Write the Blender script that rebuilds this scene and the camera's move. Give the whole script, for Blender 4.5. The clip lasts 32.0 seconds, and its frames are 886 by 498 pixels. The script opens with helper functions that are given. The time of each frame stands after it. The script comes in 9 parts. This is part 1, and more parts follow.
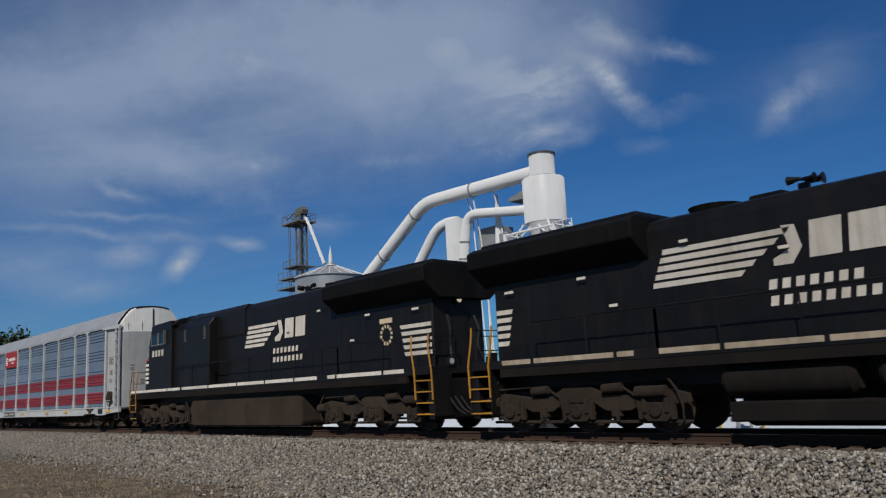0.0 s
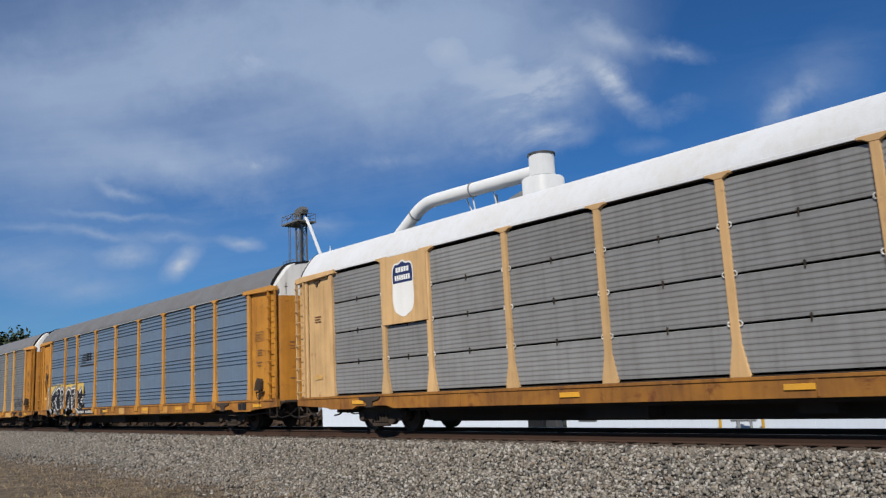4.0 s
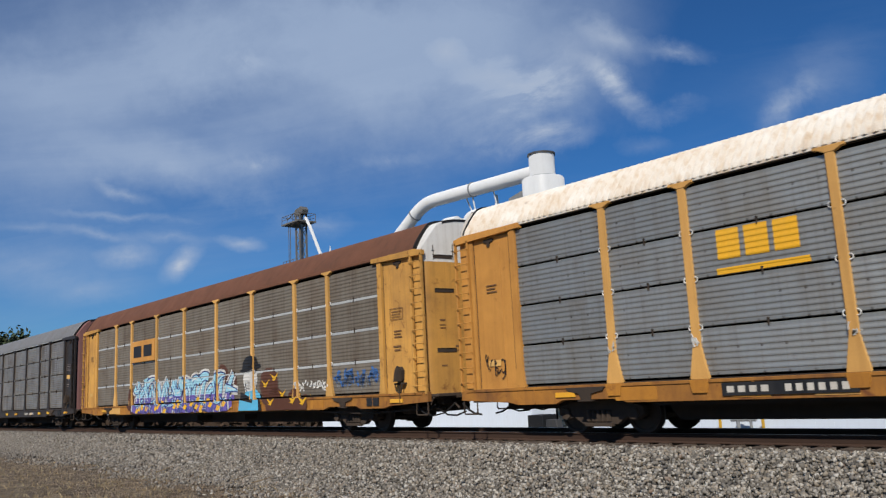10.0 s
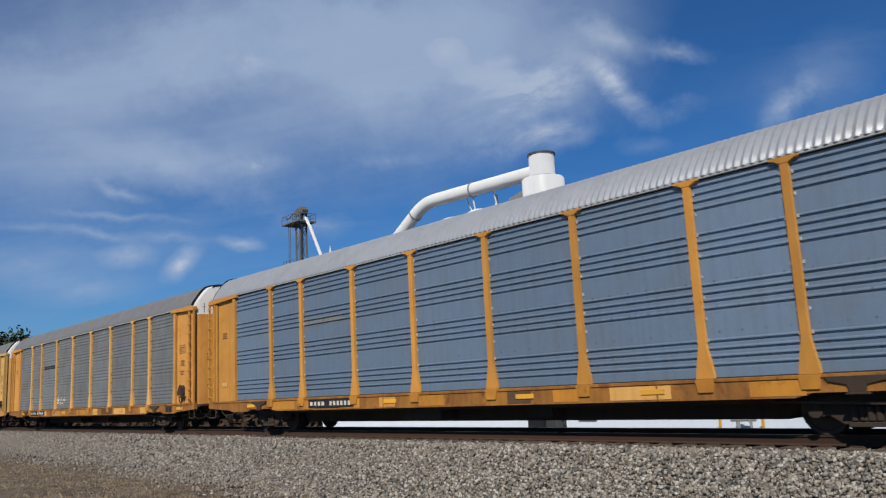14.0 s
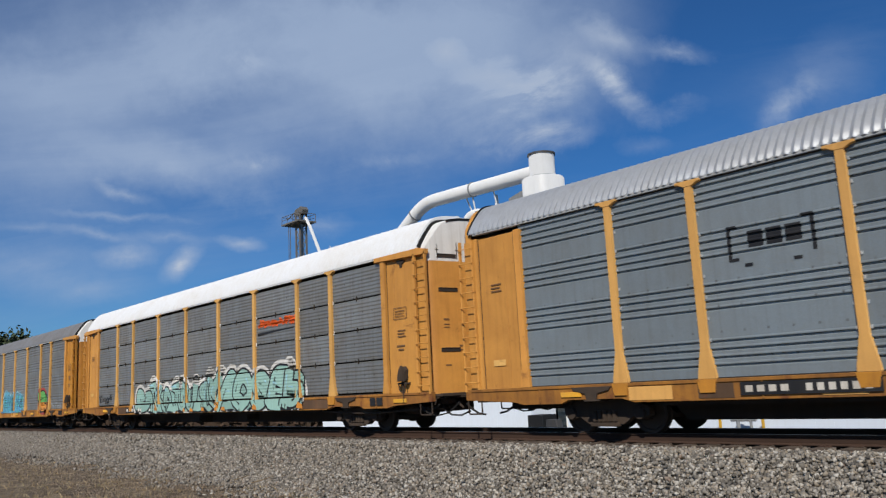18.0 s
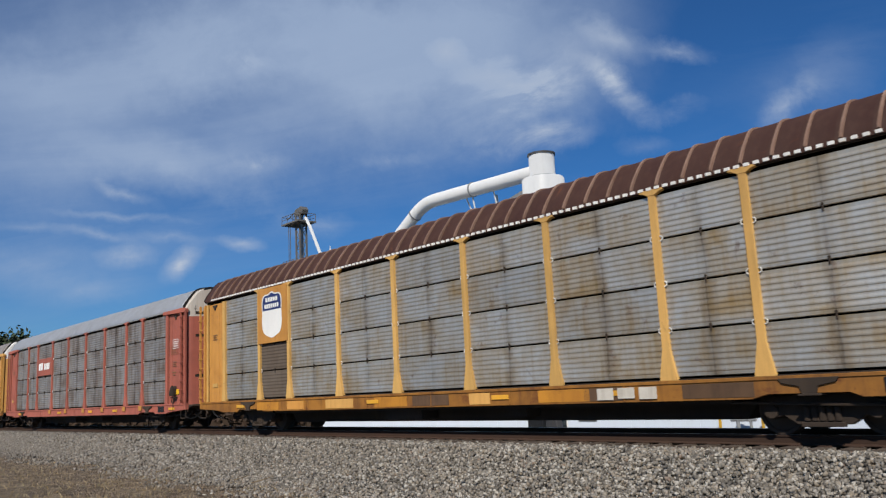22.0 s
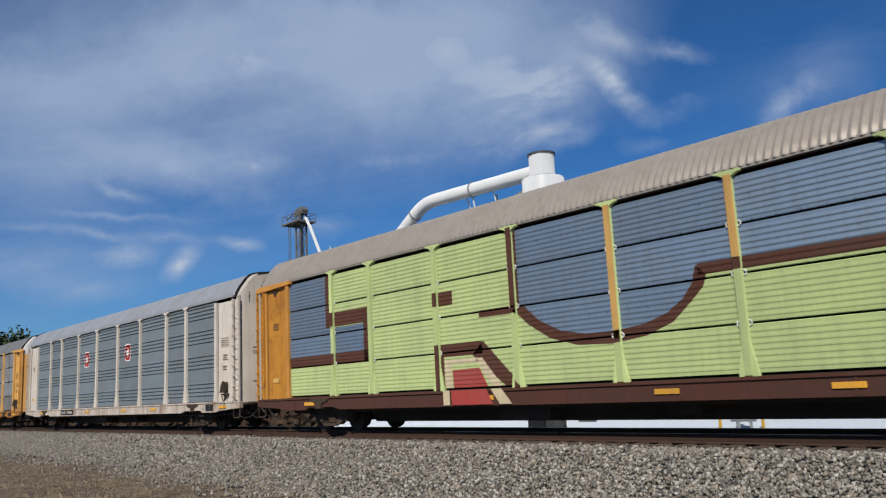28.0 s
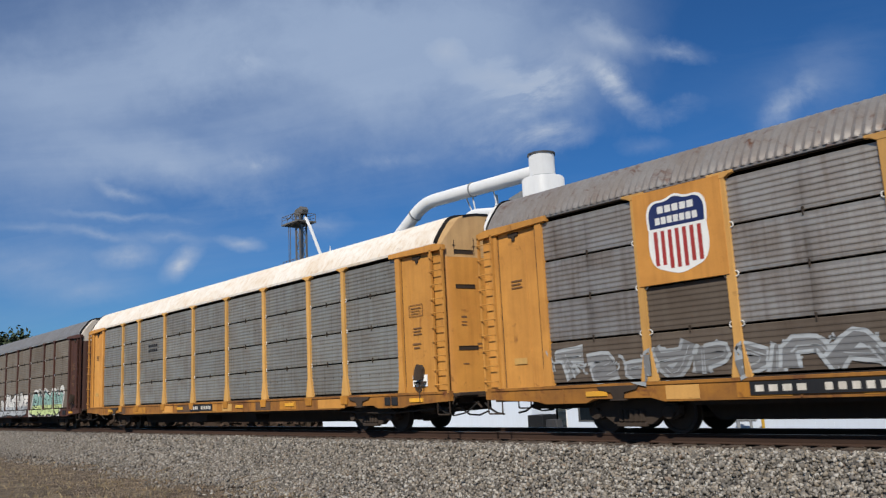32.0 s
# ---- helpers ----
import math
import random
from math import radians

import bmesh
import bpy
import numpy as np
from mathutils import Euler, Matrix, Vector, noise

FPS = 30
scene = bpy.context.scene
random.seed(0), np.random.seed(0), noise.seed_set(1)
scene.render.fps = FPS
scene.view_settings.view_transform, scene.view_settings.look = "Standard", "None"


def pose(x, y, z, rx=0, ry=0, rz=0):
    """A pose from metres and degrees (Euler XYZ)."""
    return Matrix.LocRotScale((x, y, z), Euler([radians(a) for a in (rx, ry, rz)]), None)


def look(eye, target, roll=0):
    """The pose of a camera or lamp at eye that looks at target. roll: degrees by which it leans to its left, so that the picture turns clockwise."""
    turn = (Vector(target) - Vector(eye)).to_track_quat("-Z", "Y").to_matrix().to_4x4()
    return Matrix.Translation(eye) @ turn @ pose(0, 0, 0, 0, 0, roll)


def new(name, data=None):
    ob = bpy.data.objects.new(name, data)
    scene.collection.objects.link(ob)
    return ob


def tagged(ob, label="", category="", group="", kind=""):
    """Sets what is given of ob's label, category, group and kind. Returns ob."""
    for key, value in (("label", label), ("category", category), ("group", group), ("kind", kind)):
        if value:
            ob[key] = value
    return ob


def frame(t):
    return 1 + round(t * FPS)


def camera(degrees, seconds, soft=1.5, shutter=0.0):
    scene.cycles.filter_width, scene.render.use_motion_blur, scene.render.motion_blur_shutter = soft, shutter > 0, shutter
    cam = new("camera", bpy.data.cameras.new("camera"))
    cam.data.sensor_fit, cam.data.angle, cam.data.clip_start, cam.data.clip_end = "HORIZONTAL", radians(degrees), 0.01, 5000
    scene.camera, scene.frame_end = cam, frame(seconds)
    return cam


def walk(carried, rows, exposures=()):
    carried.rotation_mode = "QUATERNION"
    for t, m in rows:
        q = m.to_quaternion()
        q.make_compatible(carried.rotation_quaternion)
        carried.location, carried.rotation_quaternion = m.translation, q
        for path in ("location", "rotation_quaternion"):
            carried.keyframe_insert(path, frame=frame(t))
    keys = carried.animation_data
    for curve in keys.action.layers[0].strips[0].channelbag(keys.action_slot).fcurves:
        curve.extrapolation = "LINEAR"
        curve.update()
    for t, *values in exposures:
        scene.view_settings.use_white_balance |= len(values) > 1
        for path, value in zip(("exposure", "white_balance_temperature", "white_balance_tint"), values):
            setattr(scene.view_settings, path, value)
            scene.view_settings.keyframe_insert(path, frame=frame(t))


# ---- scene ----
import itertools
from collections import defaultdict

# ---------------------------------------------------------------- camera
EYE_Z = 1.137            # height above the rail head, which is z = 0
SIDE = 13.6075           # near side of the train
TRACK = SIDE + 1.5       # track centre
YAW, PITCH, ROLL = -48.10, 9.848, -2.926
cam = camera(58.036, 32.0, soft=1.25, shutter=0.035)
_aim = (math.sin(radians(YAW)) * math.cos(radians(PITCH)),
        math.cos(radians(YAW)) * math.cos(radians(PITCH)), math.sin(radians(PITCH)))
STAND = look((0, 0, EYE_Z), (_aim[0], _aim[1], EYE_Z + _aim[2]), ROLL)
walk(cam, [(0.0, STAND), (32.0, STAND)], exposures=((0.0, -0.40), (0.5, -0.26), (1.0, -0.12), (2.0, -0.02), (3.0, 0.0), (32.0, 0.0)))

# ---------------------------------------------------------------- sky, sun
SUN_ELEV, SUN_AZ = 39.0, 33.0   # azimuth from -Y towards +X
sun_way = Vector((math.sin(radians(SUN_AZ)) * math.cos(radians(SUN_ELEV)),
                  -math.cos(radians(SUN_AZ)) * math.cos(radians(SUN_ELEV)), math.sin(radians(SUN_ELEV))))
sun = new("sun", bpy.data.lights.new("sun", "SUN"))
sun.data.energy, sun.data.angle, sun.data.color = 3.95, radians(0.53), (1.0, 0.945, 0.85)
sun.matrix_world = look(sun_way * 50, (0, 0, 0))


class Nodes:
    """Short hand for node trees."""
    def __init__(self, tree):
        self.t = tree

    def n(self, kind, **sets):
        node = self.t.nodes.new("ShaderNode" + kind)
        for k, v in sets.items():
            if k.startswith("i_"):
                node.inputs[k[2:].replace("_", " ")].default_value = v
            elif k == "blend_type":
                node.blend_type = v
            elif k == "operation":
                node.operation = v
            elif k == "data_type":
                node.data_type = v
            elif k == "noise_dimensions":
                node.noise_dimensions = v
        return node

    def link(self, a, b):
        self.t.links.new(a, b)

    def math(self, op, a, b=None, clamp=False):
        node = self.t.nodes.new("ShaderNodeMath")
        node.operation, node.use_clamp = op, clamp
        for i, v in enumerate((a, b)):
            if v is None:
                continue
            if hasattr(v, "is_output"):
                self.link(v, node.inputs[i])
            else:
                node.inputs[i].default_value = v
        return node.outputs[0]

    def mix(self, fac, a, b, mode="MIX"):
        node = self.t.nodes.new("ShaderNodeMixRGB")
        node.blend_type = mode
        for i, v in enumerate((fac, a, b)):
            if hasattr(v, "is_output"):
                self.link(v, node.inputs[i])
            elif i == 0:
                node.inputs[0].default_value = v
            else:
                node.inputs[i].default_value = (*v[:3], 1)
        return node.outputs[0]

    def ramp(self, fac, stops):
        node = self.t.nodes.new("ShaderNodeValToRGB")
        el = node.color_ramp.elements
        el[0].position, el[1].position = stops[0][0], stops[-1][0]
        el[0].color, el[1].color = (*stops[0][1], 1), (*stops[-1][1], 1)
        for pos, col in stops[1:-1]:
            e = el.new(pos)
            e.color = (*col, 1)
        self.link(fac, node.inputs[0])
        return node.outputs[0]

    def noise(self, vec, scale, detail=4, rough=0.55, warp=0.0):
        node = self.t.nodes.new("ShaderNodeTexNoise")
        node.inputs["Scale"].default_value, node.inputs["Detail"].default_value = scale, detail
        node.inputs["Roughness"].default_value, node.inputs["Distortion"].default_value = rough, warp
        if vec is not None:
            self.link(vec, node.inputs["Vector"])
        return node.outputs[0]

    def mapped(self, vec, scale=(1, 1, 1), loc=(0, 0, 0), rot=(0, 0, 0)):
        node = self.t.nodes.new("ShaderNodeMapping")
        node.inputs["Scale"].default_value, node.inputs["Location"].default_value = scale, loc
        node.inputs["Rotation"].default_value = rot
        self.link(vec, node.inputs["Vector"])
        return node.outputs[0]


def make_sky():
    w = bpy.data.worlds.new("sky")
    scene.world = w
    w.use_nodes = True
    w.node_tree.nodes.clear()
    N = Nodes(w.node_tree)
    sky = w.node_tree.nodes.new("ShaderNodeTexSky")
    sky.sky_type, sky.sun_disc = "NISHITA", False
    sky.sun_elevation = radians(SUN_ELEV)
    sky.sun_rotation = radians(180 - SUN_AZ)
    sky.altitude, sky.air_density, sky.dust_density, sky.ozone_density = 300, 1.0, 0.35, 3.0
    co = N.n("TexCoord").outputs["Generated"]
    # cloud sheet on a slanted plane in the north-west
    turn = STAND.to_3x3().inverted().to_euler()
    sep = N.n("SeparateXYZ")
    N.link(N.mapped(co, (1, 1, 1), (0, 0, 0), tuple(turn)), sep.inputs[0])
    d = N.math("ADD", N.math("ABSOLUTE", sep.outputs[2]), 0.08)
    comb = N.n("CombineXYZ")
    N.link(N.math("DIVIDE", sep.outputs[0], d), comb.inputs[0])
    N.link(N.math("DIVIDE", sep.outputs[1], d), comb.inputs[1])
    plane = comb.outputs[0]
    slant = N.mapped(plane, (1, 1, 1), (0, 0, 0), (0, 0, radians(-9)))
    soft = N.noise(N.mapped(slant, (1.0, 2.0, 1.0), (4.1, 2.7, 0)), 2.6, 9, 0.58, 0.5)
    wisp = N.noise(N.mapped(slant, (1.0, 1.7, 1.0), (1.2, 7.7, 0)), 6.5, 10, 0.62, 0.5)
    veil = N.noise(N.mapped(slant, (1.0, 6.0, 1.0), (8.3, 1.9, 0)), 2.2, 10, 0.62, 0.5)
    # ragged edges: the place is pushed about before each cloud's outline is taken
    def push(scale, amount):
        node = w.node_tree.nodes.new("ShaderNodeTexNoise")
        node.inputs["Scale"].default_value, node.inputs["Detail"].default_value = scale, 8
        node.inputs["Roughness"].default_value = 0.62
        N.link(plane, node.inputs["Vector"])
        c = N.n("VectorMath", operation="SUBTRACT")
        N.link(node.outputs["Color"], c.inputs[0])
        c.inputs[1].default_value = (0.5, 0.5, 0.5)
        s = N.n("VectorMath", operation="SCALE")
        N.link(c.outputs[0], s.inputs[0])
        s.inputs["Scale"].default_value = amount
        return s.outputs[0]

    def plus(p, q):
        c = N.n("VectorMath", operation="ADD")
        N.link(p, c.inputs[0])
        N.link(q, c.inputs[1])
        return c.outputs[0]

    ragged = plus(plus(plane, push(3.0, 0.16)), push(13.0, 0.060))
    frayed = plus(plus(plane, push(11.0, 0.040)), push(36.0, 0.020))

    def patch(where, u, v, ru, rv, turn, gain):
        node = N.n("Mapping")
        node.vector_type = "TEXTURE"
        node.inputs["Location"].default_value = (u, v, 0)
        node.inputs["Rotation"].default_value = (0, 0, radians(turn))
        node.inputs["Scale"].default_value = (ru, rv, 1)
        N.link(where, node.inputs["Vector"])
        flat = N.n("VectorMath", operation="MULTIPLY")
        N.link(node.outputs[0], flat.inputs[0])
        flat.inputs[1].default_value = (1, 1, 0)
        ln = N.n("VectorMath", operation="LENGTH")
        N.link(flat.outputs[0], ln.inputs[0])
        edge = N.math("SUBTRACT", 1.0, ln.outputs["Value"], True)
        return N.math("MULTIPLY", N.math("POWER", edge, 1.15), gain)

    def total(rows, where):
        out = None
        for row in rows:
            q = patch(where, *row)
            out = q if out is None else N.math("ADD", out, q)
        return out

    grain = N.math("ADD", N.math("MULTIPLY", soft, 0.50), N.math("MULTIPLY", wisp, 0.50))
    lumpy = N.math("ADD", N.math("MULTIPLY", N.math("SUBTRACT", grain, 0.5), 3.0), 0.95, True)
    bank = N.math("MINIMUM", total(CLOUD_BANK, ragged), 0.95)
    bank = N.math("MULTIPLY", bank, N.math("ADD", N.math("MULTIPLY", lumpy, 0.55), 0.45))
    shreds = N.ramp(wisp, [(0.36, (0.12, 0.12, 0.12)), (0.56, (1, 1, 1))])
    puffs = N.math("MULTIPLY", total(CLOUD_PUFFS, frayed), shreds)
    nibbled = plus(plus(plane, push(12.0, 0.016)), push(40.0, 0.014))
    gaps = N.ramp(wisp, [(0.34, (0.35, 0.35, 0.35)), (0.58, (1, 1, 1))])
    puffs = N.math("ADD", puffs, N.math("MULTIPLY", total(CLOUD_STREAKS, nibbled), gaps))
    thin = N.math("MULTIPLY", N.ramp(veil, [(0.44, (0, 0, 0)), (0.75, (0.30, 0.30, 0.30))]), total(CLOUD_VEIL, plane))
    haze = total(CLOUD_HAZE, plane)
    cover = N.math("ADD", N.math("ADD", bank, puffs), N.math("ADD", thin, haze))
    fac = N.math("MULTIPLY", N.math("MINIMUM", cover, 1.0), 0.92)
    tint = N.mix(1.0, sky.outputs[0], SKY_TINT, "MULTIPLY")
    crest = N.mix(N.math("MINIMUM", puffs, 0.9), CLOUD_COLOUR, (7.6, 8.5, 10.0))
    col = N.mix(fac, tint, crest)
    bg = N.n("Background")
    N.link(col, bg.inputs[0])
    bg.inputs[1].default_value = SKY_STRENGTH
    out = N.n("OutputWorld")
    N.link(bg.outputs[0], out.inputs[0])


SKY_STRENGTH = 0.066
SKY_TINT = (0.29, 0.695, 1.14)
CLOUD_COLOUR = (5.1, 6.55, 9.15)


def at(px, py):
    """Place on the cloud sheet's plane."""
    return (px - 784) / 1413.4 / 1.08, (441 - py) / 1413.4 / 1.08


# centre, half lengths, slant, thickness
CLOUD_BANK = [(*at(330, 60), 0.58, 0.19, 3, 0.56), (*at(90, 170), 0.36, 0.15, -4, 0.55), (*at(700, 110), 0.32, 0.17, 8, 0.58), (*at(900, 40), 0.22, 0.17, 20, 0.40), (*at(520, 150), 0.30, 0.14, 4, 0.22),
              (*at(910, 170), 0.11, 0.055, 12, 0.45), (*at(60, 330), 0.24, 0.11, 0, 0.30), (*at(340, 285), 0.17, 0.05, -8, 0.42), (*at(390, 190), 0.17, 0.045, 4, -0.34), (*at(30, 45), 0.12, 0.06, 0, -0.25),
              (*at(245, 30), 0.08, 0.05, 0, -0.15), (*at(620, 25), 0.20, 0.05, 5, 0.15)]
CLOUD_PUFFS = [(*at(938, 161), 0.080, 0.032, 13, 1.0), (*at(955, 243), 0.085, 0.026, 10, 0.85), (*at(880, 255), 0.08, 0.05, 5, 0.32), (*at(1082, 70), 0.060, 0.024, -30, 0.45), (*at(1020, 95), 0.07, 0.04, -10, 0.30),
               (*at(1198, 97), 0.050, 0.018, -10, 0.62), (*at(1072, 132), 0.040, 0.020, -38, 0.70), (*at(1108, 175), 0.055, 0.019, -45, 0.62), (*at(1190, 199), 0.050, 0.016, 12, 0.40),
               (*at(1386, 182), 0.055, 0.022, 52, 0.45), (*at(1440, 145), 0.105, 0.055, 30, 0.26), (*at(1140, 262), 0.035, 0.016, 0, 0.30), (*at(440, 103), 0.030, 0.018, 0, 0.42), (*at(790, 95), 0.030, 0.020, 0, 0.45),
               (*at(860, 130), 0.050, 0.022, 10, 0.40), (*at(450, 293), 0.05, 0.014, 4, 0.5), (*at(690, 288), 0.06, 0.012, 4, 0.3), (*at(560, 400), 0.06, 0.018, 4, 0.4), (*at(225, 345), 0.05, 0.012, -20, 0.45)]
CLOUD_STREAKS = [(*at(215, 384), 0.100, 0.0065, -4, 0.42), (*at(180, 412), 0.060, 0.008, -9, 0.45), (*at(226, 452), 0.042, 0.018, 6, 0.85), (*at(322, 466), 0.036, 0.018, 38, 1.0),
                 (*at(430, 430), 0.036, 0.011, -6, 0.70), (*at(60, 402), 0.08, 0.008, -3, 0.28), (*at(60, 470), 0.10, 0.030, 2, 0.32), (*at(150, 510), 0.10, 0.025, 2, 0.36), (*at(300, 420), 0.07, 0.008, -5, 0.25)]
CLOUD_HAZE = [(*at(120, 620), 0.70, 0.28, 0, 0.16)]
CLOUD_VEIL = [(*at(250, 380), 0.75, 0.32, 0, 1.0), (*at(1420, 150), 0.20, 0.10, 20, 0.8)]
make_sky()


# ---------------------------------------------------------------- materials
def shader(name):
    m = bpy.data.materials.new(name)
    m.use_nodes = True
    m.node_tree.nodes.clear()
    N = Nodes(m.node_tree)
    b = N.n("BsdfPrincipled")
    N.link(b.outputs[0], N.n("OutputMaterial").inputs[0])
    return m, N, b


def surface(name, rgb, rough=0.5, metal=0.0, dirt=(0.10, 0.085, 0.065), dirt_amount=0.35, streak=0.3, rust=0.0,
            grain=40.0, bump=0.15, spread=0.10, spec=0.28, seams=0.0, middle=0.0):
    """Painted or bare surface with stains, vertical streaks, rust spots and grain."""
    m, N, b = shader(name)
    co = N.n("TexCoord").outputs["Object"]
    info = N.n("ObjectInfo")
    shift = N.n("CombineXYZ")
    N.link(N.math("MULTIPLY", info.outputs["Random"], 37.0), shift.inputs[0])
    N.link(N.math("MULTIPLY", info.outputs["Random"], 11.0), shift.inputs[2])
    add = N.n("VectorMath")
    add.operation = "ADD"
    N.link(co, add.inputs[0])
    N.link(shift.outputs[0], add.inputs[1])
    v = add.outputs[0]
    big = N.noise(v, 0.9, 5, 0.6, 0.4)
    run = N.noise(N.mapped(v, (7.0, 7.0, 0.45)), 1.0, 5, 0.6)
    fine = N.noise(v, grain, 3, 0.6)
    stain = N.math("MULTIPLY", N.ramp(big, [(0.38, (0, 0, 0)), (0.72, (1, 1, 1))]), dirt_amount)
    runs = N.math("MULTIPLY", N.ramp(run, [(0.46, (0, 0, 0)), (0.75, (1, 1, 1))]), streak)
    col = N.mix(N.math("ADD", stain, runs, True), rgb, dirt)
    if seams:
        sx = N.n("SeparateXYZ")
        N.link(co, sx.inputs[0])
        saw = N.math("FRACT", N.math("MULTIPLY", N.math("ADD", sx.outputs[0], 20.0), 1 / 0.45))
        line = N.ramp(saw, [(0.0, (1, 1, 1)), (0.10, (0, 0, 0)), (0.55, (0, 0, 0)), (0.75, (0.35, 0.35, 0.35)), (1.0, (0, 0, 0))])
        sz = N.math("FRACT", N.math("MULTIPLY", sx.outputs[2], 1 / 0.47))
        dot = N.math("MULTIPLY", N.ramp(saw, [(0.0, (1, 1, 1)), (0.07, (1, 1, 1)), (0.13, (0, 0, 0))]), N.ramp(sz, [(0.0, (1, 1, 1)), (0.06, (1, 1, 1)), (0.12, (0, 0, 0))]))
        patchy = N.ramp(N.noise(v, 0.6, 3, 0.5), [(0.35, (0.15, 0.15, 0.15)), (0.7, (1, 1, 1))])
        col = N.mix(N.math("MULTIPLY", N.math("MULTIPLY", line, patchy), seams), col, dirt)
        col = N.mix(N.math("MULTIPLY", N.math("MULTIPLY", dot, patchy), min(1.0, seams * 3.0)), col, (0.05, 0.028, 0.018))
    if middle:
        mx = N.n("SeparateXYZ")
        N.link(co, mx.inputs[0])
        wob = N.math("ABSOLUTE", N.math("ADD", mx.outputs[0], N.math("MULTIPLY", N.math("SUBTRACT", run, 0.5), 0.35)))
        soil = N.math("MULTIPLY", N.ramp(wob, [(0.0, (1, 1, 1)), (0.035, (0.55, 0.55, 0.55)), (0.20, (0, 0, 0))]), N.ramp(big, [(0.35, (0.2, 0.2, 0.2)), (0.6, (1, 1, 1))]))
        col = N.mix(N.math("MULTIPLY", soil, middle), col, (0.055, 0.032, 0.020))
    if rust > 0:
        spots = N.ramp(N.noise(v, 2.3, 8, 0.68, 0.5), [(0.66 - 0.22 * rust, (0, 0, 0)), (0.78 - 0.2 * rust, (1, 1, 1))])
        col = N.mix(N.math("MULTIPLY", spots, min(1.0, 0.5 + rust)), col, (0.16, 0.055, 0.022))
    lo, hi = 1 - spread, 1 + spread
    tone = N.math("ADD", N.math("MULTIPLY", info.outputs["Random"], hi - lo), lo)
    tone = N.math("MULTIPLY", tone, N.math("ADD", N.math("MULTIPLY", fine, 0.24), 0.88))
    hsv = N.n("HueSaturation")
    N.link(tone, hsv.inputs["Value"])
    N.link(col, hsv.inputs["Color"])
    N.link(hsv.outputs[0], b.inputs["Base Color"])
    N.link(N.math("ADD", N.math("MULTIPLY", big, 0.25), rough - 0.12, True), b.inputs["Roughness"])
    b.inputs["Metallic"].default_value = metal
    b.inputs["Specular IOR Level"].default_value = spec
    b.inputs["Diffuse Roughness"].default_value = 1.0 if spec < 0.3 else 0.3
    if bump:
        bp = N.n("Bump")
        bp.inputs["Strength"].default_value, bp.inputs["Distance"].default_value = bump, 0.01
        N.link(N.math("ADD", fine, big), bp.inputs["Height"])
        N.link(bp.outputs[0], b.inputs["Normal"])
    return m


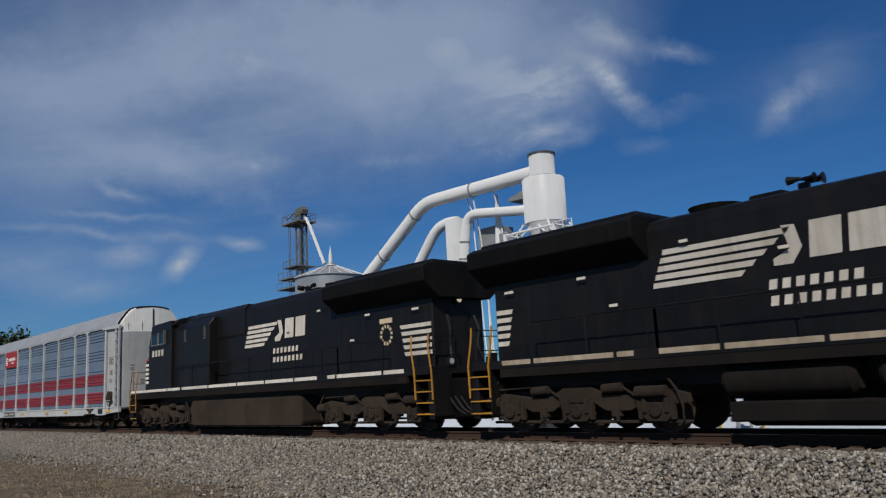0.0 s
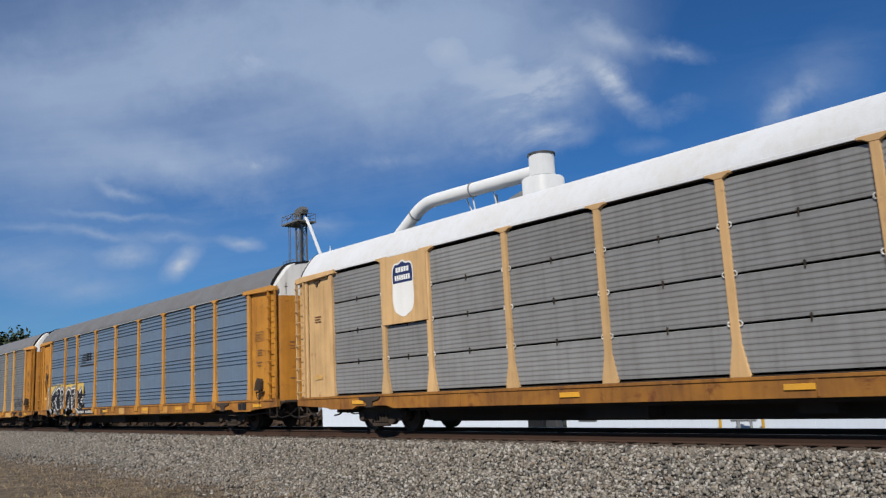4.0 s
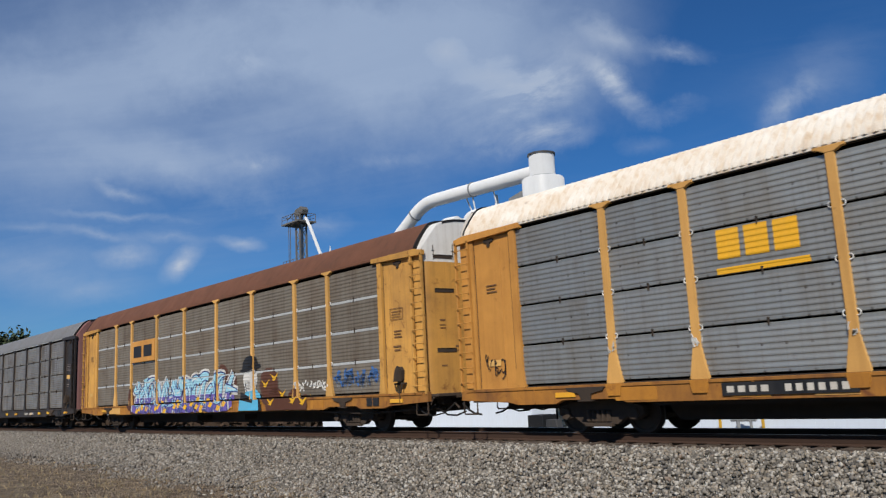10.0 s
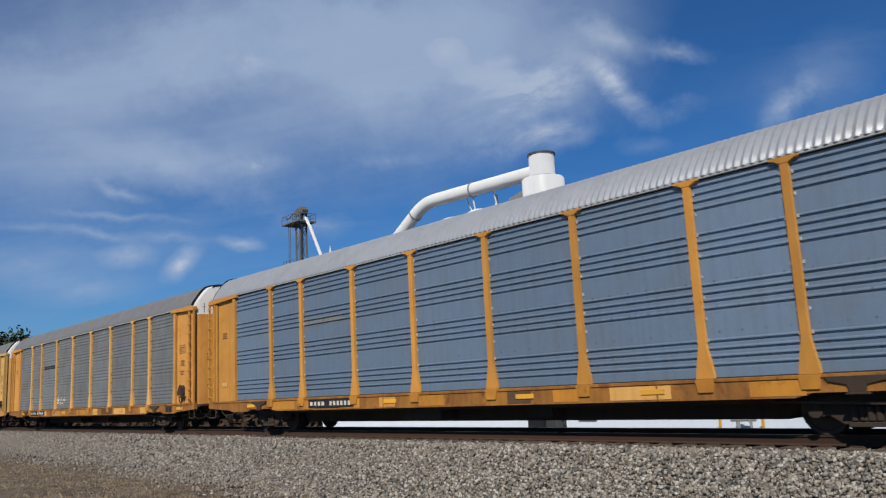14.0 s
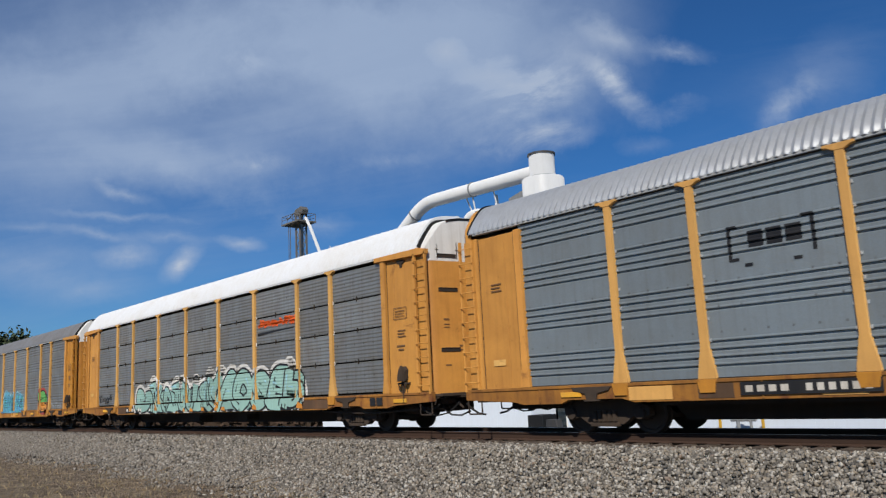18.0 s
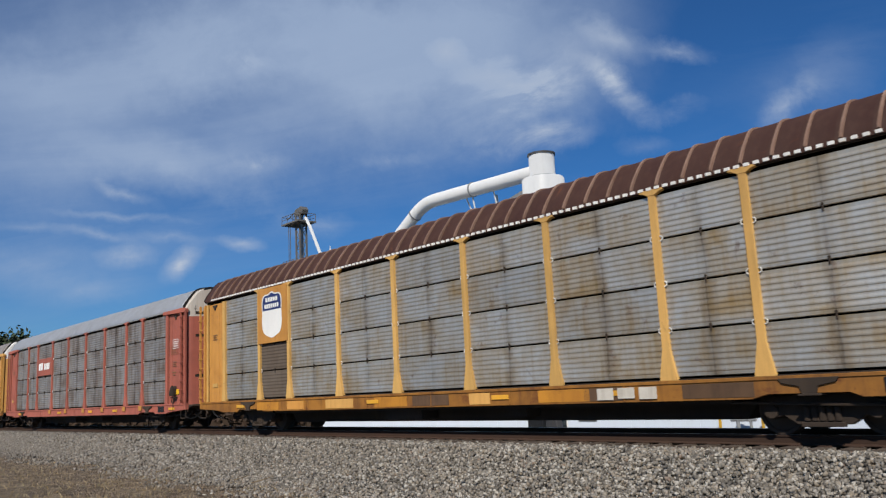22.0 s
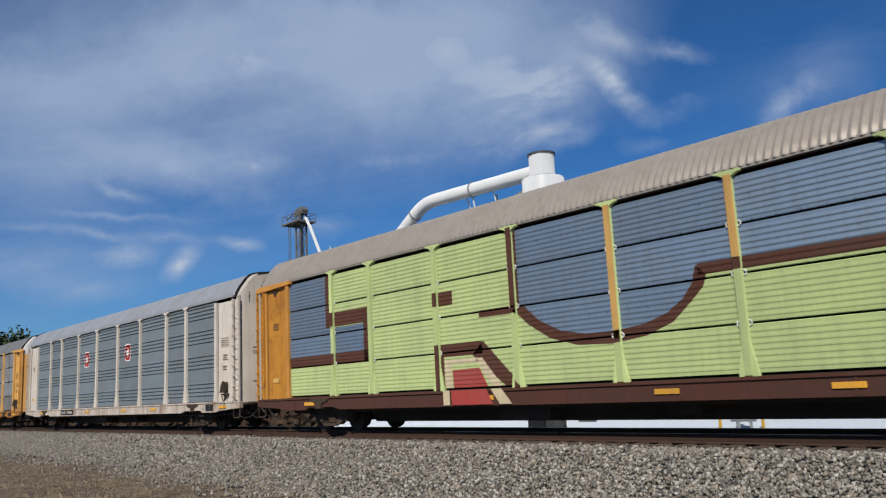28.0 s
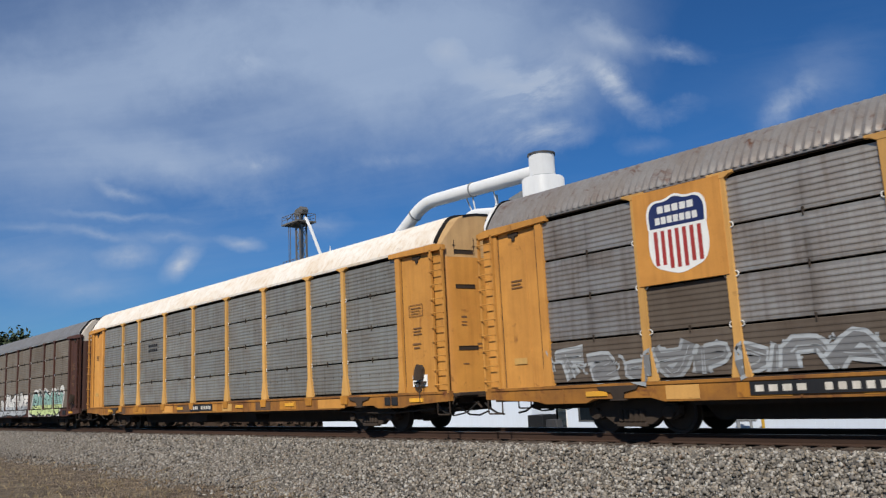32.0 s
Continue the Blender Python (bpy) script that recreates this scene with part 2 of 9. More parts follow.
PAINT = {
    "yellow": surface("rack_yellow_paint", (0.61, 0.298, 0.068), 0.5, dirt=(0.30, 0.12, 0.03), dirt_amount=0.4, streak=0.28, rust=0.22),
    "deep_yellow": surface("deep_yellow_paint", (0.57, 0.275, 0.055), 0.5, dirt=(0.30, 0.125, 0.03), dirt_amount=0.35, streak=0.2, rust=0.14),
    "pale_yellow": surface("faded_yellow_paint", (0.66, 0.40, 0.125), 0.6, dirt=(0.36, 0.22, 0.08), dirt_amount=0.4, streak=0.4, rust=0.2),
    "grimy_yellow": surface("grimy_yellow_paint", (0.60, 0.32, 0.075), 0.6, dirt=(0.24, 0.12, 0.045), dirt_amount=0.5, streak=0.3, rust=0.35),
    "tan": surface("faded_tan_paint", (0.64, 0.42, 0.20), 0.6, dirt=(0.36, 0.22, 0.10), dirt_amount=0.45, streak=0.4, rust=0.2),
    "rust_yellow": surface("rust_stained_yellow_paint", (0.52, 0.235, 0.032), 0.55, dirt=(0.26, 0.10, 0.025), dirt_amount=0.55, streak=0.3, rust=0.4),
    "rust_tan": surface("rust_stained_seam", (0.30, 0.19, 0.14), 0.7, dirt=(0.12, 0.055, 0.035), dirt_amount=0.5, streak=0.3, rust=0.2),
    "grey_paint": surface("light_grey_paint", (0.44, 0.45, 0.45), 0.5, dirt=(0.2, 0.19, 0.17), dirt_amount=0.25, streak=0.3),
    "off_white": surface("off_white_paint", (0.58, 0.535, 0.47), 0.5, dirt=(0.36, 0.26, 0.18), dirt_amount=0.3, streak=0.3, rust=0.1),
    "red_paint": surface("faded_red_paint", (0.42, 0.125, 0.085), 0.6, dirt=(0.16, 0.06, 0.045), dirt_amount=0.35, streak=0.35, rust=0.1),
    "mauve": surface("faded_mauve_paint", (0.25, 0.115, 0.105), 0.6, dirt=(0.12, 0.06, 0.05), dirt_amount=0.4, streak=0.4),
    "black_brown": surface("dark_brown_paint", (0.030, 0.024, 0.022), 0.5, dirt=(0.055, 0.042, 0.035), dirt_amount=0.4, streak=0.4),
    "brown_sill": surface("brown_sill_paint", (0.085, 0.034, 0.022), 0.6, dirt=(0.05, 0.03, 0.025), dirt_amount=0.4, streak=0.4),
    "sill_yellow": surface("grimy_sill_yellow", (0.40, 0.175, 0.032), 0.65, dirt=(0.13, 0.055, 0.025), dirt_amount=0.75, streak=0.35, rust=0.5),
    "lemon": surface("lemon_yellow_paint", (0.70, 0.388, 0.105), 0.55, dirt=(0.40, 0.20, 0.05), dirt_amount=0.35, streak=0.35, rust=0.22),
    "sill_grime": surface("brown_sill_grime", (0.13, 0.075, 0.042), 0.75, dirt=(0.06, 0.036, 0.024), dirt_amount=0.6, streak=0.4, rust=0.3),
    "post_yellow": surface("pale_post_yellow", (0.64, 0.365, 0.11), 0.55, dirt=(0.36, 0.18, 0.05), dirt_amount=0.3, streak=0.3, rust=0.12),
    "sill_white": surface("grimy_sill_white", (0.56, 0.50, 0.43), 0.6, dirt=(0.22, 0.14, 0.09), dirt_amount=0.6, streak=0.5, rust=0.35),
    "white": surface("white_paint", (0.80, 0.79, 0.76), 0.45, dirt=(0.42, 0.38, 0.33), dirt_amount=0.25, streak=0.3, rust=0.03),
}
PANEL = {
    "blue_grey": surface("galvanised_blue_grey", (0.258, 0.340, 0.435), 0.62, 0.7, spec=0.2, dirt=(0.20, 0.22, 0.24), dirt_amount=0.3, streak=0.35, spread=0.08, seams=0.16),
    "grey": surface("galvanised_grey", (0.375, 0.378, 0.360), 0.58, 0.75, spec=0.15, dirt=(0.212, 0.180, 0.141), dirt_amount=0.45, streak=0.3, seams=0.3, rust=0.04),
    "deep_brown": surface("deep_brown_steel", (0.135, 0.108, 0.085), 0.7, 0.05, spec=0.12, dirt=(0.075, 0.052, 0.038), dirt_amount=0.5, streak=0.3, rust=0.06),
    "green_grey": surface("galvanised_green_grey", (0.265, 0.305, 0.325), 0.62, 0.5, spec=0.2, dirt=(0.19, 0.19, 0.18), dirt_amount=0.35, streak=0.3, spread=0.08, seams=0.2),
    "grimy_grey": surface("grimy_green_grey_steel", (0.451, 0.434, 0.379), 0.58, 0.75, spec=0.12, dirt=(0.220, 0.172, 0.126), dirt_amount=0.5, streak=0.35, seams=0.42, rust=0.08),
    "brown_grey": surface("grimy_brown_grey_steel", (0.178, 0.158, 0.132), 0.7, 0.0, spec=0.10, dirt=(0.095, 0.066, 0.046), dirt_amount=0.5, streak=0.4, rust=0.10, seams=0.3, middle=0.35),
    "dark_grey": surface("dirty_dark_grey_steel", (0.495, 0.464, 0.424), 0.58, 0.75, spec=0.16, dirt=(0.201, 0.144, 0.102), dirt_amount=0.7, streak=0.55, rust=0.08, middle=0.8),
    "rust_grey": surface("rust_streaked_steel", (0.575, 0.560, 0.515), 0.55, 0.75, dirt=(0.389, 0.273, 0.132), dirt_amount=0.85, streak=0.35, rust=0.22, middle=0.6),
    "dark_brown": surface("dark_brown_steel", (0.500, 0.440, 0.370), 0.44, 0.75, dirt=(0.145, 0.104, 0.076), dirt_amount=0.5, streak=0.55, rust=0.05),
    "worn_grey": surface("worn_pale_steel", (0.549, 0.533, 0.504), 0.50, 0.75, dirt=(0.238, 0.183, 0.137), dirt_amount=0.5, streak=0.35, rust=0.05, middle=0.5),
    "dun_grey": surface("dun_grey_steel", (0.417, 0.386, 0.346), 0.58, 0.75, dirt=(0.174, 0.128, 0.095), dirt_amount=0.6, streak=0.45, rust=0.07, middle=0.6),
    "light_grey": surface("light_steel", (0.29, 0.285, 0.275), 0.5, 0.15, dirt=(0.17, 0.16, 0.15), dirt_amount=0.4, streak=0.4),
    "red_stripe": surface("dark_red_panel_paint", (0.24, 0.022, 0.028), 0.45, dirt=(0.15, 0.03, 0.03), dirt_amount=0.3, streak=0.2),
}
ROOF = {
    "steel": surface("galvanised_roof_steel", (0.48, 0.495, 0.51), 0.48, 0.50, dirt=(0.25, 0.24, 0.23), dirt_amount=0.35, streak=0.2),
    "grey": surface("dull_grey_roof", (0.28, 0.28, 0.28), 0.55, 0.45, dirt=(0.19, 0.17, 0.15), dirt_amount=0.45, streak=0.3),
    "rusty": surface("rust_patched_roof", (0.36, 0.335, 0.31), 0.5, 0.35, dirt=(0.22, 0.16, 0.12), dirt_amount=0.45, streak=0.4, rust=0.4),
    "white": surface("white_roof", (0.70, 0.71, 0.72), 0.5, dirt=(0.55, 0.50, 0.43), dirt_amount=0.3, streak=0.25),
    "stained_white": surface("rust_stained_white_roof", (0.78, 0.74, 0.67), 0.55, dirt=(0.55, 0.38, 0.2), dirt_amount=0.4, streak=0.5, rust=0.1),
    "brown": surface("rusty_brown_roof", (0.175, 0.075, 0.042), 0.7, dirt=(0.10, 0.05, 0.032), dirt_amount=0.5, streak=0.4, rust=0.3),
    "dark_brown": surface("dark_rust_roof", (0.060, 0.027, 0.020), 0.7, dirt=(0.10, 0.05, 0.035), dirt_amount=0.35, streak=0.4, rust=0.2),
    "tan": surface("dusty_tan_roof", (0.46, 0.41, 0.35), 0.5, 0.3, dirt=(0.28, 0.22, 0.17), dirt_amount=0.4, streak=0.3),
}
RUST_BOLT = surface("rusty_bolt", (0.17, 0.075, 0.035), 0.8, dirt=(0.10, 0.05, 0.03), dirt_amount=0.5, streak=0.1)
RUNNING = surface("grimy_running_gear", (0.046, 0.035, 0.028), 0.85, 0.0, dirt=(0.10, 0.069, 0.048), dirt_amount=0.5, streak=0.2, bump=0.3, spec=0.15)
LOCO_TRUCK = surface("dusty_truck_casting", (0.027, 0.020, 0.015), 0.85, dirt=(0.055, 0.040, 0.029), dirt_amount=0.6, streak=0.25, bump=0.4, spec=0.2)
WHEEL = surface("wheel_steel", (0.055, 0.038, 0.028), 0.6, 0.2, dirt=(0.06, 0.045, 0.035), dirt_amount=0.6)
UNDER = surface("underframe_black", (0.045, 0.036, 0.030), 0.9, dirt=(0.075, 0.052, 0.038), dirt_amount=0.5, spec=0.1)
RUBBER = surface("black_rubber_hose", (0.012, 0.012, 0.013), 0.6, dirt_amount=0.2, streak=0)
LOCO_BLACK = surface("locomotive_black_paint", (0.0062, 0.006, 0.0064), 0.42, dirt=(0.022, 0.018, 0.015), dirt_amount=0.3, streak=0.3, bump=0.06, spread=0.03, spec=0.25)
LOCO_GRILLE = surface("grille_black", (0.003, 0.003, 0.003), 0.7, dirt_amount=0.05, streak=0.05, spec=0.15)
STEP_YELLOW = surface("safety_yellow_paint", (0.46, 0.22, 0.025), 0.5, dirt=(0.2, 0.11, 0.03), dirt_amount=0.4)
DECAL_WHITE = surface("dusty_white_decal", (0.66, 0.62, 0.55), 0.5, dirt=(0.34, 0.29, 0.23), dirt_amount=0.45, streak=0.4)
DECAL_TAN = surface("worn_tan_decal", (0.42, 0.35, 0.26), 0.55, dirt=(0.20, 0.15, 0.10), dirt_amount=0.6, streak=0.5)
RED_LENS = surface("red_marker", (0.5, 0.05, 0.02), 0.4, dirt_amount=0.1)
WINDOW = surface("tinted_window", (0.006, 0.010, 0.014), 0.12, 0.0, dirt=(0.05, 0.06, 0.07), dirt_amount=0.2, streak=0.1, bump=0, spec=0.35)


def spray(name, rgb, fade=0.25):
    return surface("spray_" + name, rgb, 0.55, dirt=(0.16, 0.15, 0.135), dirt_amount=fade, streak=fade * 0.8, grain=25, bump=0.05, spread=0.12)


SPRAY = {
    "white": spray("white", (0.66, 0.64, 0.60)), "cream": spray("cream", (0.62, 0.52, 0.34)), "black": spray("black", (0.016, 0.016, 0.018), 0.08),
    "grey": spray("grey", (0.22, 0.22, 0.22)), "bone": spray("bone", (0.60, 0.55, 0.46)), "silver": spray("silver", (0.40, 0.42, 0.43)), "cyan": spray("cyan", (0.10, 0.42, 0.62)),
    "sky": spray("sky", (0.32, 0.58, 0.68)), "blue": spray("blue", (0.05, 0.16, 0.42)), "teal": spray("teal", (0.07, 0.36, 0.32)),
    "mint": spray("mint", (0.27, 0.44, 0.385), 0.2), "lime": spray("lime", (0.53, 0.62, 0.27), 0.2), "purple": spray("purple", (0.13, 0.09, 0.34)),
    "orange": spray("orange", (0.62, 0.24, 0.03)), "yellow": spray("yellow", (0.65, 0.45, 0.12)), "red": spray("red", (0.38, 0.05, 0.04)),
    "pink": spray("pink", (0.55, 0.34, 0.34)), "brown": spray("brown", (0.085, 0.032, 0.018), 0.08), "lilac": spray("lilac", (0.5, 0.4, 0.62)),
    "dark_blue": spray("dark_blue", (0.03, 0.055, 0.22)), "green": spray("green", (0.10, 0.35, 0.08)), 
    "logo_yellow": spray("logo_yellow", (0.72, 0.40, 0.02), 0.1), "logo_white": spray("logo_white", (0.78, 0.77, 0.74), 0.08),
    "logo_blue": spray("logo_blue", (0.020, 0.034, 0.125), 0.06), "logo_red": spray("logo_red", (0.42, 0.04, 0.035), 0.12),
    "neon": spray("neon", (0.80, 0.13, 0.02), 0.08), "plate_red": spray("plate_red", (0.30, 0.02, 0.025), 0.1), "reflector": spray("reflector", (0.72, 0.37, 0.03), 0.2), "faint": spray("faint", (0.30, 0.24, 0.23)), "rose": spray("rose", (0.68, 0.41, 0.38)), "blush": spray("blush", (0.76, 0.58, 0.54)), "soot": spray("soot", (0.11, 0.085, 0.075), 0.3), "stencil": spray("stencil", (0.20, 0.10, 0.04), 0.15),
}


# ---------------------------------------------------------------- mesh helpers
class Geo:
    """Collects plain faces for one mesh."""
    def __init__(self):
        self.v, self.f = [], []

    def face(self, *pts):
        i = len(self.v)
        self.v += [tuple(q) for q in pts]
        self.f.append(tuple(range(i, i + len(pts))))
        return self

    def box(self, x0, x1, y0, y1, z0, z1):
        return self.prism([(x0, y0), (x1, y0), (x1, y1), (x0, y1)], "z", z0, z1)

    def prism(self, poly, axis, a, b):
        """Extrude a polygon along an axis: polygon in (x,y) for z, (x,z) for y, (y,z) for x."""
        def at(q, h):
            return {"z": (q[0], q[1], h), "y": (q[0], h, q[1]), "x": (h, q[0], q[1])}[axis]
        n, i = len(poly), len(self.v)
        self.v += [at(q, a) for q in poly] + [at(q, b) for q in poly]
        self.f.append(tuple(range(i + n - 1, i - 1, -1)))
        self.f.append(tuple(range(i + n, i + 2 * n)))
        for k in range(n):
            j = (k + 1) % n
            self.f.append((i + k, i + j, i + n + j, i + n + k))
        return self

    def tube(self, path, r, sides=8, caps=True):
        """A round bar or pipe along points; r is one radius or one per point."""
        pts = [Vector(q) for q in path]
        rad = [r] * len(pts) if not isinstance(r, (list, tuple)) else list(r)
        start = len(self.v)
        up = Vector((0, 0, 1))
        for k, q in enumerate(pts):
            d = (pts[min(k + 1, len(pts) - 1)] - pts[max(k - 1, 0)]).normalized()
            side = d.cross(up)
            if side.length < 1e-3:
                side = d.cross(Vector((0, 1, 0)))
            side.normalize()
            top = side.cross(d)
            for s in range(sides):
                a = 2 * math.pi * s / sides
                self.v.append(tuple(q + (side * math.cos(a) + top * math.sin(a)) * rad[k]))
        for k in range(len(pts) - 1):
            for s in range(sides):
                t = (s + 1) % sides
                o = start + k * sides
                self.f.append((o + s, o + t, o + sides + t, o + sides + s))
        if caps:
            self.f.append(tuple(range(start + sides - 1, start - 1, -1)))
            o = start + (len(pts) - 1) * sides
            self.f.append(tuple(range(o, o + sides)))
        return self

    def sheet(self, rows):
        """A grid of points as quads."""
        i, w = len(self.v), len(rows[0])
        for row in rows:
            self.v += [tuple(q) for q in row]
        for r in range(len(rows) - 1):
            for c in range(w - 1):
                a = i + r * w + c
                self.f.append((a, a + 1, a + w + 1, a + w))
        return self

    def mesh(self, name, bevel=0.0, smooth=False):
        me = bpy.data.meshes.new(name)
        me.from_pydata(self.v, [], self.f)
        bm = bmesh.new()
        bm.from_mesh(me)
        bmesh.ops.remove_doubles(bm, verts=bm.verts, dist=1e-5)
        bmesh.ops.recalc_face_normals(bm, faces=bm.faces)
        if bevel:
            edges = [e for e in bm.edges if e.is_manifold and e.calc_face_angle(0) > 0.6]
            bmesh.ops.bevel(bm, geom=edges, offset=bevel, segments=1, affect="EDGES", clamp_overlap=True)
        if smooth:
            for f in bm.faces:
                f.smooth = True
            for e in bm.edges:
                e.smooth = e.is_manifold and e.calc_face_angle(0) < 0.6
        bm.to_mesh(me)
        bm.free()
        me.materials.append(None)
        return me


def put(name, me, mat, parent=None, m=None, label=""):
    """Link a mesh as one object; its material sits on the object, so that alike pieces share the mesh."""
    ob = new(name, me)
    ob.material_slots[0].link = "OBJECT"
    ob.material_slots[0].material = mat
    if parent is not None:
        ob.parent = parent
    if m is not None:
        ob.matrix_local = m
    if label:
        tagged(ob, label)
    return ob


KEPT = {}


def shared(key, make):
    if key not in KEPT:
        KEPT[key] = make()
    return KEPT[key]


HALF_TURN = pose(0, 0, 0, 0, 0, 180)
rng = random.Random(7)


# ---------------------------------------------------------------- covered car carriers
END, POSTS = 11.65, (1.432, 4.202, 7.055, 9.0)
SILL_LOW, SILL_TOP, CHORD = 0.66, 1.05, 4.82
EDGES = [-END] + [-q for q in reversed(POSTS)] + list(POSTS) + [END]
PITCH_CARS = 28.5


RELIEF = {}
CRISP = ("blue_grey", "green_grey")     # screens with deep grooves
GROOVES = (1.28, 2.325, 3.30, 4.24)    # lowest groove of each band


def panel_solid(width, deep=0.036):
    """Tall side screen with four bands of pressed ribs."""
    g, w = Geo(), width / 2 - 0.04
    prof = [(SILL_TOP - 0.02, 0.0)]
    for first in GROOVES:
        for r in range(4 if deep > 0.03 else 5):
            q, d = first + r * 0.147, deep * (0.6 if r == 4 else 1.0)
            if deep > 0.03:
                prof += [(q - 0.034, 0.0), (q - 0.012, d), (q + 0.018, d), (q + 0.026, -d / 3), (q + 0.045, -d / 3), (q + 0.066, 0.0)]
            else:
                prof += [(q - 0.050, 0.0), (q - 0.012, d), (q + 0.010, d), (q + 0.034, -d / 2), (q + 0.060, -d / 2), (q + 0.094, 0.0)]
    prof.append((CHORD, 0.0))
    RELIEF["solid"] = prof
    g.sheet([[(-w, -1.44 + d, zz), (w, -1.44 + d, zz)] for zz, d in prof])
    g.face((-w, -1.40, SILL_TOP), (w, -1.40, SILL_TOP), (w, -1.40, CHORD), (-w, -1.40, CHORD))
    g.face((-w, -1.44, SILL_TOP - 0.02), (-w, -1.44, CHORD), (-w, -1.40, CHORD), (-w, -1.40, SILL_TOP))
    g.face((w, -1.44, SILL_TOP - 0.02), (w, -1.44, CHORD), (w, -1.40, CHORD), (w, -1.40, SILL_TOP))
    return g.mesh("screen_panel")


ROW_H = (CHORD - 0.04 - SILL_TOP - 0.08) / 4


def panel_row(width):
    """One of four stacked side screens: wavy sheet with a turned edge."""
    g, w = Geo(), width / 2 - 0.04
    h = ROW_H - 0.035
    prof = [(0.0, 0.03), (0.012, 0.0)]
    for k in range(7):
        a = 0.06 + k * (h - 0.12) / 7
        s = (h - 0.12) / 7
        prof += [(a + s * 0.12, 0.0), (a + s * 0.30, -0.012), (a + s * 0.50, -0.012), (a + s * 0.90, 0.0)]
    prof += [(h - 0.012, 0.0), (h, 0.03)]
    RELIEF["rows"] = [(SILL_TOP + 0.06 + k * ROW_H + zz, d - 0.005) for k in range(4) for zz, d in prof]
    g.sheet([[(-w, -1.445 + d, zz), (w, -1.445 + d, zz)] for zz, d in prof])
    g.face((-w, -1.41, 0), (w, -1.41, 0), (w, -1.41, h), (-w, -1.41, h))
    g.face((-w, -1.445, 0), (-w, -1.445, h), (-w, -1.41, h), (-w, -1.41, 0))
    g.face((w, -1.445, 0), (w, -1.445, h), (w, -1.41, h), (w, -1.41, 0))
    return g.mesh("screen_row")


def post_mesh():
    """Upright with a flared foot and a T-shaped head."""
    g = Geo()
    w = 0.080
    g.prism([(-0.19, SILL_TOP), (0.19, SILL_TOP), (0.18, SILL_TOP + 0.10), (w, 1.66), (w * 0.95, 4.76), (-w * 0.95, 4.76), (-w, 1.66), (-0.18, SILL_TOP + 0.10)],
            "y", -1.525, -1.42)
    g.prism([(-0.08, 4.72), (0.08, 4.72), (0.20, 4.785), (0.27, 4.79), (0.27, 4.84), (-0.27, 4.84), (-0.27, 4.79), (-0.20, 4.785)], "y", -1.535, -1.42)
    return g.mesh("post", 0.006)


def clip_mesh():
    """Bent steel hook."""
    g = Geo()
    g.tube([(0.044 * math.sin(a), -1.475, 0.048 * math.cos(a)) for a in [math.pi * k / 6 for k in range(7)]], 0.013, 5)
    g.tube([(0.0, -1.47, 0.048), (-0.03, -1.46, 0.048)], 0.013, 5)
    g.tube([(0.0, -1.47, -0.048), (-0.03, -1.46, -0.048)], 0.013, 5)
    return g.mesh("clip", smooth=True)


def row_latch_mesh():
    """Short upright keepers over the three joints of a bay."""
    g = Geo()
    for k in (1, 2, 3):
        z = SILL_TOP + 0.045 + k * ROW_H
        g.box(-0.011, 0.011, -1.474, -1.44, z - 0.075, z + 0.075)
        g.box(-0.024, 0.024, -1.468, -1.44, z + 0.04, z + 0.062)
    return g.mesh("row_latch")


def jack_pad_mesh():
    """Bracket under the sill by the truck."""
    g = Geo()
    g.prism([(-0.52, 1.0), (0.52, 1.0), (0.46, 0.92), (0.16, 0.86), (0.12, 0.72), (-0.12, 0.72), (-0.16, 0.86), (-0.46, 0.92)], "y", -1.575, -1.50)
    g.box(-0.18, 0.18, -1.60, -1.30, 0.70, 0.735)
    return g.mesh("jack_pad", 0.006)


def bolt_mesh():
    """Bolt heads down both edges of a post."""
    g = Geo()
    for x, k in itertools.product((-0.112, 0.112), range(9)):
        z = 1.36 + 0.40 * k
        g.box(x - 0.016, x + 0.016, -1.462, -1.43, z - 0.03, z + 0.03)
    return g.mesh("bolt_strip")


def end_post_mesh():
    g = Geo()
    g.prism([(-0.14, SILL_TOP), (0.16, SILL_TOP), (0.12, 1.5), (0.12, 4.72), (-0.07, 4.72), (-0.07, 1.5)], "y", -1.525, -1.40)
    return g.mesh("end_post", 0.008)


def roof_profile():
    """Half section from the eave to the ridge."""
    pts = [(-1.50, 4.86), (-1.492, 4.905), (-1.42, 5.035), (-1.34, 5.155), (-1.25, 5.275), (-1.15, 5.40), (-1.05, 5.515), (-0.95, 5.60), (-0.84, 5.652), (-0.70, 5.688), (-0.38, 5.735), (0.0, 5.755)]
    return pts + [(-y, z) for y, z in reversed(pts[:-1])]


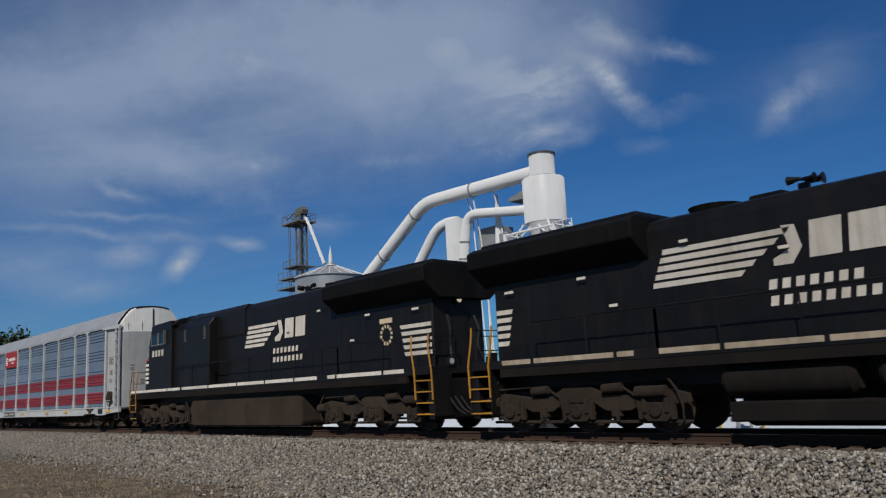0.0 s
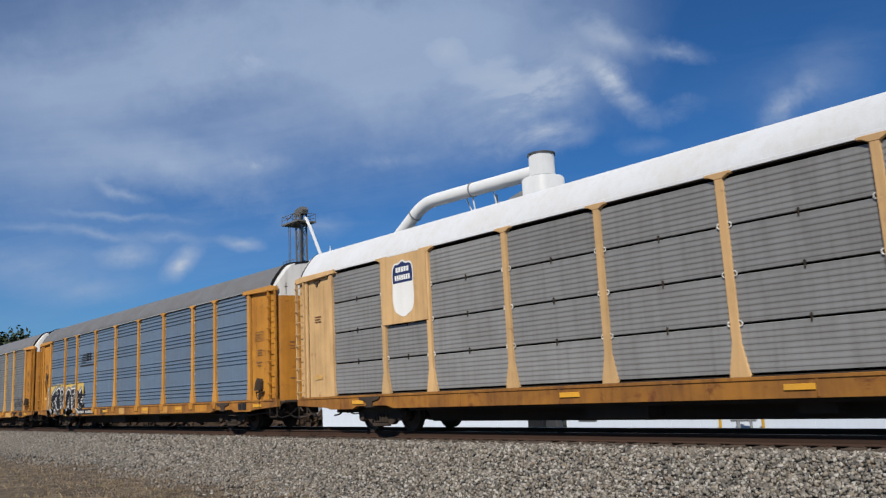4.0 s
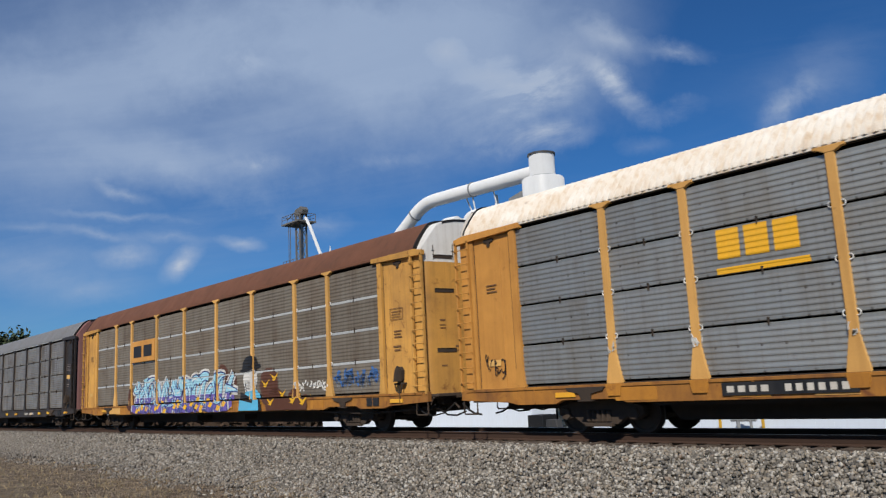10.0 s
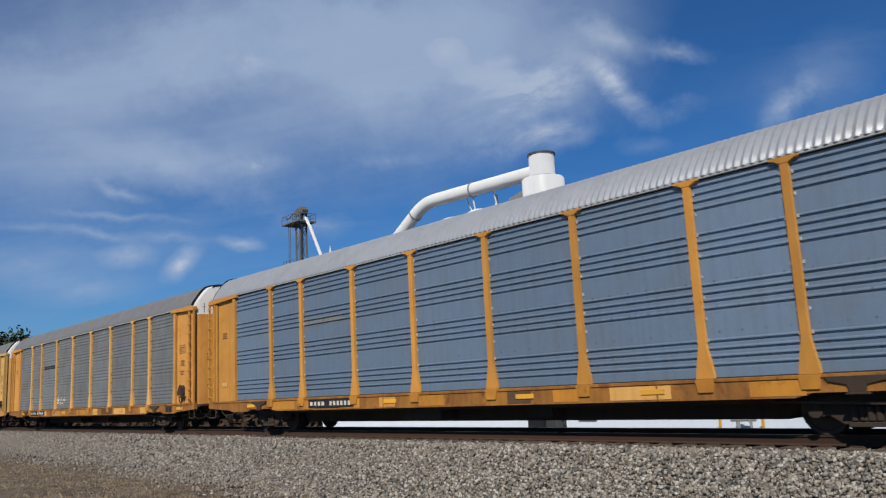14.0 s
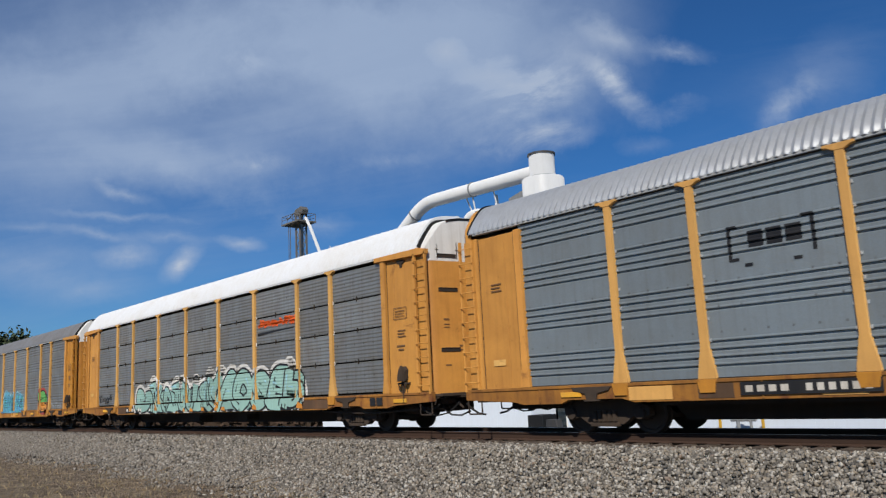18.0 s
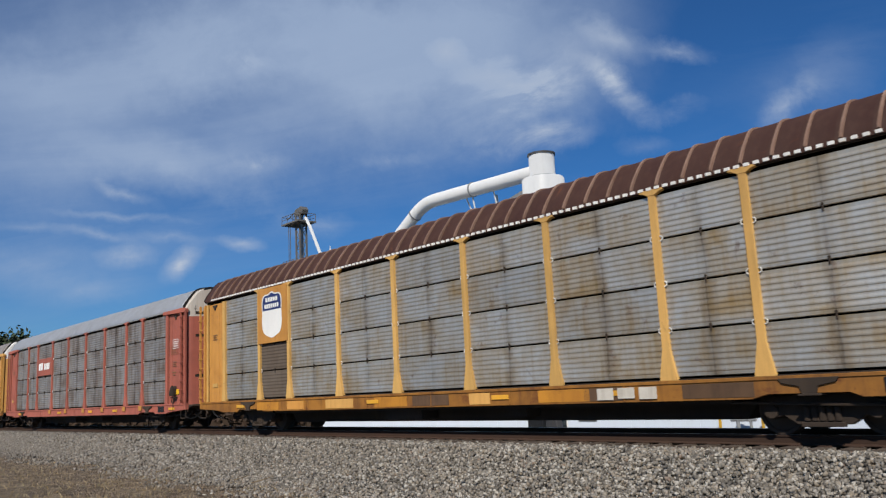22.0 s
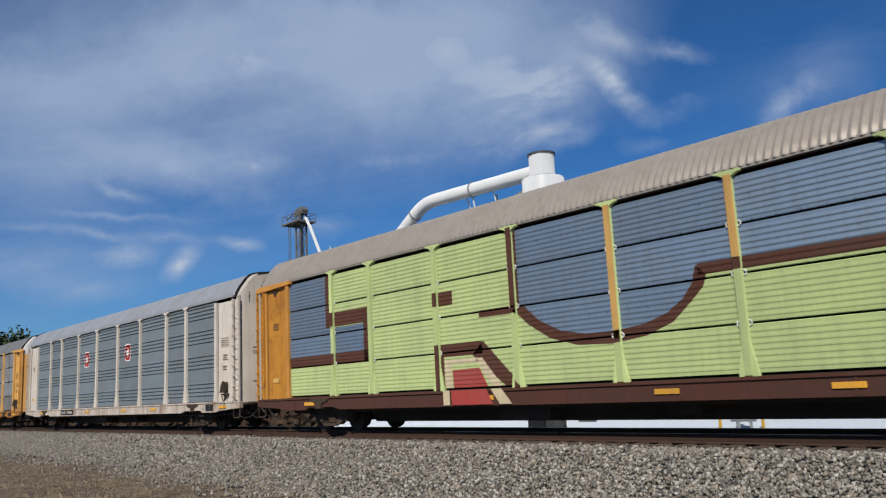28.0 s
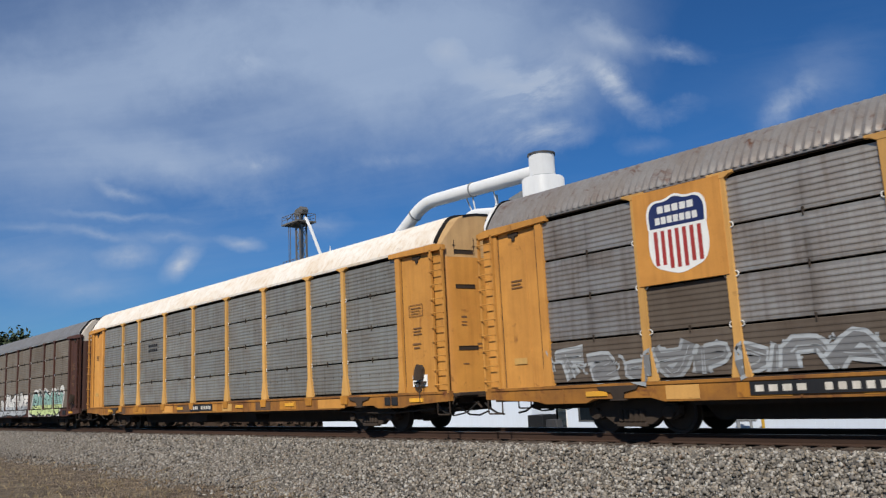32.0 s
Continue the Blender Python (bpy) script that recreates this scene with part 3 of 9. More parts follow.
def roof_mesh(kind):
    g = Geo()
    prof = roof_profile()
    L = 13.26
    step, depth = {"ribbed": (0.165, 0.050), "smooth": (0.60, 0.008), "seamed": (0.60, 0.006)}[kind]
    lift = {"ribbed": -0.012, "smooth": 0.025, "seamed": 0.03}[kind]
    prof = [(y, z + lift * min(1.0, max(0.0, (z - 4.9) / 0.4))) for y, z in prof]
    xs = []
    x = -L
    while x < L - 1e-6:
        if kind == "seamed":
            xs += [(x, 0.0), (x + step * 0.84, 0.0), (x + step * 0.86, depth), (x + step * 0.98, depth)]
        else:
            xs += [(x, 0.0), (x + step * 0.06, 0.0), (x + step * 0.46, depth), (x + step * 0.56, depth)]
        x += step
    xs.append((L, 0.0))
    rows = []
    for x, d in xs:
        row = []
        for k, (y, z) in enumerate(prof):
            a = math.atan2(z - 4.9, -y) if k not in (0, len(prof) - 1) else 0
            j = min(k, len(prof) - 1 - k)
            out = d * ((0.8, 1.0, 1.0, 1.0, 1.0, 0.9, 0.45) + (0.22,) * 6)[j]
            row.append((min(max(x, -L), L), y - math.cos(a) * out * (1 if y < 0 else -1), z + math.sin(a) * out))
        rows.append(row)
    g.sheet(rows)
    for s in (-1, 1):
        g.face(*[(s * L, y, z) for y, z in prof])
    return g.mesh("roof", smooth=True)


def roof_rib_mesh():
    """One standing seam across the roof."""
    g = Geo()
    prof = roof_profile()
    for d in (0.0, 0.045):
        g.sheet([[(x, y * (1 + d * 0.6), z + 0.012 + d) for y, z in prof] for x in (-0.022, 0.022)])
    for x in (-0.022, 0.022):
        g.sheet([[(x, y * (1 + d * 0.6), z + 0.012 + d) for y, z in prof] for d in (0.0, 0.045)])
    return g.mesh("roof_seam")


def arc(t):
    """Plan of a slightly bowed end door: t from 0 at the corner to 1 at the centre line."""
    u = max(0.0, min(t, 1.0))
    return 13.42 + 0.11 * min(1.0, u / 0.10) ** 0.5 + 0.20 * math.sin(u * math.pi / 2), -1.42 * (1 - u) - 0.012


def end_door_mesh():
    g = Geo()
    cols = [arc(k / 14) for k in range(15)]
    g.sheet([[(x, y, z) for x, y in cols] for z in (0.98, 2.0, 2.02, 3.3, 3.32, 4.52)])
    g.sheet([[(x - 0.06, y, z) for x, y in cols] for z in (0.98, 4.52)])
    for x, y in (cols[0], cols[-1]):
        g.face((x, y, 0.98), (x, y, 4.52), (x - 0.06, y, 4.52), (x - 0.06, y, 0.98))
    return g.mesh("end_door", smooth=True)


def hood_section():
    """The end cap's own section, a little inside the roof's."""
    return [(y * 0.952, z - 0.03) for y, z in roof_profile()]


def hood_front(y):
    """How far the bowed front of the end stands out at a distance y from the centre line."""
    return arc(1 - abs(y) / 1.432)[0]


def hood_mesh():
    """Upper end cap: the roof's section carried out to a flat bowed front."""
    g = Geo()
    prof = [(-1.428, 4.50)] + hood_section() + [(1.428, 4.50)]
    edge = [(hood_front(y), y, z) for y, z in prof]
    g.sheet([[(13.22, y, z) for y, z in prof], [(x - 0.05, y, z) for x, y, z in edge], [(x - 0.012, y * 0.998, z - 0.008) for x, y, z in edge], [(x, y * 0.985, z - 0.035) for x, y, z in edge]])
    ys = [-1.40 + 0.10 * k for k in range(29)]
    tops = hood_section()

    def top(y):
        for (y0, z0), (y1, z1) in zip(tops[:-1], tops[1:]):
            if y0 <= y <= y1:
                return z0 + (z1 - z0) * (y - y0) / (y1 - y0)
        return 4.83
    g.sheet([[(hood_front(y) + 0.002, y, 4.50) for y in ys], [(hood_front(y) + 0.002, y, 4.83 + (top(y) - 4.83) * 0.5) for y in ys], [(hood_front(y), y, top(y) - 0.03) for y in ys]])
    return g.mesh("end_hood")


def hood_trim_mesh():
    """Black weather strip along the top edge of the end cap."""
    g = Geo()
    tops = [(y, z) for y, z in hood_section() if abs(y) < 0.83]
    rows = []
    for dx, dz in ((-0.05, 0.012), (0.012, 0.012), (0.012, -0.055), (0.0, -0.055)):
        rows.append([(hood_front(y) + dx, y, z + dz) for y, z in tops])
    g.sheet(rows)
    return g.mesh("weather_strip")


def hood_line_mesh():
    """Dark joints and hinge straps on the upper end cap."""
    g = Geo()
    g.box(13.24, 13.40, -1.434, -1.38, 4.78, 4.798)
    g.box(13.40, 13.412, -1.434, -1.37, 4.55, 4.84)
    for y, hi in ((-1.12, 4.95), (-0.50, 5.02)):
        x = hood_front(y)
        g.box(x - 0.05, x + 0.014, y - 0.006, y + 0.006, 4.56, hi)
        g.box(x - 0.05, x + 0.018, y - 0.05, y + 0.05, 4.80, 4.812)
    return g.mesh("hood_joint")


def end_mark_mesh():
    """Stencilled boxes and lines on the end door."""
    g = Geo()
    for t, z, h in ((0.30, 2.9, 0.05), (0.30, 2.78, 0.03), (0.30, 2.70, 0.03), (0.62, 2.2, 0.05), (0.62, 2.1, 0.03), (0.30, 1.7, 0.04)):
        pts = [arc(t + 0.03 * k) for k in range(5)]
        g.sheet([[(x + 0.008, y - 0.006, zz) for x, y in pts] for zz in (z, z + h)])
    return g.mesh("end_stencil")


def seam_mesh():
    g = Geo()
    g.box(13.69, 13.765, -0.03, 0.03, 1.0, 5.58)
    for z in (1.5, 2.6, 3.7, 4.6):
        g.box(13.70, 13.785, -0.06, 0.06, z, z + 0.1)
    return g.mesh("door_seam", 0.006)


def slot_mesh():
    g = Geo()
    pts = [arc(0.22 + 0.07 * k) for k in range(7)]
    g.sheet([[(x + 0.014, y - 0.012, z) for x, y in pts] for z in (-0.05, 0.05)])
    g.sheet([[(x + 0.03, y - 0.02, 0.05) for x, y in pts], [(x, y, 0.06) for x, y in pts]])
    return g.mesh("grip_slot")


def roof_band_mesh():
    """Dark rubber edge where the roof meets the end cap."""
    g = Geo()
    prof = roof_profile()
    g.sheet([[(13.245, y * 1.012, z + 0.030) for y, z in prof], [(13.285, y * 1.012, z + 0.030) for y, z in prof]])
    g.sheet([[(13.285, y * 1.012, z + 0.030) for y, z in prof], [(13.285, y * 0.95, z - 0.06) for y, z in prof]])
    return g.mesh("roof_end_band")


def corner_post_mesh():
    return Geo().box(12.98, 13.09, -1.50, -1.36, 0.98, 4.72).mesh("corner_post", 0.006)


def shear_mesh():
    """Plain side sheet beside the end door, a little recessed."""
    g = Geo()
    g.box(11.78, 13.49, -1.44, -1.38, 0.98, 4.70)
    g.box(12.10, 12.115, -1.452, -1.43, 1.05, 4.5)
    return g.mesh("side_sheet", 0.006)


def notch_shade_mesh():
    """Dark patch standing in for the shaded notch at the head of the side sheet."""
    g = Geo()
    g.prism([(12.28, 4.66), (12.62, 4.65), (12.60, 4.58), (12.52, 4.57), (12.50, 4.47), (12.42, 4.46), (12.40, 4.57), (12.30, 4.58)], "y", -1.475, -1.43)
    return g.mesh("latch", 0.004)


def door_gap_mesh():
    """Dark joints at both edges of the side sheet."""
    g = Geo()
    g.box(11.785, 11.797, -1.448, -1.43, 1.06, 4.70)
    g.box(12.962, 12.978, -1.448, -1.43, 1.06, 4.70)
    return g.mesh("sheet_joint")


def stirrup_mesh():
    g = Geo()
    g.tube([(13.10, -1.5, 0.95), (13.10, -1.5, 0.50), (13.13, -1.5, 0.47), (13.53, -1.5, 0.47), (13.56, -1.5, 0.50), (13.56, -1.5, 0.95)], 0.022, 6)
    return g.mesh("stirrup_step", smooth=True)


def lever_mesh():
    g = Geo()
    g.tube([(13.62, -1.45, 0.72), (13.66, -1.40, 0.90), (13.85, -0.60, 0.92), (14.0, -0.20, 0.98), (14.05, 0.0, 0.90)], 0.018, 6)
    return g.mesh("uncoupling_lever", smooth=True)


def rigging_mesh():
    """Brake cylinder, levers and pipes hung below the car's end."""
    g = Geo()
    g.tube([(11.6, -0.7, 0.62), (12.2, -0.7, 0.62)], 0.16, 12)
    g.tube([(12.2, -0.7, 0.62), (13.1, -0.5, 0.60)], 0.03, 6)
    g.box(12.75, 12.83, -0.9, 0.2, 0.50, 0.58)
    g.tube([(8.2, -1.3, 0.60), (10.9, -1.32, 0.52), (12.9, -1.28, 0.62), (13.5, -1.0, 0.60)], 0.028, 6)
    return g.mesh("brake_rigging")


def eave_mesh():
    g = Geo()
    g.prism([(11.35, 4.735), (13.60, 4.66), (13.60, 4.80), (13.3, 4.86), (11.35, 4.86)], "y", -1.56, -1.42)
    return g.mesh("eave_brace", 0.008)


def ladder_mesh():
    g = Geo()
    for x in (13.12, 13.56):
        g.box(x - 0.025, x + 0.025, -1.56, -1.49, 1.0, 4.72)
    for k in range(10):
        z = 1.22 + k * 0.365
        g.tube([(13.10, -1.52, z), (13.12, -1.60, z), (13.56, -1.60, z), (13.58, -1.52, z)], 0.014, 5)
    return g.mesh("ladder")


def sill_mesh():
    g = Geo()
    drop = [(-13.6, 1.05), (-13.6, 0.80), (-12.0, 0.72), (-11.7, SILL_LOW), (-10.6, SILL_LOW), (-10.4, 0.74), (-9.0, 0.74), (-8.7, SILL_LOW),
            (8.7, SILL_LOW), (9.0, 0.74), (10.4, 0.74), (10.6, SILL_LOW), (11.7, SILL_LOW), (12.0, 0.72), (13.6, 0.80), (13.6, 1.05)]
    g.prism(drop, "y", -1.535, -1.40)
    g.box(-13.4, 13.4, -1.56, -1.40, 0.985, 1.048)
    for x in (-11.2, -6.0, -2.8, 0.0, 2.8, 6.0, 11.2):
        g.box(x - 0.02, x + 0.02, -1.552, -1.53, 0.68, 0.985)
    return g.mesh("side_sill", 0.006)


def underframe_mesh():
    g = Geo()
    g.box(-13.2, 13.2, -0.32, 0.32, 0.52, 1.0)
    g.prism([(-8.4, 0.60), (8.4, 0.60), (8.1, 0.26), (-8.1, 0.26)], "y", -0.62, 0.62)
    g.box(-2.4, -0.8, -1.2, -0.6, 0.34, 0.8).box(2.2, 2.9, -1.1, -0.6, 0.38, 0.8)
    g.box(-13.3, 13.3, -1.40, 1.40, 0.93, 0.99)
    for k in range(-5, 6):
        x = k * 1.5
        g.prism([(-1.38, 0.92), (1.38, 0.92), (1.38, 0.72), (0.3, 0.5), (-0.3, 0.5), (-1.38, 0.72)], "x", x - 0.06, x + 0.06)
    g.prism([(-8.5, 0.92), (8.5, 0.92), (8.2, 0.58), (-8.2, 0.58)], "y", -1.36, -1.30)
    g.prism([(-8.5, 0.92), (8.5, 0.92), (8.2, 0.58), (-8.2, 0.58)], "y", 1.30, 1.36)
    return g.mesh("underframe")


def decks_mesh():
    g = Geo()
    for z in (2.35, 3.6):
        g.box(-12.9, 12.9, -1.38, 1.38, z, z + 0.06)
    # unseen middle wall, added to block light through the screen gaps
    g.box(-12.9, 12.9, -0.02, 0.02, 1.0, 5.5)
    return g.mesh("inner_deck")


def coupler_mesh():
    g = Geo()
    g.box(13.2, 13.9, -0.09, 0.09, 0.76, 0.94)
    g.prism([(13.85, -0.16), (14.22, -0.17), (14.24, 0.02), (14.10, 0.05), (14.12, 0.17), (13.85, 0.16)], "z", 0.70, 1.0)
    g.box(13.45, 13.72, -1.2, 1.2, 0.86, 1.0)
    g.box(13.55, 13.85, -1.38, -0.75, 0.92, 0.99)
    g.tube([(13.5, -0.7, 0.75), (13.75, -0.72, 0.72), (13.95, -0.75, 0.60)], 0.03, 6)
    g.box(13.3, 13.6, -1.0, -0.7, 0.72, 0.9)
    return g.mesh("coupler", 0.008)


def hose_mesh():
    g = Geo()
    g.tube([(13.75, -0.45, 0.70), (13.95, -0.47, 0.56), (14.15, -0.42, 0.44), (14.3, -0.3, 0.40)], 0.028, 6)
    return g.mesh("air_hose", smooth=True)


def loop_mesh():
    g = Geo().tube([(12.6, -1.25, 0.74), (12.85, -1.25, 0.58), (13.2, -1.22, 0.54), (13.5, -1.2, 0.72)], 0.025, 6)
    g.tube([(13.3, -1.0, 0.82), (13.45, -0.99, 0.58), (13.7, -0.96, 0.44), (14.0, -0.9, 0.42), (14.25, -0.8, 0.52)], 0.024, 6)
    g.tube([(12.9, -1.3, 0.72), (13.1, -1.29, 0.52), (13.45, -1.26, 0.43), (13.85, -1.2, 0.50), (14.2, -1.1, 0.76)], 0.020, 6)
    return g.mesh("brake_line", smooth=True)


def brake_mesh():
    g = Geo()
    g.prism([(12.38, 1.40), (12.56, 1.40), (12.58, 1.66), (12.50, 1.76), (12.40, 1.72)], "y", -1.56, -1.44)
    g.box(12.26, 12.66, -1.58, -1.44, 1.28, 1.33)
    g.tube([(12.30, -1.57, 1.30), (12.34, -1.57, 1.12), (12.46, -1.55, 1.05)], 0.02, 5)
    g.tube([(12.60, -1.57, 1.30), (12.56, -1.57, 1.10), (12.46, -1.55, 1.05)], 0.02, 5)
    # bell-shaped gear housing
    g.tube([(12.47, -1.60, 1.36), (12.47, -1.60, 1.48), (12.47, -1.60, 1.66), (12.47, -1.60, 1.78)], [0.13, 0.12, 0.085, 0.03], 12)
    g.tube([(12.47, -1.56, 1.40), (12.47, -1.56, 0.80)], 0.018, 5)
    return g.mesh("hand_brake", 0.006)


WHEEL_R = 0.42


def wheel_mesh(r, inner=0.72):
    g = Geo()
    n = 24
    ring = [(0.00, r * 0.16), (0.02, r * 0.24), (-0.035, r * 0.32), (-0.02, r * 0.80), (-0.05, r * 0.86), (-0.05, r), (0.075, r), (0.085, r + 0.028), (0.11, r + 0.025), (0.11, r * 0.8)]
    rows = []
    for k in range(n + 1):
        a = 2 * math.pi * k / n
        rows.append([(math.cos(a) * q, -inner + d - 0.03, math.sin(a) * q) for d, q in [(0.0, 0.001)] + ring])
    g.sheet(rows)
    g.face(*[(math.cos(2 * math.pi * k / n) * r * 0.8, -inner + 0.08, math.sin(2 * math.pi * k / n) * r * 0.8) for k in range(n)])
    return g.mesh("wheel", smooth=True)


def frame_mesh():
    """Cast side frame of a two-axle truck."""
    g = Geo()
    out = [(-1.12, 0.56), (-1.10, 0.40), (-0.92, 0.28), (-0.70, 0.36), (-0.45, 0.20), (0.45, 0.20), (0.70, 0.36), (0.92, 0.28), (1.10, 0.40),
           (1.12, 0.56), (0.80, 0.66), (0.46, 0.72), (-0.46, 0.72), (-0.80, 0.66)]
    g.prism(out, "y", -1.13, -0.95)
    for k in range(-2, 3):
        g.tube([(k * 0.13, -1.15, 0.26), (k * 0.13, -1.15, 0.50)], 0.055, 7)
    for s in (-1, 1):
        g.tube([(s * 0.89, -1.0, 0.43), (s * 0.89, -1.20, 0.43)], 0.13, 10)
    g.box(-0.36, 0.36, -1.20, -1.08, 0.16, 0.24)
    return g.mesh("side_frame", 0.01)


def axle_mesh():
    return Geo().tube([(0, -0.95, 0), (0, 0.95, 0)], 0.085, 10).mesh("axle", smooth=True)


def bolster_mesh():
    g = Geo()
    g.prism([(-1.1, 0.50), (1.1, 0.50), (1.0, 0.66), (0.4, 0.74), (-0.4, 0.74), (-1.0, 0.66)], "x", -0.2, 0.2)
    g.box(-1.3, -1.16, -0.7, 0.7, 0.3, 0.42)
    g.box(1.16, 1.3, -0.7, 0.7, 0.3, 0.42)
    return g.mesh("truck_bolster", 0.01)


def truck(parent, x):
    t = put("truck", shared("bolster", bolster_mesh), RUNNING, parent, pose(x, 0, 0))
    side = shared("frame", frame_mesh)
    put("side_frame", side, RUNNING, t)
    put("side_frame", side, RUNNING, t, HALF_TURN)
    wheel, axle = shared("wheel", lambda: wheel_mesh(WHEEL_R)), shared("axle", axle_mesh)
    for dx in (-0.89, 0.89):
        put("wheel", wheel, WHEEL, t, pose(dx, 0, WHEEL_R))
        put("wheel", wheel, WHEEL, t, pose(dx, 0, WHEEL_R, 0, 0, 180))
        put("axle", axle, RUNNING, t, pose(dx, 0, WHEEL_R))
    return t


panel_solid(2.0)
panel_row(2.0)


def skin(x, z):
    """How far out the near side lies at a place: sill, posts or screens."""
    if z < SILL_TOP + 0.01:
        return -1.566
    for q in POSTS:
        if abs(abs(x) - q) < 0.13:
            return -1.540
    if abs(x) > END - 0.10:
        return -1.534 if abs(x) < END + 0.16 else (-1.460 if abs(x) < 12.95 else -1.51)
    return -1.480


def cut(pl, i, val, keep_less):
    """The part of a polygon on one side of a line."""
    out = []
    for k in range(len(pl)):
        a, b = pl[k], pl[(k + 1) % len(pl)]
        ia, ib = (a[i] <= val) == keep_less, (b[i] <= val) == keep_less
        if ia:
            out.append(a)
        if ia != ib and abs(b[i] - a[i]) > 1e-9:
            u = (val - a[i]) / (b[i] - a[i])
            out.append((a[0] + (b[0] - a[0]) * u, a[1] + (b[1] - a[1]) * u))
    return out


def slices(poly, i, places):
    """A polygon cut into strips at sorted places along one axis."""
    low, high = min(q[i] for q in poly), max(q[i] for q in poly)
    rest, out = poly, []
    for c in places:
        if low < c < high:
            part_, rest = cut(rest, i, c, True), cut(rest, i, c, False)
            if len(part_) > 2:
                out.append(part_)
            if len(rest) < 3:
                return out
    return out + [rest]


STYLE = ["solid"]
POST_CUTS = sorted(s * q + d for q in POSTS for s in (-1, 1) for d in (-0.075, 0.075))
END_CUTS = [s * q for s in (-1, 1) for q in (END - 0.09, END + 0.16, 12.95)]


def cover(g, poly, lift=0.0, cell=0.22, flat=None):
    """Paint: a thin film over the near side, cut from a polygon in (x, z), that follows posts, sill and the ribs of the screens."""
    if flat is not None:
        g.face(*[(a, flat - lift, b) for a, b in poly])
        return
    prof = RELIEF[STYLE[0]]
    zs, ds = [q[0] for q in prof], [q[1] for q in prof]
    base = -1.445 if STYLE[0] == "rows" else -1.442
    for pc in slices(poly, 0, sorted(POST_CUTS + END_CUTS)):
        mx = sum(a for a, _ in pc) / len(pc)
        on_screen = abs(mx) < END - 0.10 and not any(abs(abs(mx) - q) < 0.075 for q in POSTS)
        if not on_screen:
            for q in slices(pc, 1, [SILL_TOP + 0.01]):
                mz = sum(b for _, b in q) / len(q)
                y = skin(mx, mz) - lift
                if mz > SILL_TOP and abs(mx) < END - 0.2:
                    g.prism(q, "y", y, -1.43)
                else:
                    g.face(*[(a, y, b) for a, b in q])
            continue
        for q in slices(pc, 1, [SILL_TOP + 0.01] + zs):
            mz = sum(b for _, b in q) / len(q)
            if mz < SILL_TOP + 0.01:
                g.face(*[(a, -1.566 - lift, b) for a, b in q])
                continue
            if STYLE[0] == "rows" and (mz < zs[0] or np.interp(mz, zs, ds) > 0.022):
                continue
            g.face(*[(a, base - 0.003 + float(np.interp(b, zs, ds)) - lift, b) for a, b in q])


def stroke(points, w0, w1=None):
    """A ribbon in (x, z) along points, as convex quads."""
    w1 = w0 if w1 is None else w1
    out = []
    n = len(points)
    lefts, rights = [], []
    for k, (x, z) in enumerate(points):
        ax, az = points[max(k - 1, 0)]
        bx, bz = points[min(k + 1, n - 1)]
        d = math.hypot(bx - ax, bz - az) or 1.0
        nx, nz = -(bz - az) / d, (bx - ax) / d
        w = (w0 + (w1 - w0) * k / max(1, n - 1)) / 2
        lefts.append((x + nx * w, z + nz * w))
        rights.append((x - nx * w, z - nz * w))
    for k in range(n - 1):
        out.append([rights[k], rights[k + 1], lefts[k + 1], lefts[k]])
    return out


def rounded(pts, times=2):
    """Corners cut twice, ends kept."""
    for _ in range(times):
        out = [pts[0]]
        for (ax, az), (bx, bz) in zip(pts[:-1], pts[1:]):
            out += [(ax * 0.75 + bx * 0.25, az * 0.75 + bz * 0.25), (ax * 0.25 + bx * 0.75, az * 0.25 + bz * 0.75)]
        pts = out + [pts[-1]]
    return pts


def blob(x0, x1, z0, z1, r, wave=0.12):
    """Uneven cloud outline as slices, each one convex."""
    n = max(6, int((x1 - x0) / 0.22))
    tops = [z1 - (z1 - z0) * wave * (r.random() + (0.9 if k in (0, n) else 0)) for k in range(n + 1)]
    lows = [z0 + (z1 - z0) * wave * 0.7 * (r.random() + (0.9 if k in (0, n) else 0)) for k in range(n + 1)]
    xs = [x0 + (x1 - x0) * k / n for k in range(n + 1)]
    return [[(xs[k], lows[k]), (xs[k + 1], lows[k + 1]), (xs[k + 1], tops[k + 1]), (xs[k], tops[k])] for k in range(n)]


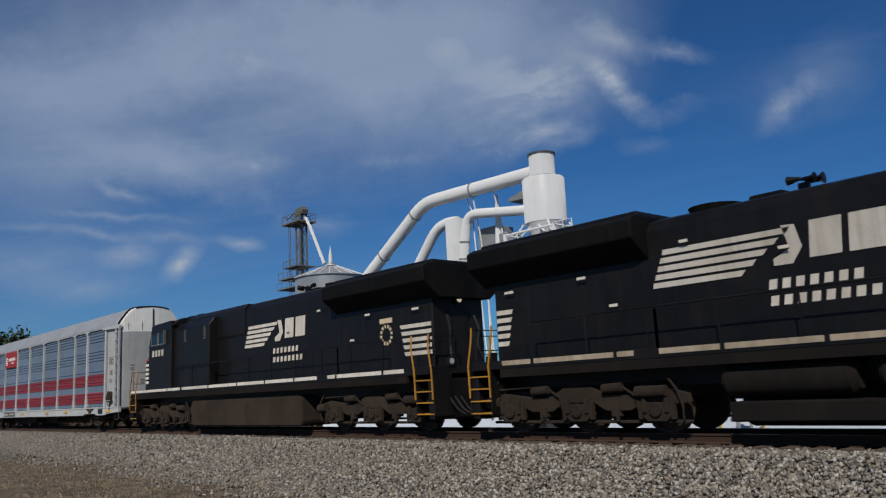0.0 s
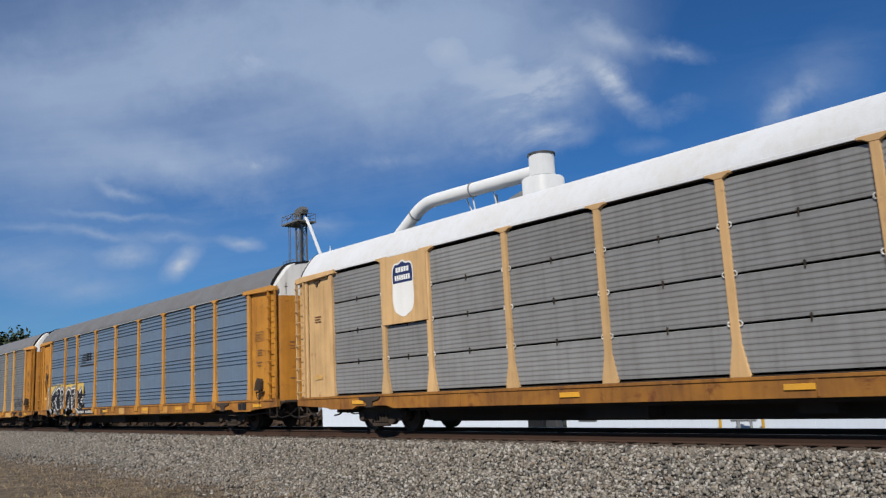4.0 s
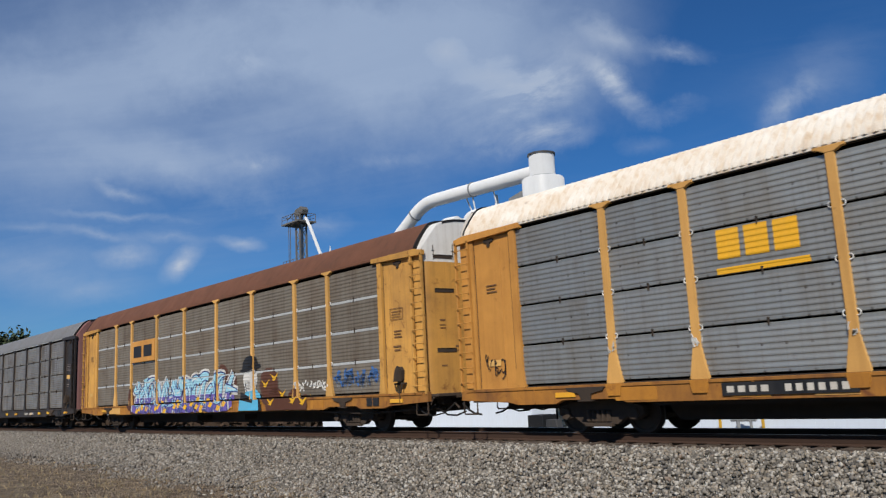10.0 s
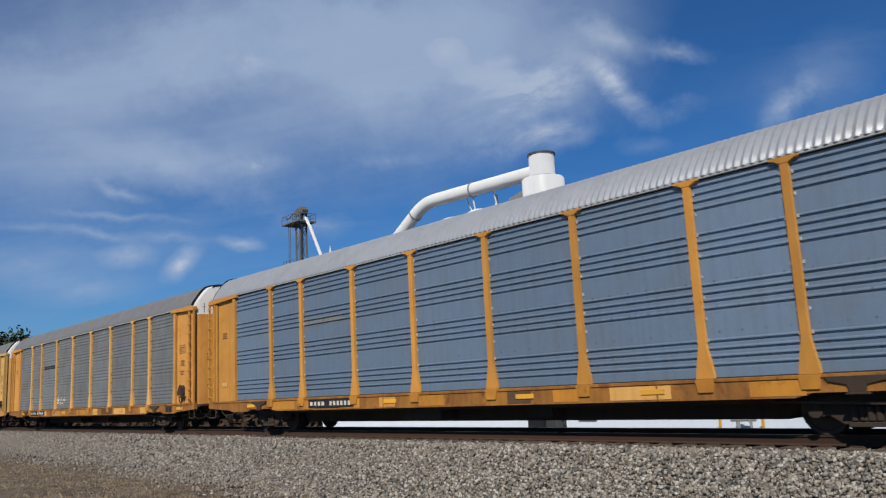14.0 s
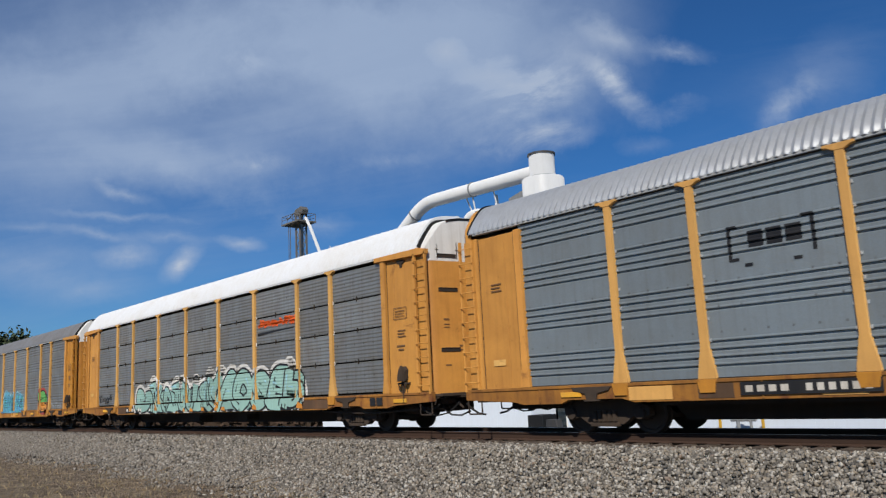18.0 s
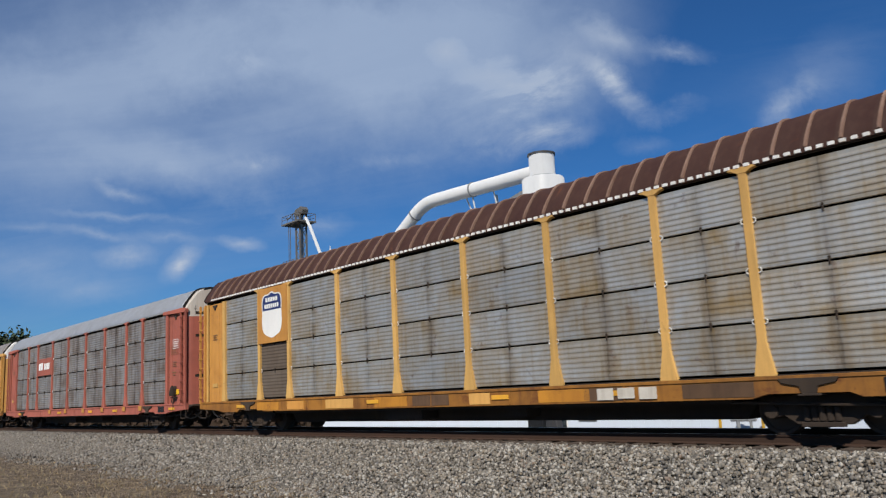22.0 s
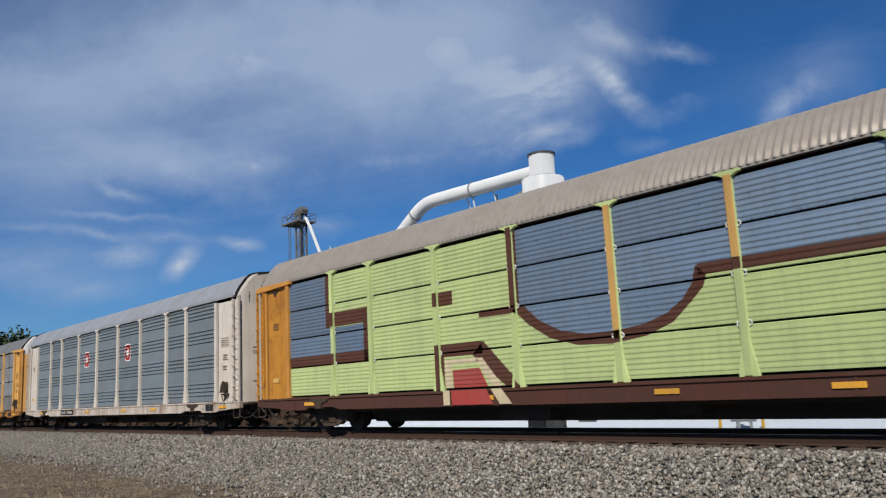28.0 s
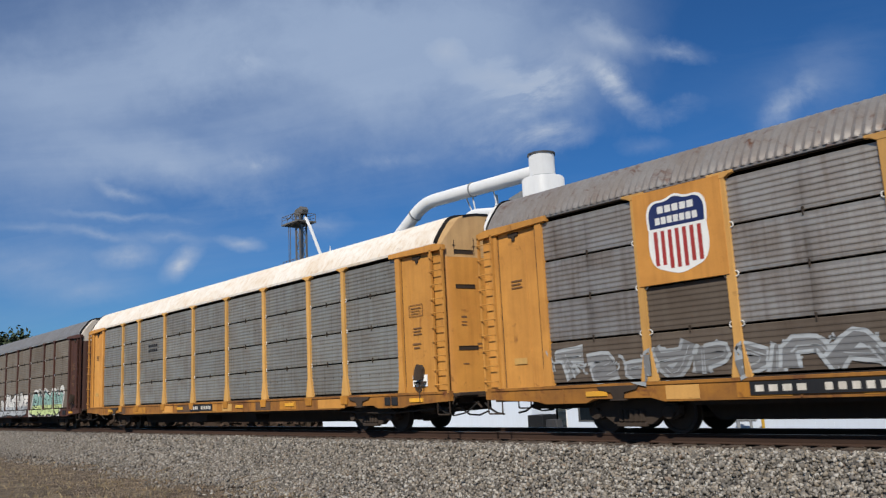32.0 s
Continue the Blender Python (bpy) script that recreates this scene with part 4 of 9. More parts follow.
def outline_letters(car, seed, x0, x1, z0, z1, line="black", count=0, w=0.045, label=""):
    """Thin sprayed outlines without readable signs: lopsided loops with an inner loop, a tail and a few drips."""
    r = random.Random(seed)
    n = count or max(2, round((x1 - x0) / ((z1 - z0) * 0.75)))
    wide, h = (x1 - x0) / n, z1 - max(z0, 0.70)
    g = Geo()

    def loop(cx, cz, rx, rz, lean):
        m, turn = 18, r.uniform(0, 6.28)
        out = []
        for k in range(m + 2):
            a = turn + 2 * math.pi * k / m
            e = 1 + 0.16 * math.sin(2 * a + turn) + 0.10 * math.sin(3 * a)
            out.append((cx + rx * e * math.cos(a) + lean * rz * math.sin(a), cz + rz * e * math.sin(a)))
        return out

    for k in range(n):
        cx, cz, lean = x0 + (k + 0.5) * wide, z0 + h * r.uniform(0.45, 0.55), r.uniform(-0.25, 0.25)
        rx, rz = wide * r.uniform(0.40, 0.52), h * r.uniform(0.36, 0.46)
        paths = [loop(cx, cz, rx, rz, lean), loop(cx + rx * r.uniform(-0.2, 0.2), cz + rz * r.uniform(-0.3, 0.4), rx * 0.34, rz * 0.30, lean)]
        a = cx - rx * r.uniform(0.2, 0.9)
        paths.append(rounded([(a, cz + rz), (a + rx * 0.5, cz + rz * 0.3), (a + rx * 0.2, cz - rz * 0.4), (a + rx * 1.2, cz - rz * 1.05)], 2))
        paths.append(rounded([(cx + rx * 0.2, cz - rz * 0.2), (cx + rx * 0.7, cz + rz * 0.1), (cx + rx * 0.9, cz - rz * 0.7)], 2))
        for _ in range(2):
            b = cx + rx * r.uniform(-0.9, 0.9)
            paths.append([(b, cz - rz * 0.8), (b + 0.01, cz - rz * 0.95 - h * r.uniform(0.02, 0.12))])
        for path in paths:
            for q in stroke([(a, max(0.72, b)) for a, b in path], w, w * r.uniform(0.6, 1.0)):
                cover(g, q, 0.006)
    tagged(put("graffiti_outline", g.mesh("graffiti_outline"), SPRAY[line], car, None, label), kind="stuff")


def wild(car, seed, x0, x1, z0, z1, upper, lower="", line="black", edge="white", shine="", accent="", count=0, slim=1.0, label=""):
    """Tangle of bent, pointed ribbons with dark lines and a pale rim, in two colours one above the other; no readable signs."""
    r = random.Random(seed)
    z0 = max(z0, 0.69)
    h = z1 - z0
    n = count or max(3, round((x1 - x0) / (h * 0.62)))
    w = (x1 - x0) / n
    layers = defaultdict(Geo)
    ribbons = []
    for k in range(n):
        cx = x0 + (k + 0.5) * w
        top = z1 - h * r.uniform(0.0, 0.22)
        a, b, c = cx + r.uniform(-0.45, 0.1) * w, cx + r.uniform(-0.7, 0.7) * w, cx + r.uniform(-0.1, 0.55) * w
        ribbons.append(((a, z0 + h * 0.02), (b, z0 + h * r.uniform(0.35, 0.7)), (c, top), r.uniform(0.22, 0.34) * h, r.choice((0.02, 0.10, 0.24)) * h))
        if r.random() < 0.75:
            z = z0 + h * r.uniform(0.25, 0.8)
            ribbons.append(((cx - w * 0.5, z), (cx, z + h * r.uniform(-0.25, 0.35)), (cx + w * r.uniform(0.4, 0.8), z + h * r.uniform(-0.25, 0.2)), r.uniform(0.16, 0.26) * h, r.choice((0.02, 0.16)) * h))
        if r.random() < 0.6:
            ribbons.append(((cx + w * 0.1, z0 + h * 0.75), (cx + w * 0.6, z0 + h * 0.45), (cx + w * r.uniform(0.2, 0.9), z0), r.uniform(0.12, 0.24) * h, 0.02 * h))
    step = 0.012 / max(1, len(ribbons))
    mid = z0 + h * 0.42

    def line_of(p, q, s, m=9):
        return [(p[0] * (1 - t) ** 2 + 2 * q[0] * t * (1 - t) + s[0] * t * t, max(0.685, p[1] * (1 - t) ** 2 + 2 * q[1] * t * (1 - t) + s[1] * t * t)) for t in [j / (m - 1) for j in range(m)]]

    floor_z = z0 - 0.01

    def lay(g, poly, lift):
        poly = cut(poly, 1, floor_z, False)
        if len(poly) > 2:
            cover(g, poly, lift)

    for k, (p, q, s, wa, wb) in enumerate(ribbons):
        wa, wb = wa * slim, wb * slim
        path, up = line_of(p, q, s), 0.006 + k * step
        if k == 0:
            for q4 in blob(x0 + 0.1, x1 - 0.1, z0, z1 - h * 0.34, r, 0.22):
                for colour, half in ((lower or upper, cut(q4, 1, mid, True)), (upper, cut(q4, 1, mid, False))):
                    if len(half) > 2:
                        lay(layers[(2, colour)], half, 0.0045)
        if edge:
            for quad_ in stroke(path, wa + 0.30, wb + 0.26):
                lay(layers[(0, edge)], quad_, 0.0055)
        for quad_ in stroke(path, wa + 0.10, wb + 0.085):
            lay(layers[(1, line)], quad_, up)
        for quad_ in stroke(path, wa, wb):
            lo = cut(quad_, 1, mid, True)
            hi = cut(quad_, 1, mid, False)
            if len(lo) > 2:
                lay(layers[(2, lower or upper)], lo, up + step * 0.45)
            if len(hi) > 2:
                lay(layers[(2, upper)], hi, up + step * 0.45)
        if shine and r.random() < 0.8:
            d = wa * 0.22
            for quad_ in stroke([(x - d, z + d * 0.3) for x, z in path[2:8]], wa * 0.20, wa * 0.05):
                lay(layers[(3, shine)], quad_, up + step * 0.6)
        if r.random() < 0.7:
            d = wa * r.uniform(-0.1, 0.25)
            for quad_ in stroke([(x + d, z) for x, z in path[1:r.randrange(4, 8)]], wa * 0.14, 0.01):
                lay(layers[(3, line)], quad_, up + step * 0.8)
        if accent and r.random() < 0.55:
            x, z = path[r.randrange(1, 6)]
            lay(layers[(4, accent)], [(x - 0.16, z - 0.06), (x + 0.05, z - 0.10), (x + 0.24, z + 0.05), (x, z + 0.12)], up + step * 0.7)
    for key, g in sorted(layers.items(), key=str):
        if g.f:
            nm = ("graffiti_rim", "graffiti_outline", "graffiti_fill", "graffiti_detail", "graffiti_accent")[key[0]]
            put(nm, g.mesh(nm), SPRAY[key[1]], car, None, label if key[0] == 1 else "")


# bent strokes that letters of a sprayed piece are made of, in a unit box
STROKES = [
    (((0.0, 0.0), (0.05, 0.95)), ((0.05, 0.9), (0.6, 1.0), (0.85, 0.7), (0.5, 0.5), (0.1, 0.5))),
    (((0.0, 1.0), (0.1, 0.15), (0.5, 0.0), (0.85, 0.15), (0.9, 1.0)),),
    (((0.95, 0.8), (0.5, 1.0), (0.1, 0.75), (0.5, 0.5), (0.9, 0.3), (0.5, 0.0), (0.0, 0.2)),),
    (((0.0, 0.0), (0.3, 1.0), (0.6, 0.95), (0.95, 0.0)), ((0.15, 0.4), (0.8, 0.4))),
    (((0.05, 0.0), (0.0, 1.0)), ((0.9, 1.0), (0.1, 0.5), (0.95, 0.0))),
    (((0.9, 0.95), (0.2, 0.95), (0.05, 0.5), (0.2, 0.05), (0.95, 0.05)), ((0.1, 0.5), (0.7, 0.52))),
    (((0.5, 0.0), (0.5, 0.95)), ((0.0, 0.92), (1.0, 1.0))),
    (((0.05, 0.0), (0.1, 1.0), (0.9, 0.0), (0.95, 1.0)),),
    (((0.5, 0.0), (0.05, 0.3), (0.1, 0.8), (0.5, 1.0), (0.9, 0.75), (0.95, 0.3), (0.5, 0.0)),),
]


def piece(car, seed, x0, x1, z0, z1, fill, lower="", line="black", rim="", shade="", shine="", accent="", back="", count=0, fat=0.24, sharp=False, order=(), body=True, label=""):
    """Sprayed piece of fat crowded crooked strokes: cloud, pale rim, side shade, dark outline, one or two fill colours, highlights; no readable signs."""
    r = random.Random(seed)
    z0 = max(z0, 0.69)
    h = z1 - z0
    n = count or max(2, round((x1 - x0) / (h * 0.80)))
    w, wf = (x1 - x0) / n, fat * h * 1.22
    mid = z0 + h * 0.40
    layers = defaultdict(Geo)

    def lay(key, poly, lift, low=0.685):
        poly = cut(poly, 1, low, False) if min(q[1] for q in poly) < low else poly
        if len(poly) > 2:
            cover(layers[key], poly, lift)

    if back:
        for q in blob(x0 - 0.25, x1 + 0.25, z0 - 0.02, z1 + 0.16, r, 0.16):
            lay((0, back, 0), q, 0.0025)
    fine = 0.0004
    if body:
        for grow, key in ((0.07, (3, line, -1)), (0.0, (4, fill, -1))):
            for q in blob(x0 + 0.05 - grow, x1 - 0.05 + grow, z0 - grow, z1 - h * 0.26 + grow, random.Random(seed), 0.16):
                lo, hi = cut(q, 1, mid, True), cut(q, 1, mid, False)
                for colour, half in ((lower or fill, lo), (fill, hi)):
                    if len(half) > 2:
                        lay((key[0], colour if key[0] == 4 else line, -1), half, 0.0044 - grow * 0.008)
    for k in range(n):
        form = STROKES[order[k % len(order)] if order else r.randrange(len(STROKES))]
        lean, top = r.uniform(-0.18, 0.30), r.uniform(0.80, 1.0)
        left, wide = x0 + k * w + wf * 0.30, w - wf * r.uniform(0.25, 0.5)
        flip, turn_over = r.random() < 0.5, r.random() < 0.4
        paths = []
        for stroke_ in form:
            pts = []
            for u, v in stroke_:
                u, v = (1 - u if flip else u) + r.uniform(-0.16, 0.16), (1 - v if turn_over else v)
                v = min(1.0, max(0.0, v + r.uniform(-0.12, 0.12)))
                zz = z0 + wf * 0.40 + v * (h * top - wf * 0.8)
                pts.append((left + u * wide + lean * (zz - z0 - h * 0.5), zz))
            # ends run on a little, so that they look cut square
            (ax, az), (bx, bz) = pts[-2:]
            d = math.hypot(bx - ax, bz - az) or 1.0
            pts.append((bx + (bx - ax) / d * wf * 0.25, bz + (bz - az) / d * wf * 0.25))
            paths.append(rounded(pts, 1 if sharp else 2))
        tip = 0.10 if sharp else 0.92
        up = 0.005 + 0.0105 * k / n
        for j, path in enumerate(paths):
            wa, wb = (wf, wf * tip) if r.random() < 0.5 else (wf * max(tip, 0.35), wf)
            lift = up + j * fine
            if rim:
                for q in stroke(path, wa + 0.42, wb + 0.38):
                    lay((1, rim, 0), q, 0.0032)
                for i, (a, b) in enumerate(path):
                    e = (wa + 0.40 + (wb - wa) * i / len(path)) / 2
                    lay((1, rim, 0), [(a + e * math.cos(math.pi * m / 5), b + e * math.sin(math.pi * m / 5)) for m in range(10)], 0.0028)
            if shade:
                for q in stroke([(a + wf * 0.30, b - wf * 0.24) for a, b in path], wa, wb):
                    lay((2, shade, 0), q, 0.0036)
            for q in stroke(path, wa + 0.15, wb + 0.14):
                lay((3, line, k), q, lift)
            for q in stroke(path, wa, wb):
                lo, hi = cut(q, 1, mid, True), cut(q, 1, mid, False)
                for colour, half in ((lower or fill, lo), (fill, hi)):
                    if len(half) > 2:
                        lay((4, colour, k), half, lift + 0.0009 + j * fine)
            if shine and len(path) > 4:
                i = r.randrange(1, max(2, len(path) - 4))
                for q in stroke([(a - wa * 0.22, b + wa * 0.14) for a, b in path[i:i + 4]], wa * 0.16, wa * 0.04):
                    lay((5, shine, k), q, lift + 0.0024)
            for _ in range(2):
                i, d = r.randrange(0, max(1, len(path) - 4)), r.uniform(-0.25, 0.25)
                for q in stroke([(a + wa * d, b - wa * 0.10) for a, b in path[i:i + 4]], wa * 0.15, 0.01):
                    lay((6, line, k), q, lift + 0.0026)
        if accent and r.random() < 0.6:
            a, e = left + wide * r.uniform(0.0, 0.7), wf * r.uniform(0.4, 0.8)
            lay((7, accent, k), [(a, z0 + 0.05), (a + e, z0 + 0.03), (a + e * 0.9, z0 + h * 0.10), (a + e * 0.2, z0 + h * r.uniform(0.10, 0.16))], up + 0.0032)
    names = ("graffiti_cloud", "graffiti_rim", "graffiti_shade", "graffiti_outline", "graffiti_fill", "graffiti_highlight", "graffiti_detail", "graffiti_accent")
    told = False
    for key, g in sorted(layers.items(), key=str):
        if g.f:
            ob = put(names[key[0]], g.mesh(names[key[0]]), SPRAY[key[1]], car)
            if key[2] >= 0 and key[0] > 2:
                tagged(ob, kind="stuff")
            if key[0] == 4 and label and not told:
                tagged(ob, label)
                told = True


def scrawl(car, seed, x0, x1, z0, z1, col="black", w=0.035, n=7):
    """Loose tag: crowded thin bent lines, hooks and slashes, with a stroke below."""
    r = random.Random(seed)
    g = Geo()
    n = max(n, round((x1 - x0) / max(0.25, (z1 - z0) * 0.42)))
    cell, h = (x1 - x0) / n, z1 - z0
    for k in range(n):
        cx = x0 + (k + 0.5) * cell
        size = r.uniform(0.55, 1.0)
        base = z0 + h * r.uniform(0.05, 0.30)
        for _ in range(r.randrange(2, 4)):
            p = [(cx + r.uniform(-0.6, 0.6) * cell, base + h * size * r.uniform(0.0, 0.75)) for _ in range(3)]
            pts = [(p[0][0] * (1 - t) ** 2 + 2 * p[1][0] * t * (1 - t) + p[2][0] * t * t, p[0][1] * (1 - t) ** 2 + 2 * p[1][1] * t * (1 - t) + p[2][1] * t * t) for t in [j / 6 for j in range(7)]]
            for q in stroke(pts, w * r.uniform(0.8, 1.3), w * 0.6):
                cover(g, q, 0.006)
        if r.random() < 0.35:
            rx, rz = cell * 0.4, h * size * 0.24
            a0 = r.uniform(0, 6.28)
            pts = [(cx + rx * math.cos(a0 + 0.62 * i), base + h * 0.35 + rz * math.sin(a0 + 0.62 * i)) for i in range(9)]
            for q in stroke(pts, w):
                cover(g, q, 0.006)
    tagged(put("graffiti", g.mesh("graffiti"), SPRAY[col], car, None, "thin sprayed tag"), kind="stuff")


def rects(name, car, mat, boxes, lift=0.006, label="", flat=None):
    g = Geo()
    for x0, x1, z0, z1 in boxes:
        cover(g, [(x0, z0), (x1, z0), (x1, z1), (x0, z1)], lift, 0.6, flat)
    ob = put(name, g.mesh(name), mat, car, None, label)
    return tagged(ob, kind="stuff") if len(boxes) > 2 else ob


def bars(x0, x1, z0, z1, n, gap=0.25):
    w = (x1 - x0) / n
    return [(x0 + k * w, x0 + (k + 1 - gap) * w, z0, z1) for k in range(n)]


def number_board(car, x0, x1, black=True):
    if black:
        rects("mark_board", car, SPRAY["black"], [(x0, x1, 0.74, 0.97)], 0.003)
    k = x0 + (x1 - x0) * 0.45
    rects("mark_lettering", car, DECAL_WHITE, bars(x0 + 0.1, k - 0.12, 0.795, 0.91, 4, 0.36) + bars(k + 0.1, x1 - 0.08, 0.79, 0.915, 6, 0.40), 0.006)


def trio(car, x0, x1):
    """Three bold white blocks painted on the sill."""
    w = (x1 - x0) / 3
    rects("mark_lettering", car, DECAL_WHITE, [(x0 + k * w, x0 + (k + 0.8) * w, 0.72 + 0.02 * (k == 1), 0.955) for k in range(3)], 0.008)


def shield_plate(car, paint, plain=False, beige=False):
    """Plate across the narrow bay with a shield emblem: blue chief, white field, red stripes."""
    x0, x1, y = -9.0, -7.055, -1.552
    g = Geo().box(x0, x1, y + 0.004, -1.47, 2.92, 4.80)
    put("emblem_plate", g.mesh("emblem_plate", 0.006), paint, car)
    for ob in car.children:
        if ob.name.startswith("screen_panel") and abs(ob.location.x + 8.0275) < 0.02 and abs(ob.rotation_euler.z) < 0.1 and not beige:
            ob.material_slots[0].material = PANEL["deep_brown"]
    cx, w = -8.03, 0.60 if not beige else 0.42
    top, mid, low = 4.62, 4.02, 3.12
    edge = [(cx - w, mid), (cx - w * 1.03, top - 0.25), (cx - w * 0.8, top - 0.08), (cx - w * 0.35, top - 0.10), (cx, top),
            (cx + w * 0.35, top - 0.10), (cx + w * 0.8, top - 0.08), (cx + w * 1.03, top - 0.25), (cx + w, mid)]
    field = [(cx - w, mid), (cx - w * 1.06, 3.6), (cx - w * 0.9, 3.3), (cx - w * 0.45, 3.2), (cx, low), (cx + w * 0.45, 3.2), (cx + w * 0.9, 3.3), (cx + w * 1.06, 3.6), (cx + w, mid)]

    def fan(col, poly, lift, scale=1.0):
        mx, mz = cx, mid
        q = rounded([((a - mx) * scale + mx, (b - mz) * scale + mz) for a, b in poly], 2)
        h = Geo()
        h.face(*[(a, y - lift, b) for a, b in q])
        return put("emblem", h.mesh("emblem"), SPRAY[col], car)
    fan("logo_white", edge, 0.003, 1.09)
    fan("logo_white", field, 0.003, 1.06)
    fan("logo_blue", edge, 0.006)
    rects("emblem_lettering", car, SPRAY["logo_white"], bars(cx - w * 0.66, cx + w * 0.72, 4.31, 4.45, 5, 0.2) + bars(cx - w * 0.78, cx + w * 0.82, 4.09, 4.23, 7, 0.2), 0.010, "", y)
    if not plain:
        st = []
        for k in range(7):
            a = cx - w * 0.88 + k * w * 1.76 / 6.6
            st.append((a, a + w * 0.14, 3.28 if abs(k - 3) > 1 else 3.2, mid - 0.06))
        rects("emblem_banding", car, SPRAY["logo_red"], st, 0.008, "", y)


def words(car, text, x, z, height, mat, lift=0.006):
    cu = bpy.data.curves.new("words", "FONT")
    cu.body, cu.size, cu.resolution_u = text, height, 2
    tmp = bpy.data.objects.new("words", cu)
    scene.collection.objects.link(tmp)
    bpy.context.view_layer.update()
    me = bpy.data.meshes.new_from_object(tmp.evaluated_get(bpy.context.evaluated_depsgraph_get()))
    bpy.data.objects.remove(tmp)
    me.materials.clear()
    me.materials.append(None)
    put("lettering", me, mat, car, pose(x, -1.462 - lift, z, 90, 0, 0), "dark painted slogan")


def autorack(label, style="solid", frame="yellow", screens="blue_grey", roof="steel", roof_kind="ribbed", hood="white", door="",
             sill="", smooth_end=False, edges=False, posts=None, rise=0.0, brake=True, ends="", low=""):
    """One covered car carrier, 28.5 m over couplers, its near side towards -Y."""
    car = new("autorack_car")
    STYLE[0] = "solid" if style == "solid" else "rows"
    if style == "solid":
        panel_solid(2.0, 0.036 if screens in CRISP else 0.014)
    tagged(car, label, "rail car", "cars of the freight train")
    fr, scr, rf = PAINT[frame], PANEL[screens], ROOF[roof]
    dr = PAINT[door or frame]
    sl = PAINT[sill or ("sill_yellow" if "yellow" in frame else frame)]
    put("underframe", shared("under", underframe_mesh), UNDER, car)
    put("inner_deck", shared("decks", decks_mesh), UNDER, car)
    put("roof", shared("roof" + roof_kind, lambda: roof_mesh(roof_kind)), rf, car, Matrix.Translation((0, 0, 4.86)) @ Matrix.Diagonal((1, 1, 1 + rise / 0.88, 1)) @ Matrix.Translation((0, 0, -4.86)))
    if roof_kind == "seamed":
        for k in range(43):
            put("roof_seam", shared("roof_seam", roof_rib_mesh), PAINT["rust_tan"], car, pose(-12.6 + 0.6 * k, 0, 0))
    chord = shared("chord", lambda: Geo().box(-13.1, 13.1, -1.508, -1.40, CHORD - 0.006, 4.895).mesh("top_chord", 0.006))
    post, epost, clip = shared("post", post_mesh), shared("epost", end_post_mesh), shared("clip", clip_mesh)
    for side in (Matrix.Identity(4), HALF_TURN):
        put("side_sill", shared("sill", sill_mesh), sl, car, side)
        put("top_chord", chord, PAINT["grey_paint"] if roof in ("steel", "grey") else rf, car, side)
        for a, b in zip(EDGES[:-1], EDGES[1:]):
            w, c = round(b - a, 3), (a + b) / 2
            if style == "solid":
                put("screen_panel", shared(("solid", w, screens in CRISP), lambda: panel_solid(w, 0.036 if screens in CRISP else 0.014)), scr, car, side @ pose(c, 0, 0))
            else:
                me = shared(("row", w), lambda: panel_row(w))
                # low: the lowest row takes its own darker screens
                for k in range(4):
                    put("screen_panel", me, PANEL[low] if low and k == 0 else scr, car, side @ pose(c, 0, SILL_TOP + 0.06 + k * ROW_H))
        put("eave_gap", shared("eave_gap", lambda: Geo().box(-11.5, 11.5, -1.475, -1.43, 4.792, 4.812).mesh("eave_gap")), UNDER, car, side, "dark slit under the eave")
        # dark strip drawn in place of the open slit above the sill
        for a, b in zip(EDGES[:-1], EDGES[1:]):
            w = round(b - a, 3)
            put("drain_slot", shared(("slot", w), lambda: Geo().box(-w / 2 + 0.2, w / 2 - 0.2, -1.490, -1.43, 1.050, 1.072).mesh("drain_slot")), UNDER, car, side @ pose((a + b) / 2, 0, 0))
        if edges and side == Matrix.Identity(4):
            for k in range(1, 4):
                put("screen_edge", shared("screen_edge", lambda: Geo().box(-11.55, 11.55, -1.453, -1.42, -0.075, 0.0).mesh("screen_edge", 0.006)), PAINT["grey_paint"], car, pose(0, 0, SILL_TOP + 0.06 + k * ROW_H), "pale steel edge strip")
        for q in POSTS:
            for s in (-1, 1):
                put("post", post, posts or (PAINT["post_yellow"] if frame in ("yellow", "grimy_yellow") else fr), car, side @ pose(s * q, 0, 0))
        if "yellow" in frame and not sill and side == Matrix.Identity(4):
            for q, s in itertools.product(POSTS, (-1, 1)):
                put("post_foot", shared("post_foot", lambda: Geo().prism([(-0.20, 1.046), (0.20, 1.046), (0.15, 0.80), (-0.15, 0.80)], "y", -1.574, -1.53).mesh("post_foot", 0.006)), PAINT["rust_yellow"], car, pose(s * q, 0, 0))
        if style == "solid" and side == Matrix.Identity(4):
            for q, s in itertools.product(POSTS, (-1, 1)):
                tagged(put("bolt_strip", shared("bolts", bolt_mesh), PAINT["grey_paint"] if screens in CRISP else RUST_BOLT, car, pose(s * q, 0, 0)), kind="stuff")
        if style != "solid" and side == Matrix.Identity(4):
            for a, b in zip(EDGES[:-1], EDGES[1:]) if not posts else ():
                tagged(put("row_latch", shared("row_latch", row_latch_mesh), UNDER, car, pose((a + b) / 2, 0, 0)), kind="stuff")
            for q in POSTS:
                for s in (-1, 1):
                    for k, d in itertools.product((1, 2, 3), (-1, 1)):
                        put("clip", clip, PAINT["white"] if frame != "black_brown" else PAINT["grey_paint"], car, pose(s * q + d * 0.10, 0, SILL_TOP + 0.05 + k * ROW_H) @ Matrix.Diagonal((d, 1, 1, 1)))
